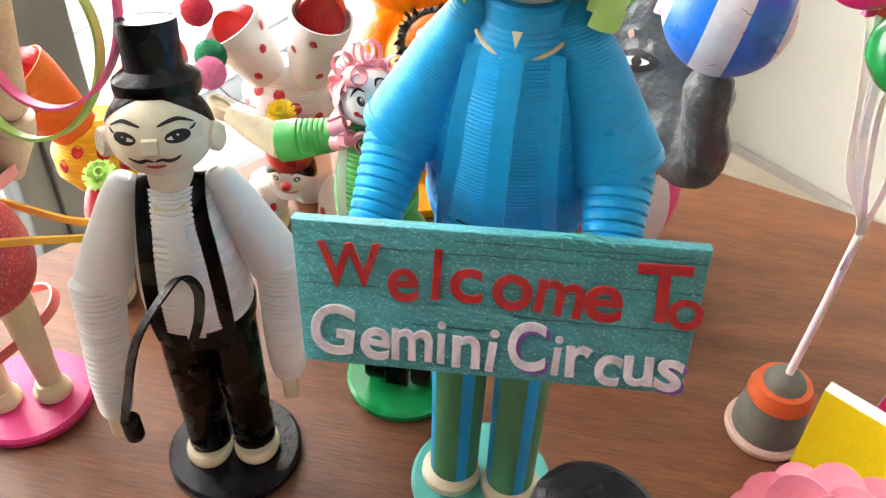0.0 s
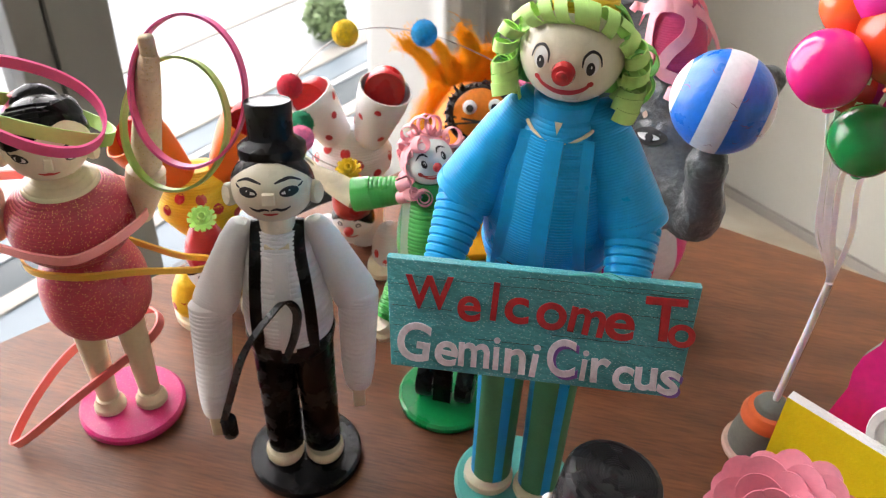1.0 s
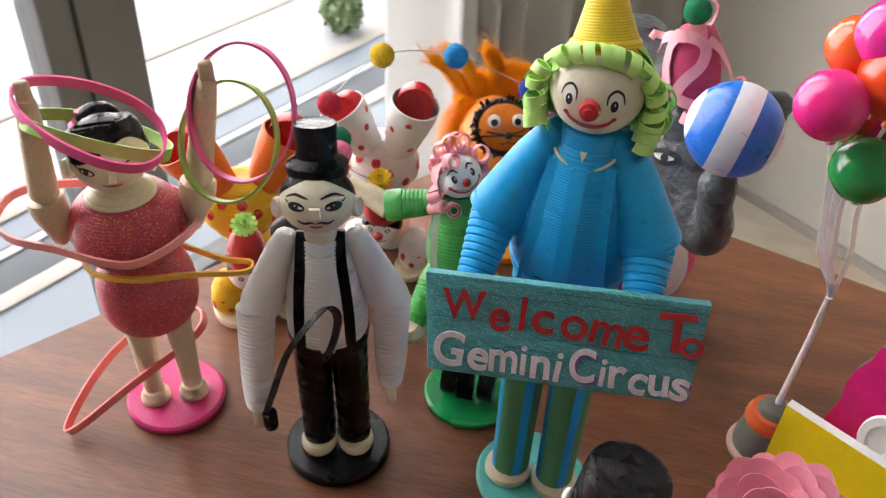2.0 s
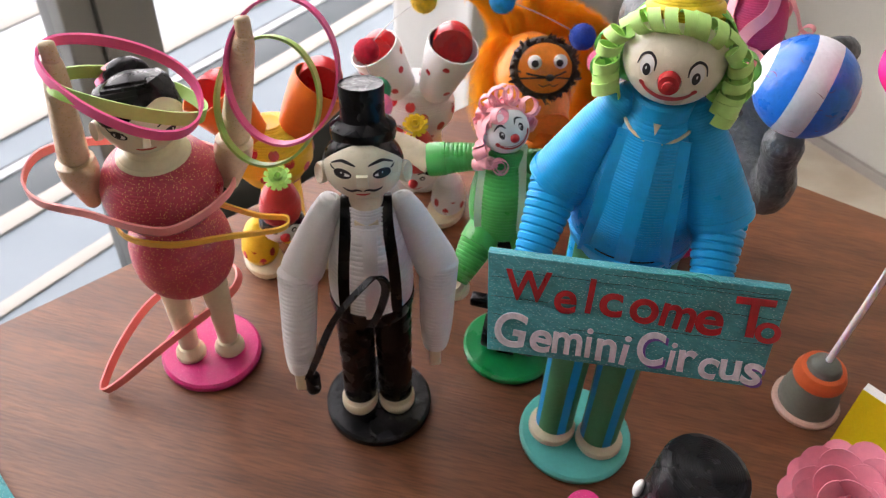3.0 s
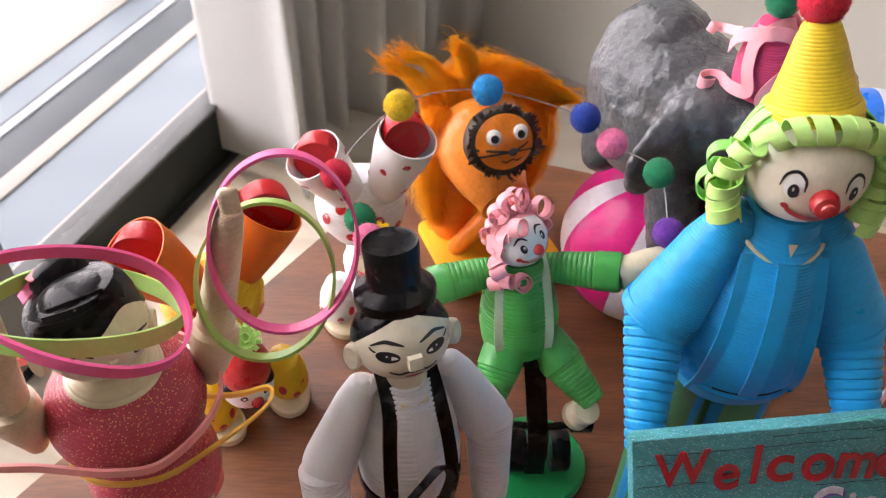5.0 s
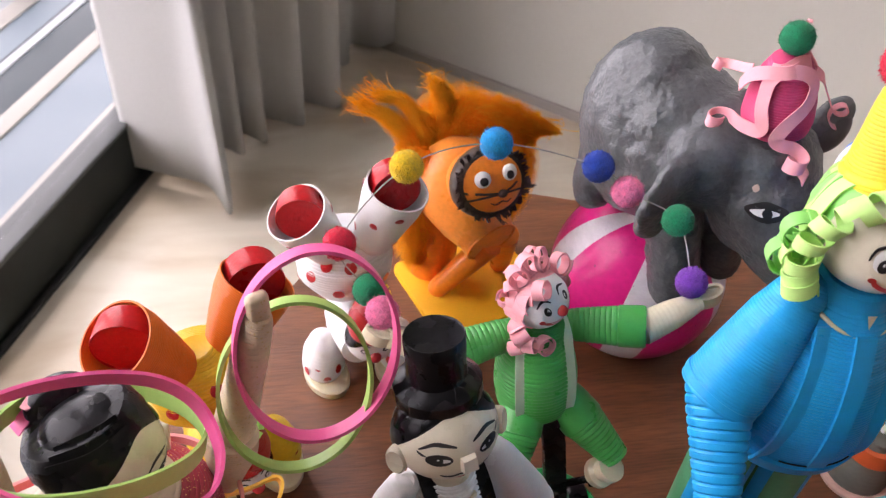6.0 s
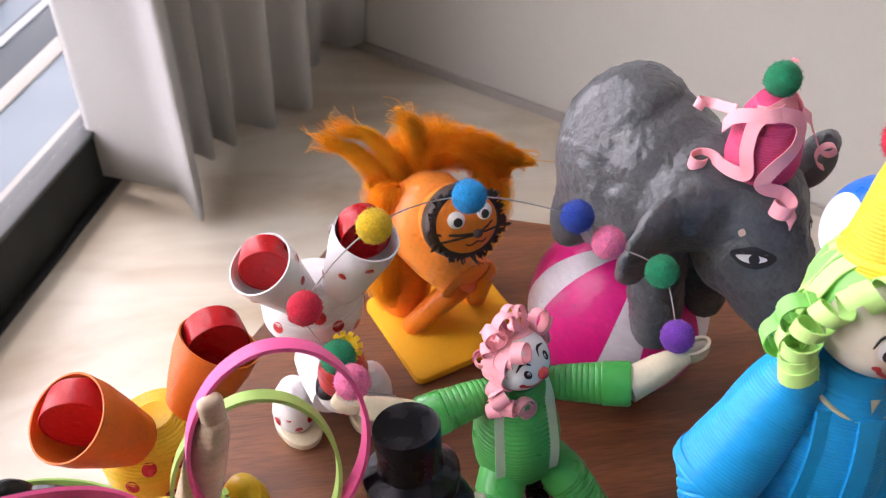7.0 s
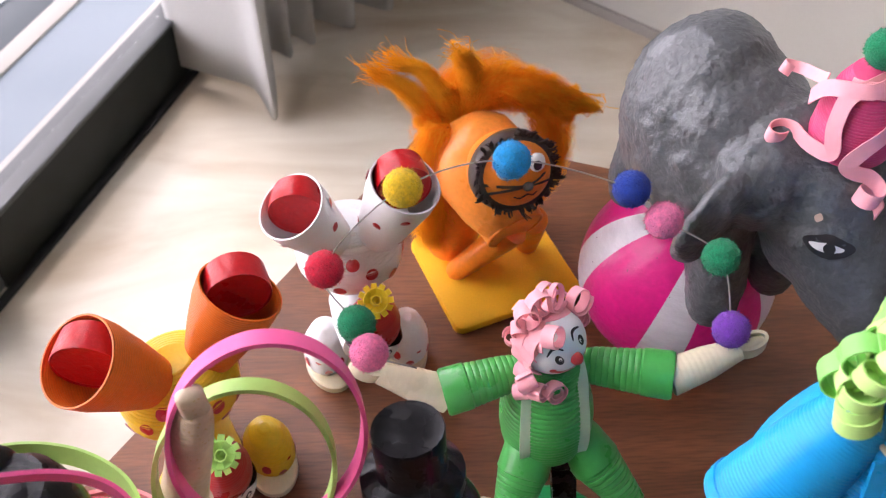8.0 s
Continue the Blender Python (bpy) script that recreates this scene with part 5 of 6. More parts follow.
    for x, y0, z, q, tip, wide in ((-0.028, -0.080, 0.112, 0.040, 25, 0.046), (0.022, 0.0, 0.165, 0.050, -12, 0.045), (0.062, 0.015, 0.160, 0.050, 10, 0.030), (0.085, -0.01, 0.145, 0.052, 24, 0.020), (-0.03, 0.02, 0.155, 0.044, -30, 0.045), (0.150, -0.01, 0.055, 0.050, 8, 0.040), (0.128, 0.0, -0.015, 0.034, 20, 0.036)):
        b.curl(h @ T(x, y0, z) @ R("Z", tip) @ R("Y", rnd.uniform(100, 200)), q, rnd.uniform(1.1, 1.35), wide, BABYPINK, 0.82, rnd.choice((-1, 1)) * 0.014, 0.004)
    for x, y0, z, q, turn, wide in ((-0.158, -0.025, -0.045, 0.036, 70, 0.062), (-0.150, -0.045, -0.100, 0.036, 20, 0.05), (-0.105, -0.065, -0.140, 0.046, -8, 0.04), (-0.175, 0.02, -0.115, 0.036, 40, 0.05)):
        b.curl(h @ T(x, y0, z) @ R("Z", turn) @ R("Y", rnd.uniform(-60, 60)), q, 2.1, wide, BABYPINK, 0.35, 0.010, 0.004)
    head_hair(b, h, r, BABYPINK, low=-32, front=78, lift=1.02, power=0.9)
    for k in range(10):
        az, el = 96 + 18.5 * k, (-18, 22, 52)[k % 3]
        d = b.on_head(Matrix(), 1.0, az, el, 1.0)
        b.curl(h @ Matrix.Translation(d * 0.134) @ d.to_track_quat("Z", "Y").to_matrix().to_4x4() @ R("Z", rnd.uniform(0, 180)), 0.034 * rnd.uniform(0.8, 1.15), 1.3, 0.044, BABYPINK, 0.7, 0.01, 0.005)
    return b.thing("juggler_doll", (UX, UY, 0.4), "quilled paper juggler doll in green, pink curls, arms held wide", "doll", "paper circus dolls")


juggler()

# ---- arch of juggling balls ----
arch = holder("juggling_arch", (0.2, 3.3, 1.4), "thin wire arch threaded with coloured pompoms between the juggler's hands", "juggling balls")
BALLS = [("pink", (-0.341, 3.154, 1.421)), ("green", (-0.38, 3.257, 1.435)), ("red", (-0.482, 3.400, 1.548)), ("yellow", (-0.225, 3.511, 1.816)), ("cyan", (0.136, 3.627, 1.817)),
         ("navy", (0.547, 3.577, 1.723)), ("pink", (0.656, 3.492, 1.657)), ("green", (0.84, 3.376, 1.60)), ("purple", (0.878, 3.195, 1.432))]
b = Build()
b.tube([tuple(q) for q in spline([(-0.18, 3.18, 1.27), (-0.30, 3.20, 1.30)] + [c for _, c in BALLS], 8)], 0.0030, SILVER, seg=6)
b.part("wire", arch, "thin steel wire")
for k, (col, c) in enumerate(BALLS):
    b = Build()
    pompom(b, c, 0.066, POM[col], k)
    b.part("pompom", arch, col + " fluffy pompom" if col != "navy" else "royal blue fluffy pompom", at=c)


# ---- bending clowns, lying with their legs in the air ----
def bending_clown(m, at, suit, legs, flower, label, cups, face):
    """Arms and head on the table, the body behind, two wide trouser legs up with red soles inside."""
    b = Build()
    rnd = random.Random(len(label))
    body = m @ T(-0.02, 0.04, 0.72) @ S(1.12, 1.05, 1.05)
    b.lathe(ridged([(0.03, -0.20), (0.13, -0.17), (0.20, -0.05), (0.205, 0.05), (0.15, 0.16), (0.06, 0.20)], 0.016, 0.003), suit, body @ S(1.05, 0.95, 1), 36)
    for az, el in ((-50, 10), (-15, -12), (20, 12), (48, -8), (-80, -15), (80, 10), (-32, 32), (35, -35), (0, 30)):
        b.spot(body @ S(1.05, 0.95, 1), 0.206, az, el, 7, 8.5, RED, 1.03)
    b.lathe(ridged([(0.11, 0.0), (0.13, 0.10), (0.125, 0.30), (0.11, 0.55)], 0.02, 0.0016), suit, m @ T(0.02, 0.15, 0.0), 32)
    b.cone(m @ Vector((0, 0.06, 0.30)), m @ Vector((0, -0.26, 0.36)), [(0, 0), (0.13, 0.0), (0.12, 0.5), (0.09, 1.0), (0, 1.0)], suit, 28)
    for s in (-1, 1):
        # arm on its cream sole
        arm = m @ T(0.19 * s + 0.035, -0.13, 0)
        b.lathe([(0, 0), (0.105, 0), (0.115, 0.012), (0.115, 0.05), (0.105, 0.06), (0, 0.06)], CREAM, arm @ R("Z", -14 * s) @ S(1, 1.45, 1), 32)
        b.lathe(ridged([(0.10, 0.058), (0.118, 0.10), (0.11, 0.19), (0.075, 0.28), (0.02, 0.33)], 0.02, 0.0012), suit, arm @ T(0.01 * s, 0.03, 0) @ S(0.95, 1.15, 1), 30)
        for az, el in ((-35, 12), (25, 30), (60, 0), (0, -8)):
            b.spot(arm @ T(0.01 * s, 0.03, 0.13) @ S(0.95, 1.15, 1.15), 0.115, az * s, el, 10, 12, RED, 1.05)
    # trouser legs
    for (a, c, r1, sink) in cups:
        mm, ln = along(m @ Vector(a), m @ Vector(c))
        outer = ridged([(0.06, 0.0), (0.10, ln * 0.16), (r1 * 0.82, ln * 0.5), (r1 * 0.97, ln * 0.8), (r1, ln)], 0.011, 0.0014)
        inner = ridged([(r1 - 0.007, ln), (r1 * 0.93, ln * 0.75), (r1 * 0.74, ln * 0.42)], 0.012, 0.0012) + [(0, ln * 0.32)]
        b.lathe([(0, 0)] + outer + inner, legs, mm, 44, wob=0.01, seed=3)
        # the red foot: a coiled drum lying in the opening, its flat end to the front
        q = r1 * 0.765
        top = (m @ Vector(c) - m @ Vector(a)).normalized()
        nose = Vector((0.10 + 0.35 * top.x, -1.0, 0.05))
        mid = m @ Vector(c) - top * r1 * sink + Vector((0, -0.012, 0))
        dm = Matrix.Translation(mid) @ nose.normalized().to_track_quat("Z", "Y").to_matrix().to_4x4()
        b.lathe([(0, -0.115), (q * 0.93, -0.115), (q * 0.95, -0.105), (q * 0.985, -0.05), (q, 0.0), (q * 0.985, 0.006)]
                + [(q * (0.94 - 0.085 * k), 0.003 * (k % 2)) for k in range(11)] + [(0, 0.0)], REDCUP, dm, 44, wob=0.006, seed=5)
        if legs is WHITE:
            for k in range(9):
                az, f = 40 * k + rnd.uniform(-10, 10), (0.35, 0.62, 0.84)[k % 3]
                rad = float(np.interp(f, [0, 0.16, 0.5, 0.8, 1], [0.06, 0.10, r1 * 0.82, r1 * 0.97, r1])) + 0.004
                ang = radians(az)
                o = Vector((rad * math.cos(ang), rad * math.sin(ang), f * ln))
                nrm = Vector((math.cos(ang), math.sin(ang), -0.3)).normalized()
                sm = mm @ Matrix.Translation(o) @ nrm.to_track_quat("Z", "Y").to_matrix().to_4x4()
                b.add([(0, 0, 0.004)] + [(0.02 * math.cos(t), 0.026 * math.sin(t), 0.0) for t in np.linspace(0, 2 * math.pi, 13)[:-1]], [[0, 1 + i, 1 + (i + 1) % 12] for i in range(12)], RED, sm)
    # head with its red cap, looking out between the arms
    h = m @ T(*face)
    r = 0.125
    b.ball((0, 0, 0), r, WHITEFACE, h, 32, 20)
    head_hair(b, h, r, BLACKMATT, low=-40, front=42, lift=1.04)
    for s in (-1, 1):
        b.spot(h, r, 26 * s, 12, 8, 6, INK, 1.012)
        b.spot(h, r, 26 * s, 12, 4, 3, WHITEFACE, 1.02)
        b.stroke(h, r, [(s * 12, 24), (s * 26, 28), (s * 40, 22)], 4, INK)
    b.stroke(h, r, [(-26, -22), (-12, -30), (0, -32), (12, -30), (26, -22)], 8, LIPS)
    b.ball((0, -r, -0.01), 0.03, RED, h, 16, 10)
    cap = h @ T(0, 0.0, 0.07) @ R("X", 14)
    b.lathe(ridged([(0.132, 0.0), (0.142, 0.05), (0.138, 0.12), (0.115, 0.20), (0.078, 0.28), (0.04, 0.325)], 0.018, 0.0012) + [(0, 0.335)], RED, cap @ S(0.82, 0.82, 0.95), 32)
    fl = cap @ T(0, 0.0, 0.325) @ R("X", 15)
    for ringn, (k, ln, tilt) in enumerate(((12, 0.076, 80), (10, 0.068, 52), (7, 0.056, 24))):
        for i in range(k):
            mm = fl @ R("Z", 360 * i / k + 11 * ringn) @ R("X", -tilt)
            b.ribbon([(0, 0, 0), (0, 0.006, ln * 0.6), (0, -0.004, ln)], [(0.007, 0, 0), (0.014, 0, 0), (0.012, 0, 0)], 0.004, flower, mm)
    return b.thing("bending_clown_doll", at, label, "doll", "bending clown dolls")


bending_clown(T(-0.40, 4.10, 0) @ R("Z", 6), (-0.40, 4.10, 0), WHITE, WHITE, YELLOW, "white spotted paper clown bending double, red soles in its trouser legs",
              [((-0.07, -0.01, 0.82), (-0.255, -0.055, 1.155), 0.152, 0.30), ((0.09, -0.02, 0.84), (0.212, -0.075, 1.255), 0.152, 0.12)], (0.05, -0.295, 0.49))
bending_clown(T(-1.06, 3.43, 0) @ R("Z", 30), (-1.06, 3.43, 0), YELLOWBODY, ORANGE, LIME, "yellow spotted paper clown bending double, orange trouser legs with red soles",
              [((-0.07, 0.02, 0.80), (-0.315, 0.03, 1.19), 0.168, 0.32), ((0.09, 0.03, 0.80), (0.30, 0.03, 1.16), 0.165, 0.10)], (-0.03, -0.32, 0.50))


# ---- lion ----
b = Build()
LM = T(0.355, 4.545, 0) @ R("Z", 20)
out = []
for sx, sy, a0 in ((1, 1, 0), (-1, 1, 90), (-1, -1, 180), (1, -1, 270)):
    for k in range(5):
        a = radians(a0 + 22.5 * k)
        out.append(((0.375 - 0.05) * sx + 0.05 * math.cos(a), (0.33 - 0.05) * sy + 0.05 * math.sin(a)))
b.slab([(LM @ Vector((x, y, 0))).to_2d() for x, y in out], 0.0, 0.055, FELT, bevel=0.012)
b.thing("felt_base", (0.355, 4.545, 0), "amber felt-covered square board under the lion", "display base")


def wool(b, m, path, rad, light, seed, fibres=420):
    """A lock of teased wool: a soft lumpy core that thins out into fine fibres along the path."""
    rnd = random.Random(seed)
    p = [Vector(q) for q in spline(path, 8)]
    rs = [float(q[0]) for q in spline([(k,) for k in rad], 8)]
    n, seg = len(p), 16
    frames, up = [], Vector((0, -1, 0.2))
    for i in range(n):
        d = (p[min(i + 1, n - 1)] - p[max(i - 1, 0)]).normalized()
        u = (up - d * up.dot(d)).normalized()
        frames.append((d, u, d.cross(u)))
    V, F = [], []
    for i in range(n):
        d, u, s = frames[i]
        for k in range(seg):
            a = 2 * math.pi * k / seg
            w = u * math.cos(a) * 0.6 + s * math.sin(a)
            t = i / (n - 1)
            q = p[i] + w * rs[i]
            lump = 0.52 + 0.42 * noise.noise(q * 8 + Vector((seed, 0, 0))) + 0.40 * noise.noise(q * 24)
            V.append(p[i] + w * rs[i] * lump * ((1.0 - 0.45 * t) if i < n - 1 else 0.04))
    F = [[j * seg + i, j * seg + (i + 1) % seg, (j + 1) * seg + (i + 1) % seg, (j + 1) * seg + i] for j in range(n - 1) for i in range(seg)]
    tip = int((n - 1) * light)
    split = {FUR: [f for f in F if f[0] // seg < tip], FURLIGHT: [f for f in F if f[0] // seg >= tip]}
    for mt, ff in split.items():
        if ff:
            b.add(V, ff, mt, m)
    sets = {FUR: ([], []), FURLIGHT: ([], [])}
    for k in range(fibres * 5):
        i0 = rnd.randint(0, n - 5)
        ln = rnd.randint(4, 10)
        a = rnd.uniform(0, 2 * math.pi)
        out = rnd.uniform(0.6, 1.1) if rnd.random() < 0.7 else rnd.uniform(1.05, 1.45)
        sway = rnd.gauss(0, 0.9)
        line = []
        for j in range(0, ln + 1, 2):
            i = min(i0 + j, n - 1)
            over = max(i0 + j - (n - 1), 0)
            d, u, s = frames[i]
            aa = a + sway * j / ln
            w = u * math.cos(aa) * 0.6 + s * math.sin(aa)
            line.append(p[i] + w * (rs[i] * out * (1 + 0.14 * (j / ln) ** 2)) + d * over * 0.005 + Vector([rnd.gauss(0, 0.010) for _ in range(3)]))
        mt = FURLIGHT if i0 + ln > tip or rnd.random() < 0.35 else FUR
        VV, FF = sets[mt]
        st = len(VV)
        w = (line[-1] - line[0]).cross(line[0] - p[i0]).normalized() * rnd.uniform(0.0006, 0.0015)
        for j, q in enumerate(line):
            k2 = 1 - 0.8 * j / (len(line) - 1)
            VV += [q + w * k2, q - w * k2]
        FF += [[st + 2 * j, st + 2 * j + 1, st + 2 * j + 3, st + 2 * j + 2] for j in range(len(line) - 1)]
    for mt, (VV, FF) in sets.items():
        b.add(VV, FF, mt, m)


def lion():
    b = Build()
    m = LM
    # body: a fat roll rising to the back, its front end a plain disc, and two splayed legs
    back, chest = m @ Vector((-0.13, 0.22, 0.84)), Vector((0.385, 4.36, 0.56))
    mm, ln = along(back, chest)
    first, cut = len(b.v), Vector((0.42, -0.86, -0.30)).normalized()
    b.lathe([(0, -0.12), (0.14, -0.10), (0.22, -0.02), (0.245, 0.06), (0.24, ln * 0.35), (0.20, ln * 0.7), (0.16, ln * 0.9), (0.150, ln * 1.05), (0.145, ln * 1.2), (0.135, ln * 1.5)], LIONLIGHT, mm, 48, wob=0.008, seed=6)
    # the mouth of the roll is cut off aslant and closed with a sunk disc
    axis = (chest - back).normalized()
    rim = []
    for k in range(first, len(b.v)):
        over = (b.v[k] - chest).dot(cut)
        if over > 0:
            b.v[k] = b.v[k] - axis * (over / axis.dot(cut))
    for k in range(48):
        p = mm @ Vector((0.147 * math.cos(2 * math.pi * k / 48), 0.147 * math.sin(2 * math.pi * k / 48), ln))
        rim.append(p - axis * ((p - chest).dot(cut) / axis.dot(cut)))
    b.tube([tuple(p) for p in rim + rim[:1]], 0.008, LION)
    b.add([chest - cut * 0.02] + [p - cut * 0.004 for p in rim], [[0, 1 + k, 1 + (k + 1) % 48] for k in range(48)], LION)
    b.lathe([(0.0, 0.0), (0.13, 0.0), (0.15, 0.05), (0.16, 0.3), (0.15, 0.6), (0, 0.62)], LION, m @ T(-0.17, 0.22, 0.053), 36)
    for a, c in (((-0.01, -0.14, 0.50), (-0.235, 0.03, 0.05)), ((0.12, -0.10, 0.48), (0.225, 0.05, 0.05))):
        b.cone(m @ Vector(a), m @ Vector(c), [(0, 0), (0.078, 0.0), (0.072, 0.4), (0.060, 0.955), (0.050, 1.0), (0, 1.0)], LION, 26)
    # face: a shallow drum with a paper fringe
    f = m @ T(-0.112, -0.206, 1.03) @ R("Z", -6) @ R("X", 90 - 32) @ R("Z", 4) @ S(1.06, 1.06, 1.06)
    b.lathe([(0, -0.20), (0.15, -0.19), (0.182, -0.10), (0.185, -0.04), (0.172, 0.02), (0.12, 0.055), (0.05, 0.068), (0, 0.07)], LION, f @ S(1.0, 0.92, 1), 44)
    rnd = random.Random(5)
    for k in range(96):
        # small brushes of split paper, each leaning its own way
        a0, lean = 2 * math.pi * k / 96 + rnd.uniform(-0.05, 0.05), rnd.uniform(-0.5, 0.5)
        size, sp = rnd.choice((0.018, 0.026, 0.034, 0.044)), rnd.uniform(-0.2, 1.0)
        q = 0.163 + rnd.uniform(-0.016, 0.012)
        for _ in range(4):
            a = a0 + rnd.uniform(-0.03, 0.03)
            c, s = math.cos(a), math.sin(a) * 0.92
            ln = size * rnd.uniform(0.6, 1.15)
            side = Vector((-s, c, 0)) * (lean + rnd.uniform(-0.25, 0.25)) * ln
            p0 = Vector((c * q, s * q, 0.015))
            p1 = Vector((c * (q + ln * 0.6), s * (q + ln * 0.6), 0.026 + ln * 0.4 * sp)) + side * 0.4
            p2 = Vector((c * (q + ln), s * (q + ln), 0.026 + ln * sp)) + side
            w = Vector((-s, c, rnd.uniform(-0.5, 0.5))) * rnd.uniform(0.002, 0.0055)
            b.ribbon([p0, p1, p2], [tuple(w), tuple(w), tuple(w * 0.6)], 0.003, BROWN, f)
    b.lathe([(0.150, 0.022), (0.184, -0.050), (0.192, -0.044), (0.190, -0.01), (0.180, 0.018), (0.156, 0.034)], BROWN, f @ S(1, 0.92, 1), 40)
    for s in (-1, 1):
        b.lathe([(0, 0), (0.038, 0.0), (0.040, 0.016), (0.032, 0.028), (0, 0.032)], WHITEFACE, f @ T(0.068 * s + 0.012, 0.035, 0.052) @ R("Y", 14 * s), 24)
        b.lathe([(0, 0), (0.021, 0), (0.019, 0.006), (0, 0.009)], INK, f @ T(0.068 * s + 0.008, 0.027, 0.083) @ R("Y", 14 * s), 18)
    for x, y0, w in ((-0.150, -0.012, 0.006), (-0.148, -0.052, 0.005), (0.145, -0.008, 0.004), (0.140, -0.062, 0.004)):
        b.ribbon(spline([(0.02, -0.052, 0.078), (0.02 + (x - 0.02) * 0.5, -0.05 + (y0 + 0.05) * 0.4, 0.070), (x, y0, 0.034)], 5), (0, w, 0), 0.005, BROWN, f)
    b.ball((0.022, -0.052, 0.080), 0.024, BROWN, f, 14, 10, (1, 0.85, 0.7))
    b.ribbon(spline([(-0.04, -0.088, 0.060), (-0.015, -0.100, 0.060), (0.02, -0.090, 0.064), (0.045, -0.100, 0.058), (0.075, -0.085, 0.052)], 4), (0, 0.003, 0), 0.003, INK, f)
    # mane of teased wool in locks, standing along the rim of the back
    w = m @ T(0.085, 0.165, -0.11)
    wool(b, w, [(-0.28, 0.10, 0.95), (-0.38, 0.16, 1.10), (-0.47, 0.24, 1.20), (-0.58, 0.32, 1.265)], [0.07, 0.055, 0.036, 0.012], 0.6, 1, 620)
    wool(b, w, [(-0.26, 0.12, 1.02), (-0.32, 0.16, 1.18), (-0.39, 0.25, 1.285), (-0.50, 0.32, 1.305)], [0.055, 0.038, 0.028, 0.012], 0.3, 2, 520)
    wool(b, w, [(-0.17, 0.12, 1.08), (-0.175, 0.14, 1.22), (-0.19, 0.16, 1.33), (-0.25, 0.17, 1.40)], [0.055, 0.050, 0.046, 0.024], 0.45, 3, 640)
    wool(b, w, [(-0.12, 0.11, 1.09), (-0.05, 0.11, 1.20), (0.08, 0.04, 1.20), (0.22, -0.01, 1.14), (0.40, -0.08, 1.08)], [0.07, 0.085, 0.080, 0.066, 0.012], 0.97, 4, 1300)
    wool(b, w, [(0.06, 0.10, 1.14), (0.16, 0.03, 1.09), (0.28, -0.02, 1.04)], [0.05, 0.065, 0.02], 0.95, 5, 300)
    wool(b, m, [(-0.27, 0.20, 1.00), (-0.32, 0.18, 0.86), (-0.35, 0.18, 0.68), (-0.34, 0.14, 0.45), (-0.31, 0.14, 0.2)], [0.07, 0.10, 0.11, 0.10, 0.05], 0.5, 6, 900)
    wool(b, m, [(0.20, 0.16, 1.02), (0.28, 0.13, 0.88), (0.31, 0.12, 0.70), (0.27, 0.12, 0.48), (0.22, 0.14, 0.25)], [0.06, 0.085, 0.085, 0.075, 0.03], 0.4, 7, 900)
    wool(b, m, [(-0.22, 0.36, 0.94), (-0.08, 0.44, 1.0), (0.10, 0.42, 1.0), (0.22, 0.30, 0.92)], [0.08, 0.11, 0.11, 0.07], 1.0, 8, 500)
    wool(b, w, [(-0.22, 0.10, 1.04), (-0.12, 0.11, 1.12), (0.0, 0.10, 1.13)], [0.06, 0.052, 0.05], 1.0, 9, 260)
    wool(b, m, [(-0.24, 0.40, 0.88), (-0.18, 0.46, 0.72), (-0.05, 0.48, 0.6), (0.1, 0.42, 0.7)], [0.09, 0.11, 0.12, 0.09], 1.0, 10, 300)
    # short ragged locks along the crest
    for k, (x, y, z, dx, dz) in enumerate(((-0.24, 0.14, 1.10, -0.05, 0.13), (-0.10, 0.13, 1.15, 0.0, 0.12), (-0.03, 0.11, 1.18, 0.02, 0.10), (0.06, 0.07, 1.18, 0.05, 0.09), (0.14, 0.03, 1.15, 0.07, 0.07), (0.23, -0.01, 1.10, 0.10, 0.05), (0.26, -0.02, 1.04, 0.10, -0.02), (-0.34, 0.14, 0.98, -0.10, 0.08))):
        wool(b, w, [(x, y, z - 0.05), (x + dx * 0.4, y + 0.01, z + dz * 0.35), (x + dx, y + 0.02, z + dz)], [0.045, 0.034, 0.010], 0.75, 20 + k, 200)
    # stray fibres at the tips
    tips = [((-0.46, 0.24, 1.19), (-0.59, 0.34, 1.27)), ((-0.38, 0.25, 1.27), (-0.51, 0.33, 1.31)), ((-0.19, 0.17, 1.31), (-0.25, 0.18, 1.41)), ((0.22, 0.01, 1.16), (0.40, -0.06, 1.10)), ((-0.05, 0.12, 1.22), (-0.05, 0.10, 1.31))]
    for i in range(260):
        o, q = (Vector(z) for z in rnd.choice(tips[:3] + tips))
        d = (q - o).normalized()
        q = q + Vector([rnd.gauss(0, 0.030) for _ in range(3)])
        pts = [o.lerp(q, 0.3), q, q + d * rnd.uniform(0.0, 0.035) + Vector([rnd.gauss(0, 0.028) for _ in range(3)])]
        b.ribbon(spline([tuple(z) for z in pts], 4), (0.0010, 0.0007, 0.0008), 0.0010, FURLIGHT, w)
    return b.thing("toy_lion", (0.355, 4.545, 0.055), "orange paper lion figure with a shaggy wool mane and brown fringe", "lion figure", angle=60)


lion()


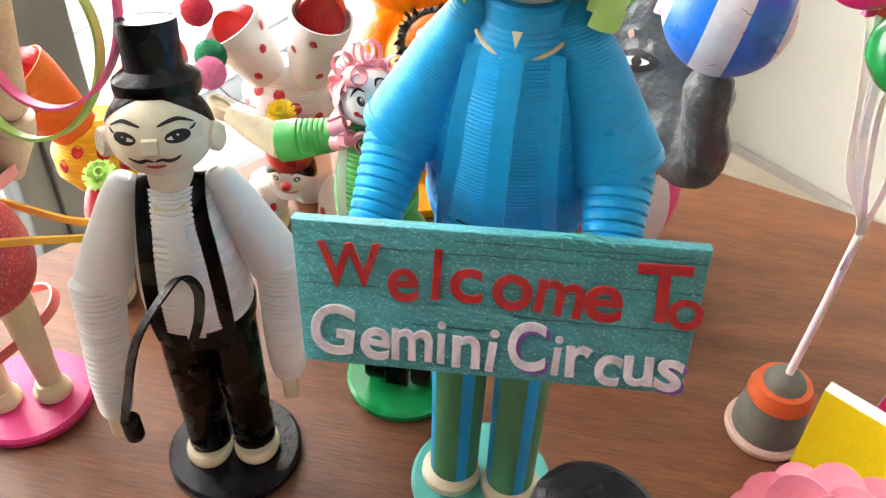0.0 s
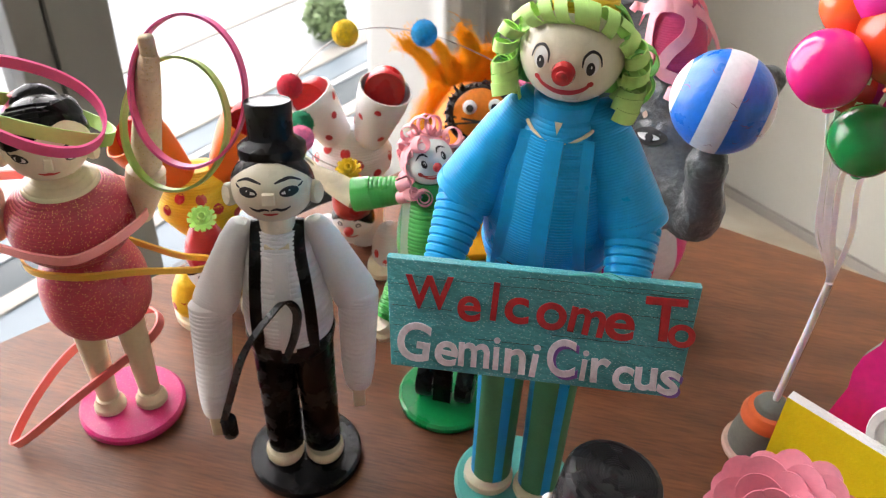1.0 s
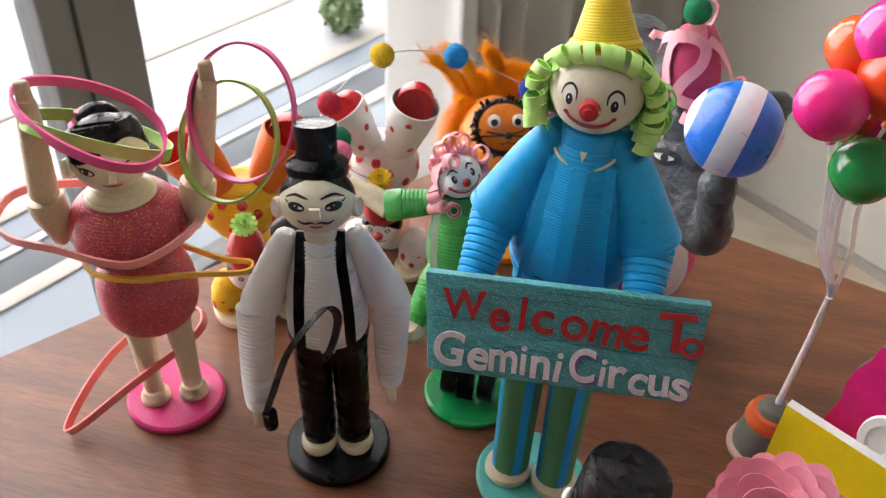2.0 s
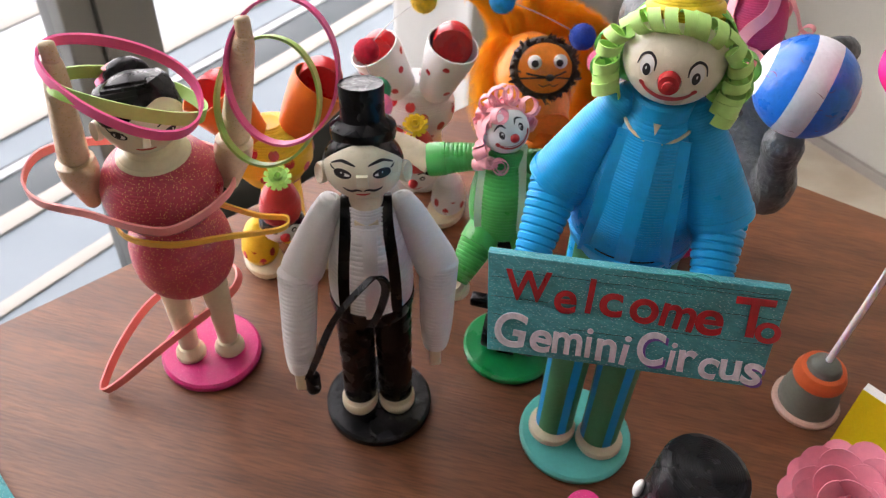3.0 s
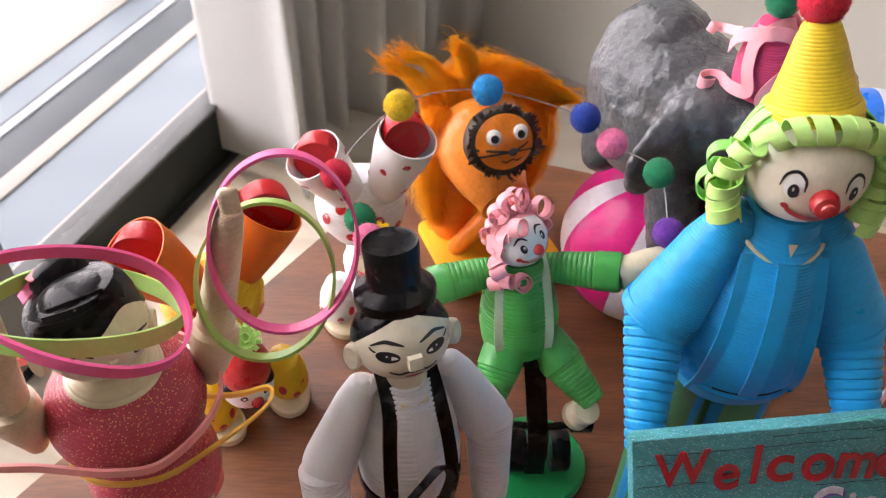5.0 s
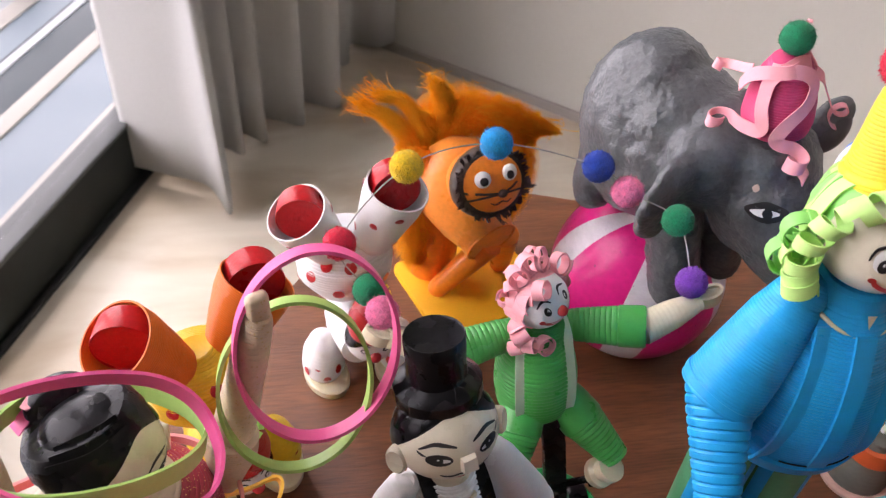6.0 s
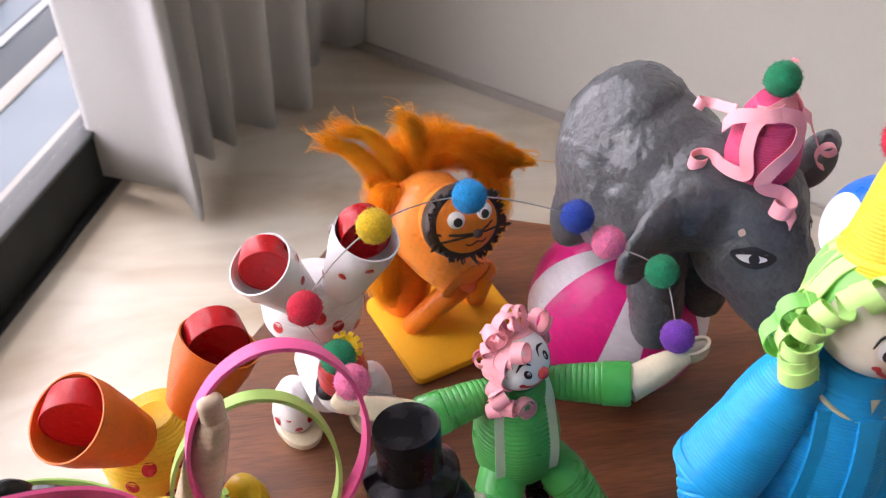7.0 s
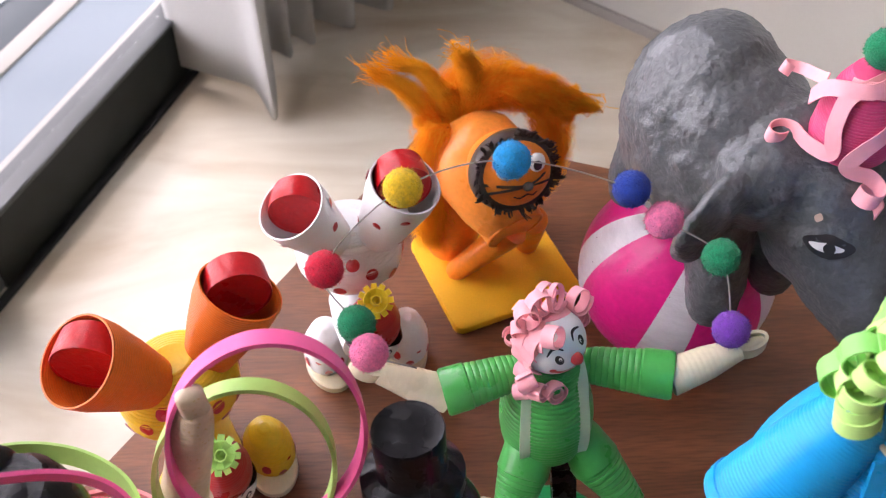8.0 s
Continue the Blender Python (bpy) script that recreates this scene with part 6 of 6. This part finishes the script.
# ---- elephant on a ball ----
def striped_ball(name, c, r, base, m, stripes, half, label, seg=90):
    w = Build()
    rings = 40
    prof = [(max(math.sin(math.pi * i / rings), 0) * r, -math.cos(math.pi * i / rings) * r) for i in range(rings + 1)]

    def pick(i):
        a = 360 * (i + 0.5) / seg
        return BALLWHITE if any(abs((a - s + 180) % 360 - 180) < half for s in stripes) else base
    w.lathe(prof, base, T(*c) @ m, seg, pick=pick, wob=0.004, seed=2)
    # small dents in the papier-mache, only flat dark spots for the shade in them
    rnd = random.Random(int(r * 1000))
    for i in range(60 if base is MAGENTA else 0):
        az, el = rnd.uniform(-130, 130), rnd.uniform(-50, 75)
        w.spot(T(*c), r, az, el, rnd.uniform(0.25, 0.7) * 0.475 / r, rnd.uniform(0.2, 0.45) * 0.475 / r, DENT, 1.006, turn=rnd.uniform(0, 180), n=8)
    return w.thing(name, (c[0], c[1], c[2] - r), label, "ball")


def banded_ball(name, c, r, axis, label):
    """A ball painted in rings: a white belt, blue on both sides and white ends, with a few fine cracks."""
    w = Build()
    mm = T(*c) @ axis.to_track_quat("Z", "Y").to_matrix().to_4x4()
    for lo, hi, mt in ((-90, -56, BALLPALE), (-56, -15, BALLBLUE), (-15, 15, BALLPALE), (15, 56, BALLBLUE), (56, 90, BALLPALE)):
        n = max(4, round((hi - lo) / 4))
        rows = [(math.cos(radians(lo + (hi - lo) * i / n)) * r, math.sin(radians(lo + (hi - lo) * i / n)) * r) for i in range(n + 1)]
        seg = 80
        V = [(q * math.cos(2 * math.pi * k / seg), q * math.sin(2 * math.pi * k / seg), z) for q, z in rows for k in range(seg)]
        w.add(V, [[j * seg + k, j * seg + (k + 1) % seg, (j + 1) * seg + (k + 1) % seg, (j + 1) * seg + k] for j in range(n) for k in range(seg)], mt, mm)
    rnd = random.Random(8)
    for i in range(16):
        az, el = rnd.uniform(-80, 80), rnd.uniform(-50, 60)
        line = [(az, el)]
        for k in range(3):
            line.append((line[-1][0] + rnd.uniform(2, 6), line[-1][1] + rnd.uniform(-3, 3)))
        w.stroke(T(*c), r, line, 0.7, DENT, 1.003, 3)
    return w.thing(name, (c[0], c[1], c[2] - r), label, "ball")


striped_ball("pink_ball", (1.17, 4.15, 0.475), 0.475, MAGENTA, R("X", 6) @ R("Y", 4), [247 + 72 * k for k in range(5)], 13, "magenta papier-mache ball with white stripes under the elephant")
banded_ball("blue_ball", (1.513, 3.18, 1.906), 0.214, Vector((0.97, -0.16, -0.18)), "royal blue papier-mache ball with white stripes on the elephant's trunk")


def elephant():
    b = Build()
    hm = T(1.37, 3.73, 1.50) @ R("Z", 21)

    def blob(c, r, m=Matrix(), turn=Matrix()):
        b.ball((0, 0, 0), 1.0, CLAY, m @ T(*c) @ turn @ S(*r), 26, 16)

    def tube(pts, rad):
        b.tube([tuple(q) for q in spline(pts, 6)], [float(q[0]) for q in spline([(k,) for k in rad], 6)], CLAY, seg=18)
        for p, r in ((pts[0], rad[0]), (pts[-1], rad[-1])):
            blob(p, (r, r, r))
    blob((1.015, 4.20, 1.48), (0.325, 0.34, 0.44))
    blob((1.04, 4.10, 1.36), (0.32, 0.31, 0.32))
    blob((1.10, 4.02, 1.45), (0.31, 0.31, 0.34))
    blob((1.09, 4.05, 1.58), (0.29, 0.30, 0.28))
    blob((1.21, 3.86, 1.57), (0.28, 0.27, 0.26))
    blob((1.12, 3.76, 1.56), (0.20, 0.18, 0.22))
    blob((0, 0, 0), (0.26, 0.25, 0.29), hm)
    blob((-0.02, -0.06, -0.12), (0.22, 0.21, 0.22), hm)
    blob((0.0, 0.02, 0.15), (0.22, 0.21, 0.15), hm)
    tube([(1.385, 3.60, 1.44), (1.455, 3.42, 1.31), (1.535, 3.28, 1.265), (1.555, 3.235, 1.36), (1.53, 3.21, 1.49), (1.518, 3.195, 1.60)], [0.215, 0.175, 0.128, 0.100, 0.080, 0.092])
    tube([(1.06, 3.93, 1.30), (1.11, 3.82, 1.08), (1.135, 3.72, 0.83)], [0.17, 0.135, 0.115])
    tube([(1.30, 3.98, 1.25), (1.38, 3.86, 1.05), (1.42, 3.84, 0.86)], [0.15, 0.12, 0.10])
    tube([(0.90, 4.24, 1.25), (0.83, 4.22, 1.12), (0.825, 4.20, 1.05)], [0.17, 0.115, 0.10])
    tube([(1.12, 4.38, 1.2), (1.14, 4.46, 1.0), (1.15, 4.47, 0.86)], [0.16, 0.12, 0.10])
    # ears: a folded flap over the shoulder, and the far one standing out
    blob((0.945, 3.67, 1.49), (0.245, 0.055, 0.20), turn=R("Z", 37) @ R("Y", -14))
    blob((1.02, 3.70, 1.60), (0.25, 0.065, 0.10), turn=R("Z", 37) @ R("Y", -16))
    blob((0.85, 3.61, 1.385), (0.085, 0.060, 0.10), turn=R("Z", 30))
    blob((1.74, 3.93, 1.61), (0.17, 0.055, 0.12), turn=R("Y", -25) @ R("Z", 24))
    tmp = new("clay", b.mesh("clay"))
    rm = tmp.modifiers.new("merge", "REMESH")
    rm.mode, rm.voxel_size = "VOXEL", 0.012 * U
    sm = tmp.modifiers.new("ease", "SMOOTH")
    sm.factor, sm.iterations = 0.6, 20
    src = bpy.data.meshes.new_from_object(tmp.evaluated_get(bpy.context.evaluated_depsgraph_get()))
    bpy.data.objects.remove(tmp)
    g = Build()
    verts = []
    for v in src.vertices:
        p = v.co / U
        k = noise.noise(p * 5) * 0.012 + noise.noise(p * 13) * 0.0072 + noise.noise(p * 30) * 0.0056 + noise.noise(p * 62) * 0.0032
        verts.append(p + v.normal * k)
    g.add(verts, [list(q.vertices) for q in src.polygons], CLAY)
    bpy.data.meshes.remove(src)
    # painted eyes
    skin = BVHTree.FromPolygons([tuple(p) for p in verts], g.f[:])
    core = hm @ Vector((0, 0, 0))

    def painted(az, el, w, h, mt, lift, turn=0, n=22):
        """An almond of paint that follows the clay, its centre and half sizes in degrees from the middle of the head."""
        c, s = math.cos(radians(turn)), math.sin(radians(turn))
        ring = [(0, 0)] + [(w * math.cos(2 * math.pi * i / n), h * math.sin(2 * math.pi * i / n) * (1 - 0.35 * abs(math.cos(2 * math.pi * i / n)))) for i in range(n)]
        pts = []
        for x, y in ring:
            d = (hm.to_3x3() @ g.on_head(Matrix(), 1.0, az + x * c - y * s, el + x * s + y * c, 1.0)).normalized()
            hit = skin.ray_cast(core + d * 1.2, -d)[0]
            pts.append(hit + d * lift)
        g.add(pts, [[0, 1 + i, 1 + (i + 1) % n] for i in range(n)], mt)
    for s, az in ((-1, -42), (1, 42)):
        painted(az, 8, 17.5, 8.2, INK, 0.005, turn=-9 * s)
        painted(az - 1, 7.5, 11.5, 3.3, WHITEFACE, 0.009, turn=-9 * s)
        painted(az + 1, 8, 4.0, 4.6, INK, 0.013)
    painted(-56, 24, 3.6, 4.2, BLUSH, 0.006)
    # dark inner side of the far ear
    g.ball((0, 0, 0), 1.0, CLAYDARK, T(1.755, 3.91, 1.59) @ R("Y", -25) @ R("Z", 24) @ S(0.125, 0.058, 0.09), 20, 12)
    return g.thing("toy_elephant", (1.17, 4.0, 0.9), "grey painted clay elephant balancing on a ball, trunk raised", "elephant figure", angle=70)


elephant()

# party hat on the elephant
HT = T(1.325, 3.715, 1.800) @ R("Z", 21) @ R("X", -2) @ R("Y", -7)
hat = holder("party_hat", tuple(HT.translation), "raspberry coiled paper party hat with pink streamers on the elephant", "party hat")
b = Build()
b.lathe([(0, 0)] + ridged([(0.134, 0.0), (0.142, 0.05), (0.134, 0.14), (0.106, 0.25), (0.072, 0.315)], 0.0115, 0.002) + [(0, 0.335)], HATPINK, HT, 40)
b.part("hat_cone", hat, "raspberry paper coil")
pc = tuple(HT @ Vector((0.0, 0.0, 0.405)))
b = Build()
pompom(b, pc, 0.068, POM["green"], 77)
b.part("pompom", hat, "green fluffy pompom", at=pc)
# each streamer: points on the cone as (degrees round it, height, distance off the paper), then a curled tail of (turns, radius, sink, lead)
TURN = 41


def streamer(run, tail, wide=0.024):
    b = Build()
    pts = []
    for a, z, off in spline(run, 8):
        r = float(np.interp(z, [-0.02, 0.05, 0.14, 0.25, 0.315, 0.34], [0.13, 0.142, 0.134, 0.106, 0.072, 0.02])) + 0.008 + off
        a = radians(a - TURN)
        pts.append(Vector((r * math.sin(a), -r * math.cos(a), z)))
    n = len(pts)
    wid = []
    for k in range(n):
        t = pts[min(k + 1, n - 1)] - pts[max(k - 1, 0)]
        o = Vector((pts[k].x, pts[k].y, 0.03))
        wid.append(t.cross(o).normalized() * wide)
    turns, q, sink, lead = tail
    if turns:
        d = (pts[-1] - pts[-2]).normalized()
        o = Vector((pts[-1].x, pts[-1].y, 0)).normalized() * (1 if turns > 0 else -1)
        o = (o - d * o.dot(d)).normalized()
        w, end = wid[-1], pts[-1]
        for k in range(1, 23):
            a = abs(turns) * 2 * math.pi * k / 22
            pts.append(end + d * (q * math.sin(a) + lead * k / 22) + o * (q * (1 - math.cos(a))) + Vector((0, 0, -sink * k / 22)))
            wid.append(w)
    b.ribbon([tuple(p) for p in pts], [tuple(w) for w in wid], 0.005, BABYPINK, HT)
    b.part("streamer", hat, "baby pink curled paper streamer")


streamer([(70, 0.325, 0.01), (10, 0.33, 0.016), (-35, 0.29, 0.016), (-38, 0.18, 0.010), (-28, 0.07, 0.008), (-50, 0.045, 0.010), (-78, 0.04, 0.03)], (0.8, 0.045, 0.03, 0.06), 0.028)
streamer([(-50, 0.30, 0.012), (10, 0.315, 0.014), (45, 0.28, 0.012), (40, 0.20, 0.008), (10, 0.12, 0.008), (-4, 0.03, 0.010), (22, -0.005, 0.02)], (1.35, 0.045, 0.10, 0.02), 0.028)
streamer([(20, 0.325, 0.02), (-40, 0.30, 0.025), (-72, 0.26, 0.035), (-88, 0.18, 0.04)], (0, 0, 0, 0), 0.027)
streamer([(-95, 0.25, 0.02), (-110, 0.22, 0.05), (-118, 0.20, 0.09)], (0.7, 0.035, 0.03, 0.05), 0.02)
streamer([(60, 0.30, 0.012), (85, 0.24, 0.018), (95, 0.17, 0.028), (92, 0.10, 0.05)], (1.2, 0.034, 0.06, 0.02), 0.021)
streamer([(150, 0.32, 0.01), (120, 0.20, 0.010), (140, 0.08, 0.012), (165, 0.04, 0.03)], (0.9, 0.04, 0.03, 0.05))
b = Build()
b.curl(HT @ T(0.08, 0.02, 0.36) @ R("Z", 41), 0.075, 0.72, 0.014, BABYPINK, 0.9, 0.03, 0.005)
b.part("streamer", hat, "baby pink curled paper streamer")


# ---- balloon stand ----
BX, BY = 2.12, 3.08
bal = holder("balloon_stand", (BX, BY, 0), "small glossy balloons on a clear stick in a grey base", "balloons")
b = Build()
b.lathe([(0, 0), (0.215, 0), (0.222, 0.012), (0.222, 0.03), (0.21, 0.042), (0, 0.042)], BLUSH, T(BX, BY, 0) @ S(0.82, 0.82, 1), 44)
b.part("base_disc", bal, "peach card disc")
b = Build()
b.lathe([(0, 0.04)] + ridged([(0.19, 0.042), (0.188, 0.10), (0.165, 0.20), (0.125, 0.30), (0.09, 0.36)], 0.025, 0.0015) + [(0.05, 0.385), (0, 0.39)], STONE, T(BX, BY, 0) @ S(0.82, 0.82, 1), 40)
b.part("base_cone", bal, "grey green coiled card cone")
b = Build()
b.lathe([(0.142, 0.235), (0.165, 0.245), (0.163, 0.275), (0.152, 0.29), (0.148, 0.30), (0.14, 0.32), (0.12, 0.325)], RINGORANGE, T(BX, BY, 0) @ S(0.84, 0.84, 1), 40)
b.part("band", bal, "orange paper band")
b = Build()
b.tube([(BX, BY, 0.36), (BX + 0.005, BY - 0.04, 0.85), (BX, BY - 0.08, 1.22)], 0.017, CLEAR, seg=10)
b.part("stick", bal, "clear plastic stick")
TIE = Vector((BX - 0.005, BY - 0.08, 1.17))
BALLOONS = [((1.80, 2.88, 2.245), 0.142, "hot pink", (0.80, 0.015, 0.22)), ((2.01, 2.88, 1.985), 0.138, "green", (0.01, 0.26, 0.06)), ((2.03, 2.95, 2.36), 0.165, "orange red", (0.78, 0.07, 0.015)),
            ((1.87, 3.10, 2.40), 0.125, "orange", (0.80, 0.12, 0.02)), ((1.96, 3.02, 2.50), 0.14, "magenta", (0.72, 0.03, 0.30)), ((2.07, 3.12, 2.10), 0.12, "magenta", (0.70, 0.02, 0.22)),
            ((1.95, 3.10, 2.10), 0.115, "red", (0.60, 0.02, 0.04)), ((2.26, 2.98, 2.12), 0.14, "yellow", (0.80, 0.50, 0.02))]
for c, r, col, rgb in BALLOONS:
    d = (Vector(c) - TIE).normalized()
    mm = Matrix.Translation(c) @ d.to_track_quat("Z", "Y").to_matrix().to_4x4()
    b = Build()
    prof = spline([(0.0, -1.16), (0.10, -1.12), (0.32, -0.98), (0.70, -0.70), (0.95, -0.25), (1.0, 0.08), (0.9, 0.45), (0.62, 0.79), (0.3, 0.96), (0.0, 1.0)], 5)
    b.lathe([(max(p, 0) * r, z * r) for p, z in prof], balloon(col + " balloon rubber", rgb), mm, 36)
    b.lathe([(0.010, -1.13 * r), (0.016, -1.18 * r), (0.022, -1.24 * r), (0.0, -1.22 * r)], balloon(col + " balloon knot", rgb), mm, 12)
    ob = b.part("balloon", bal, col + " glossy rubber balloon", at=c)
    k = mm @ Vector((0, 0, -1.2 * r))
    b = Build()
    side = Vector((0.012, 0.003, 0)) * (0.7 + 0.4 * math.sin(17 * c[0]))
    fan = Vector((c[0] - 2.0, c[1] - 2.95, 0)) * 0.34
    b.ribbon([tuple(q) for q in spline([tuple(k), tuple(Vector((1.985, 2.95, 1.80)) + fan), tuple(Vector((2.04, 2.965, 1.50)) + fan * 0.9), tuple(TIE + fan * 0.12 + Vector((0, 0, 0.08))), tuple(TIE + Vector((0, 0, -0.12)))], 6)], tuple(side), 0.004, CLEAR)
    b.part("string", ob, "clear plastic strip", at=tuple(k))


# ---- boards, flower and the doll in the foreground ----
def plate(b, pts, thick, material, edge=None):
    """A flat plate with the given corners; thickness goes away from the camera side."""
    p = [Vector(q) for q in pts]
    nrm = (p[1] - p[0]).cross(p[2] - p[1]).normalized() * thick
    n = len(p)
    b.add([tuple(q) for q in p] + [tuple(q - nrm) for q in p], [list(range(n)), [2 * n - 1 - i for i in range(n)]], material)
    b.add([tuple(q) for q in p] + [tuple(q - nrm) for q in p], [[i, n + i, n + (i + 1) % n, (i + 1) % n] for i in range(n)], edge or material)


UDIR = Vector((0.846, -0.533, 0))
c0 = Vector((1.803, 1.983, 1.489))
b = Build()
plate(b, [c0 + Vector((0, 0, -1.489)), c0 + UDIR * 0.9 + Vector((0, 0, -1.489)), c0 + UDIR * 0.9, c0], 0.04, YELLOWBRIGHT, FOAMEDGE)
b.thing("foam_board", (2.18, 1.74, 0), "bright yellow craft foam board with a white cut edge", "craft board")
booth = holder("cardboard_stand", (2.2, 2.0, 0), "magenta painted cardboard panel with a white paper cut-out", "craft board")
b = Build()
p1 = c0 + UDIR * 0.11 + Vector((0.045, 0.075, -0.06))
p2 = p1 + Vector((0.10, 0.085, 0.34))
rim = [p1 + Vector((-0.10, 0.02, -1.43)), p1 + UDIR * 0.85 + Vector((0, 0, -1.43)), p1 + UDIR * 0.9 + Vector((0.1, 0.09, 0.42)), p2 + UDIR * 0.12 + Vector((0, 0, 0.03))]
for k in range(7):
    q = p2.lerp(p1, k / 6)
    rim.append(q + UDIR * rnd.uniform(-0.012, 0.012))
plate(b, [tuple(q) for q in rim], 0.035, MAGENTA, STONE)
b.part("card_panel", booth, "magenta painted card with torn grey edge")
b = Build()
fwd = Vector((-0.53, -0.84, 0.1)).normalized()
mm = Matrix.Translation(p1 + UDIR * 0.20 + Vector((0.02, 0.02, 0.10)) + fwd * 0.05) @ fwd.to_track_quat("Z", "Y").to_matrix().to_4x4()
b.lathe([(0, 0), (0.085, 0.0), (0.09, 0.01), (0.085, 0.022), (0.055, 0.022), (0.05, 0.012), (0, 0.010)], WHITE, mm @ S(0.85, 1.2, 1), 28)
b.ball((0.03, 0.10, 0.02), 0.035, WHITE, mm, 14, 10)
b.ball((0.10, 0.05, 0.02), 0.03, SALMON, mm, 14, 10)
b.part("paper_cutout", booth, "white paper cut-out")

# rosette of card petals
FM = T(1.815, 1.60, 1.30) @ R("Z", -30) @ R("X", 38) @ R("Y", -10) @ S(0.80, 0.80, 0.95)
fl = holder("paper_flower", (1.775, 1.60, 1.30), "layered pink card flower in front of the yellow board", "paper flower")
rnd = random.Random(31)
for layer, (cnt, dist, size, tilt, h) in enumerate(((8, 0.205, 0.100, 2, 0.0), (8, 0.190, 0.100, 12, 0.012), (8, 0.165, 0.098, 22, 0.020), (7, 0.135, 0.094, 33, 0.026), (6, 0.10, 0.085, 46, 0.03), (4, 0.05, 0.07, 60, 0.03))):
    for i in range(cnt):
        mm = FM @ T(0, 0, h) @ R("Z", 360 * i / cnt + 21 * layer + rnd.uniform(-7, 7)) @ R("X", tilt + rnd.uniform(-7, 7)) @ T(0, dist, 0)
        b = Build()
        k = size * rnd.uniform(0.92, 1.08)
        V, F = [], []
        n = 20
        for rr_ in (0.0, 0.5, 0.85, 1.0):
            for j in range(n):
                a = 2 * math.pi * j / n
                x, y = rr_ * k * math.cos(a) * 0.92, rr_ * k * math.sin(a) * (1.6 if math.sin(a) < 0 else 1.12)
                V.append((x, y, 0.22 * (x * x + y * y) / k))
        for q in range(3):
            F += [[q * n + j, q * n + (j + 1) % n, (q + 1) * n + (j + 1) % n, (q + 1) * n + j] for j in range(n)]
        top = [(x, y, z + 0.006) for x, y, z in V]
        o = len(V)
        F2 = [[o + q for q in reversed(f)] for f in F] + [[3 * n + j, 3 * n + (j + 1) % n, o + 3 * n + (j + 1) % n, o + 3 * n + j] for j in range(n)]
        b.add(V + top, F + F2, PETAL, mm)
        b.part("petal", fl)
b = Build()
b.tube([(1.775, 1.61, 1.28), (1.79, 1.63, 0.8), (1.80, 1.65, 0.0)], 0.03, GREENLEG)
b.part("stalk", fl, "green paper stalk")


def seated_girl(x, y):
    m = T(x, y, 0) @ R("Z", -8)
    b = Build()
    b.lathe([(0, 0.0), (0.28, 0.0), (0.285, 0.03), (0.27, 0.05), (0, 0.05)], BLACKMATT, m, 40)
    b.lathe([(0, 0.05)] + ridged([(0.24, 0.05), (0.25, 0.2), (0.18, 0.6), (0.14, 0.85), (0.20, 1.0), (0.18, 1.15), (0.09, 1.27)], 0.022, 0.0016) + [(0, 1.28)], PINKBASE, m, 40)
    for s in (-1, 1):
        limb(b, m, (0.12 * s, 0.0, 1.22), (0.33 * s, -0.04, 0.95), 0.05, 0.085, 0.08, PINKBASE, 0.022, 0.0018)
        limb(b, m, (0.33 * s, -0.04, 0.98), (0.30 * s, -0.10, 1.30), 0.07, 0.065, 0.06, PINKBASE, 0.022, 0.0018)
    h = m @ T(0, 0, 1.39) @ R("X", -6) @ R("Y", 8) @ S(0.84, 0.84, 0.84)
    r = 0.165
    b.lathe([(0, -0.16), (0.09, -0.155), (0.145, -0.09), (0.165, 0.0), (0.165, 0.10), (0.155, 0.14), (0, 0.15)], SKIN, h, 36)
    b.lathe(ridged([(0.158, 0.095), (0.175, 0.10), (0.176, 0.20), (0.165, 0.226)], 0.010, 0.0015) + ridged([(0.15, 0.230), (0.02, 0.236)], 0.010, 0.0012) + [(0, 0.236)], BLACK, h @ T(0, 0.006, -0.01), 26, wob=0.006, seed=9)
    V = []
    back = [a for a in np.linspace(-50, 230, 30)]
    for z in (-0.14, 0.11):
        for a in back:
            V.append((0.176 * math.cos(radians(a)), 0.176 * math.sin(radians(a)) + 0.006, z))
    b.add(V, [[i, i + 1, 31 + i, 30 + i] for i in range(29)], BLACK, h)
    for s in (-1, 1):
        b.stroke(h, r, [(8 * s, 33), (22 * s, 26), (45 * s, 20), (62 * s, 14)], 14, BLACK, 1.10)
        b.spot(h, r, 25 * s, 4, 11, 5.5, INK, 1.03)
        b.spot(h, r, 25 * s, 4, 8, 3.4, WHITEFACE, 1.045)
        b.spot(h, r, 25 * s, 4, 3.6, 3.8, INK, 1.06)
        b.stroke(h, r, [(s * 12, 14), (s * 25, 18), (s * 40, 13)], 3, INK, 1.04)
        b.ball((0.185 * s, -0.02, -0.02), 0.03, WHITEFACE, h, 14, 10, (0.7, 1, 1.5))
    b.spot(h, r, 0, 17, 4.5, 4.5, LIPS, 1.04)
    b.stroke(h, r, [(-14, -28), (0, -32), (14, -28)], 6, LIPS, 1.03)
    b.lathe([(0, -0.02), (0.05, -0.02), (0.055, 0.0), (0.05, 0.02), (0, 0.02)], PINKBASE, h @ T(0.185, 0.07, 0.06) @ R("Y", 80), 20)
    return b.thing("dancer_doll", (x, y, 0), "quilled paper dancer doll, black bun hair, magenta glitter dress", "doll", "paper circus dolls")


seated_girl(1.24, 1.43)

# a painted card lying on the table
b = Build()
b.slab([(-1.90, 1.57), (-1.60, 1.37), (-1.88, 0.95), (-2.18, 1.15)], 0.0, 0.045, SIGNTEAL, bevel=0.006)
b.thing("painted_card", (-1.89, 1.26, 0), "teal glitter painted card lying flat on the table", "craft card")
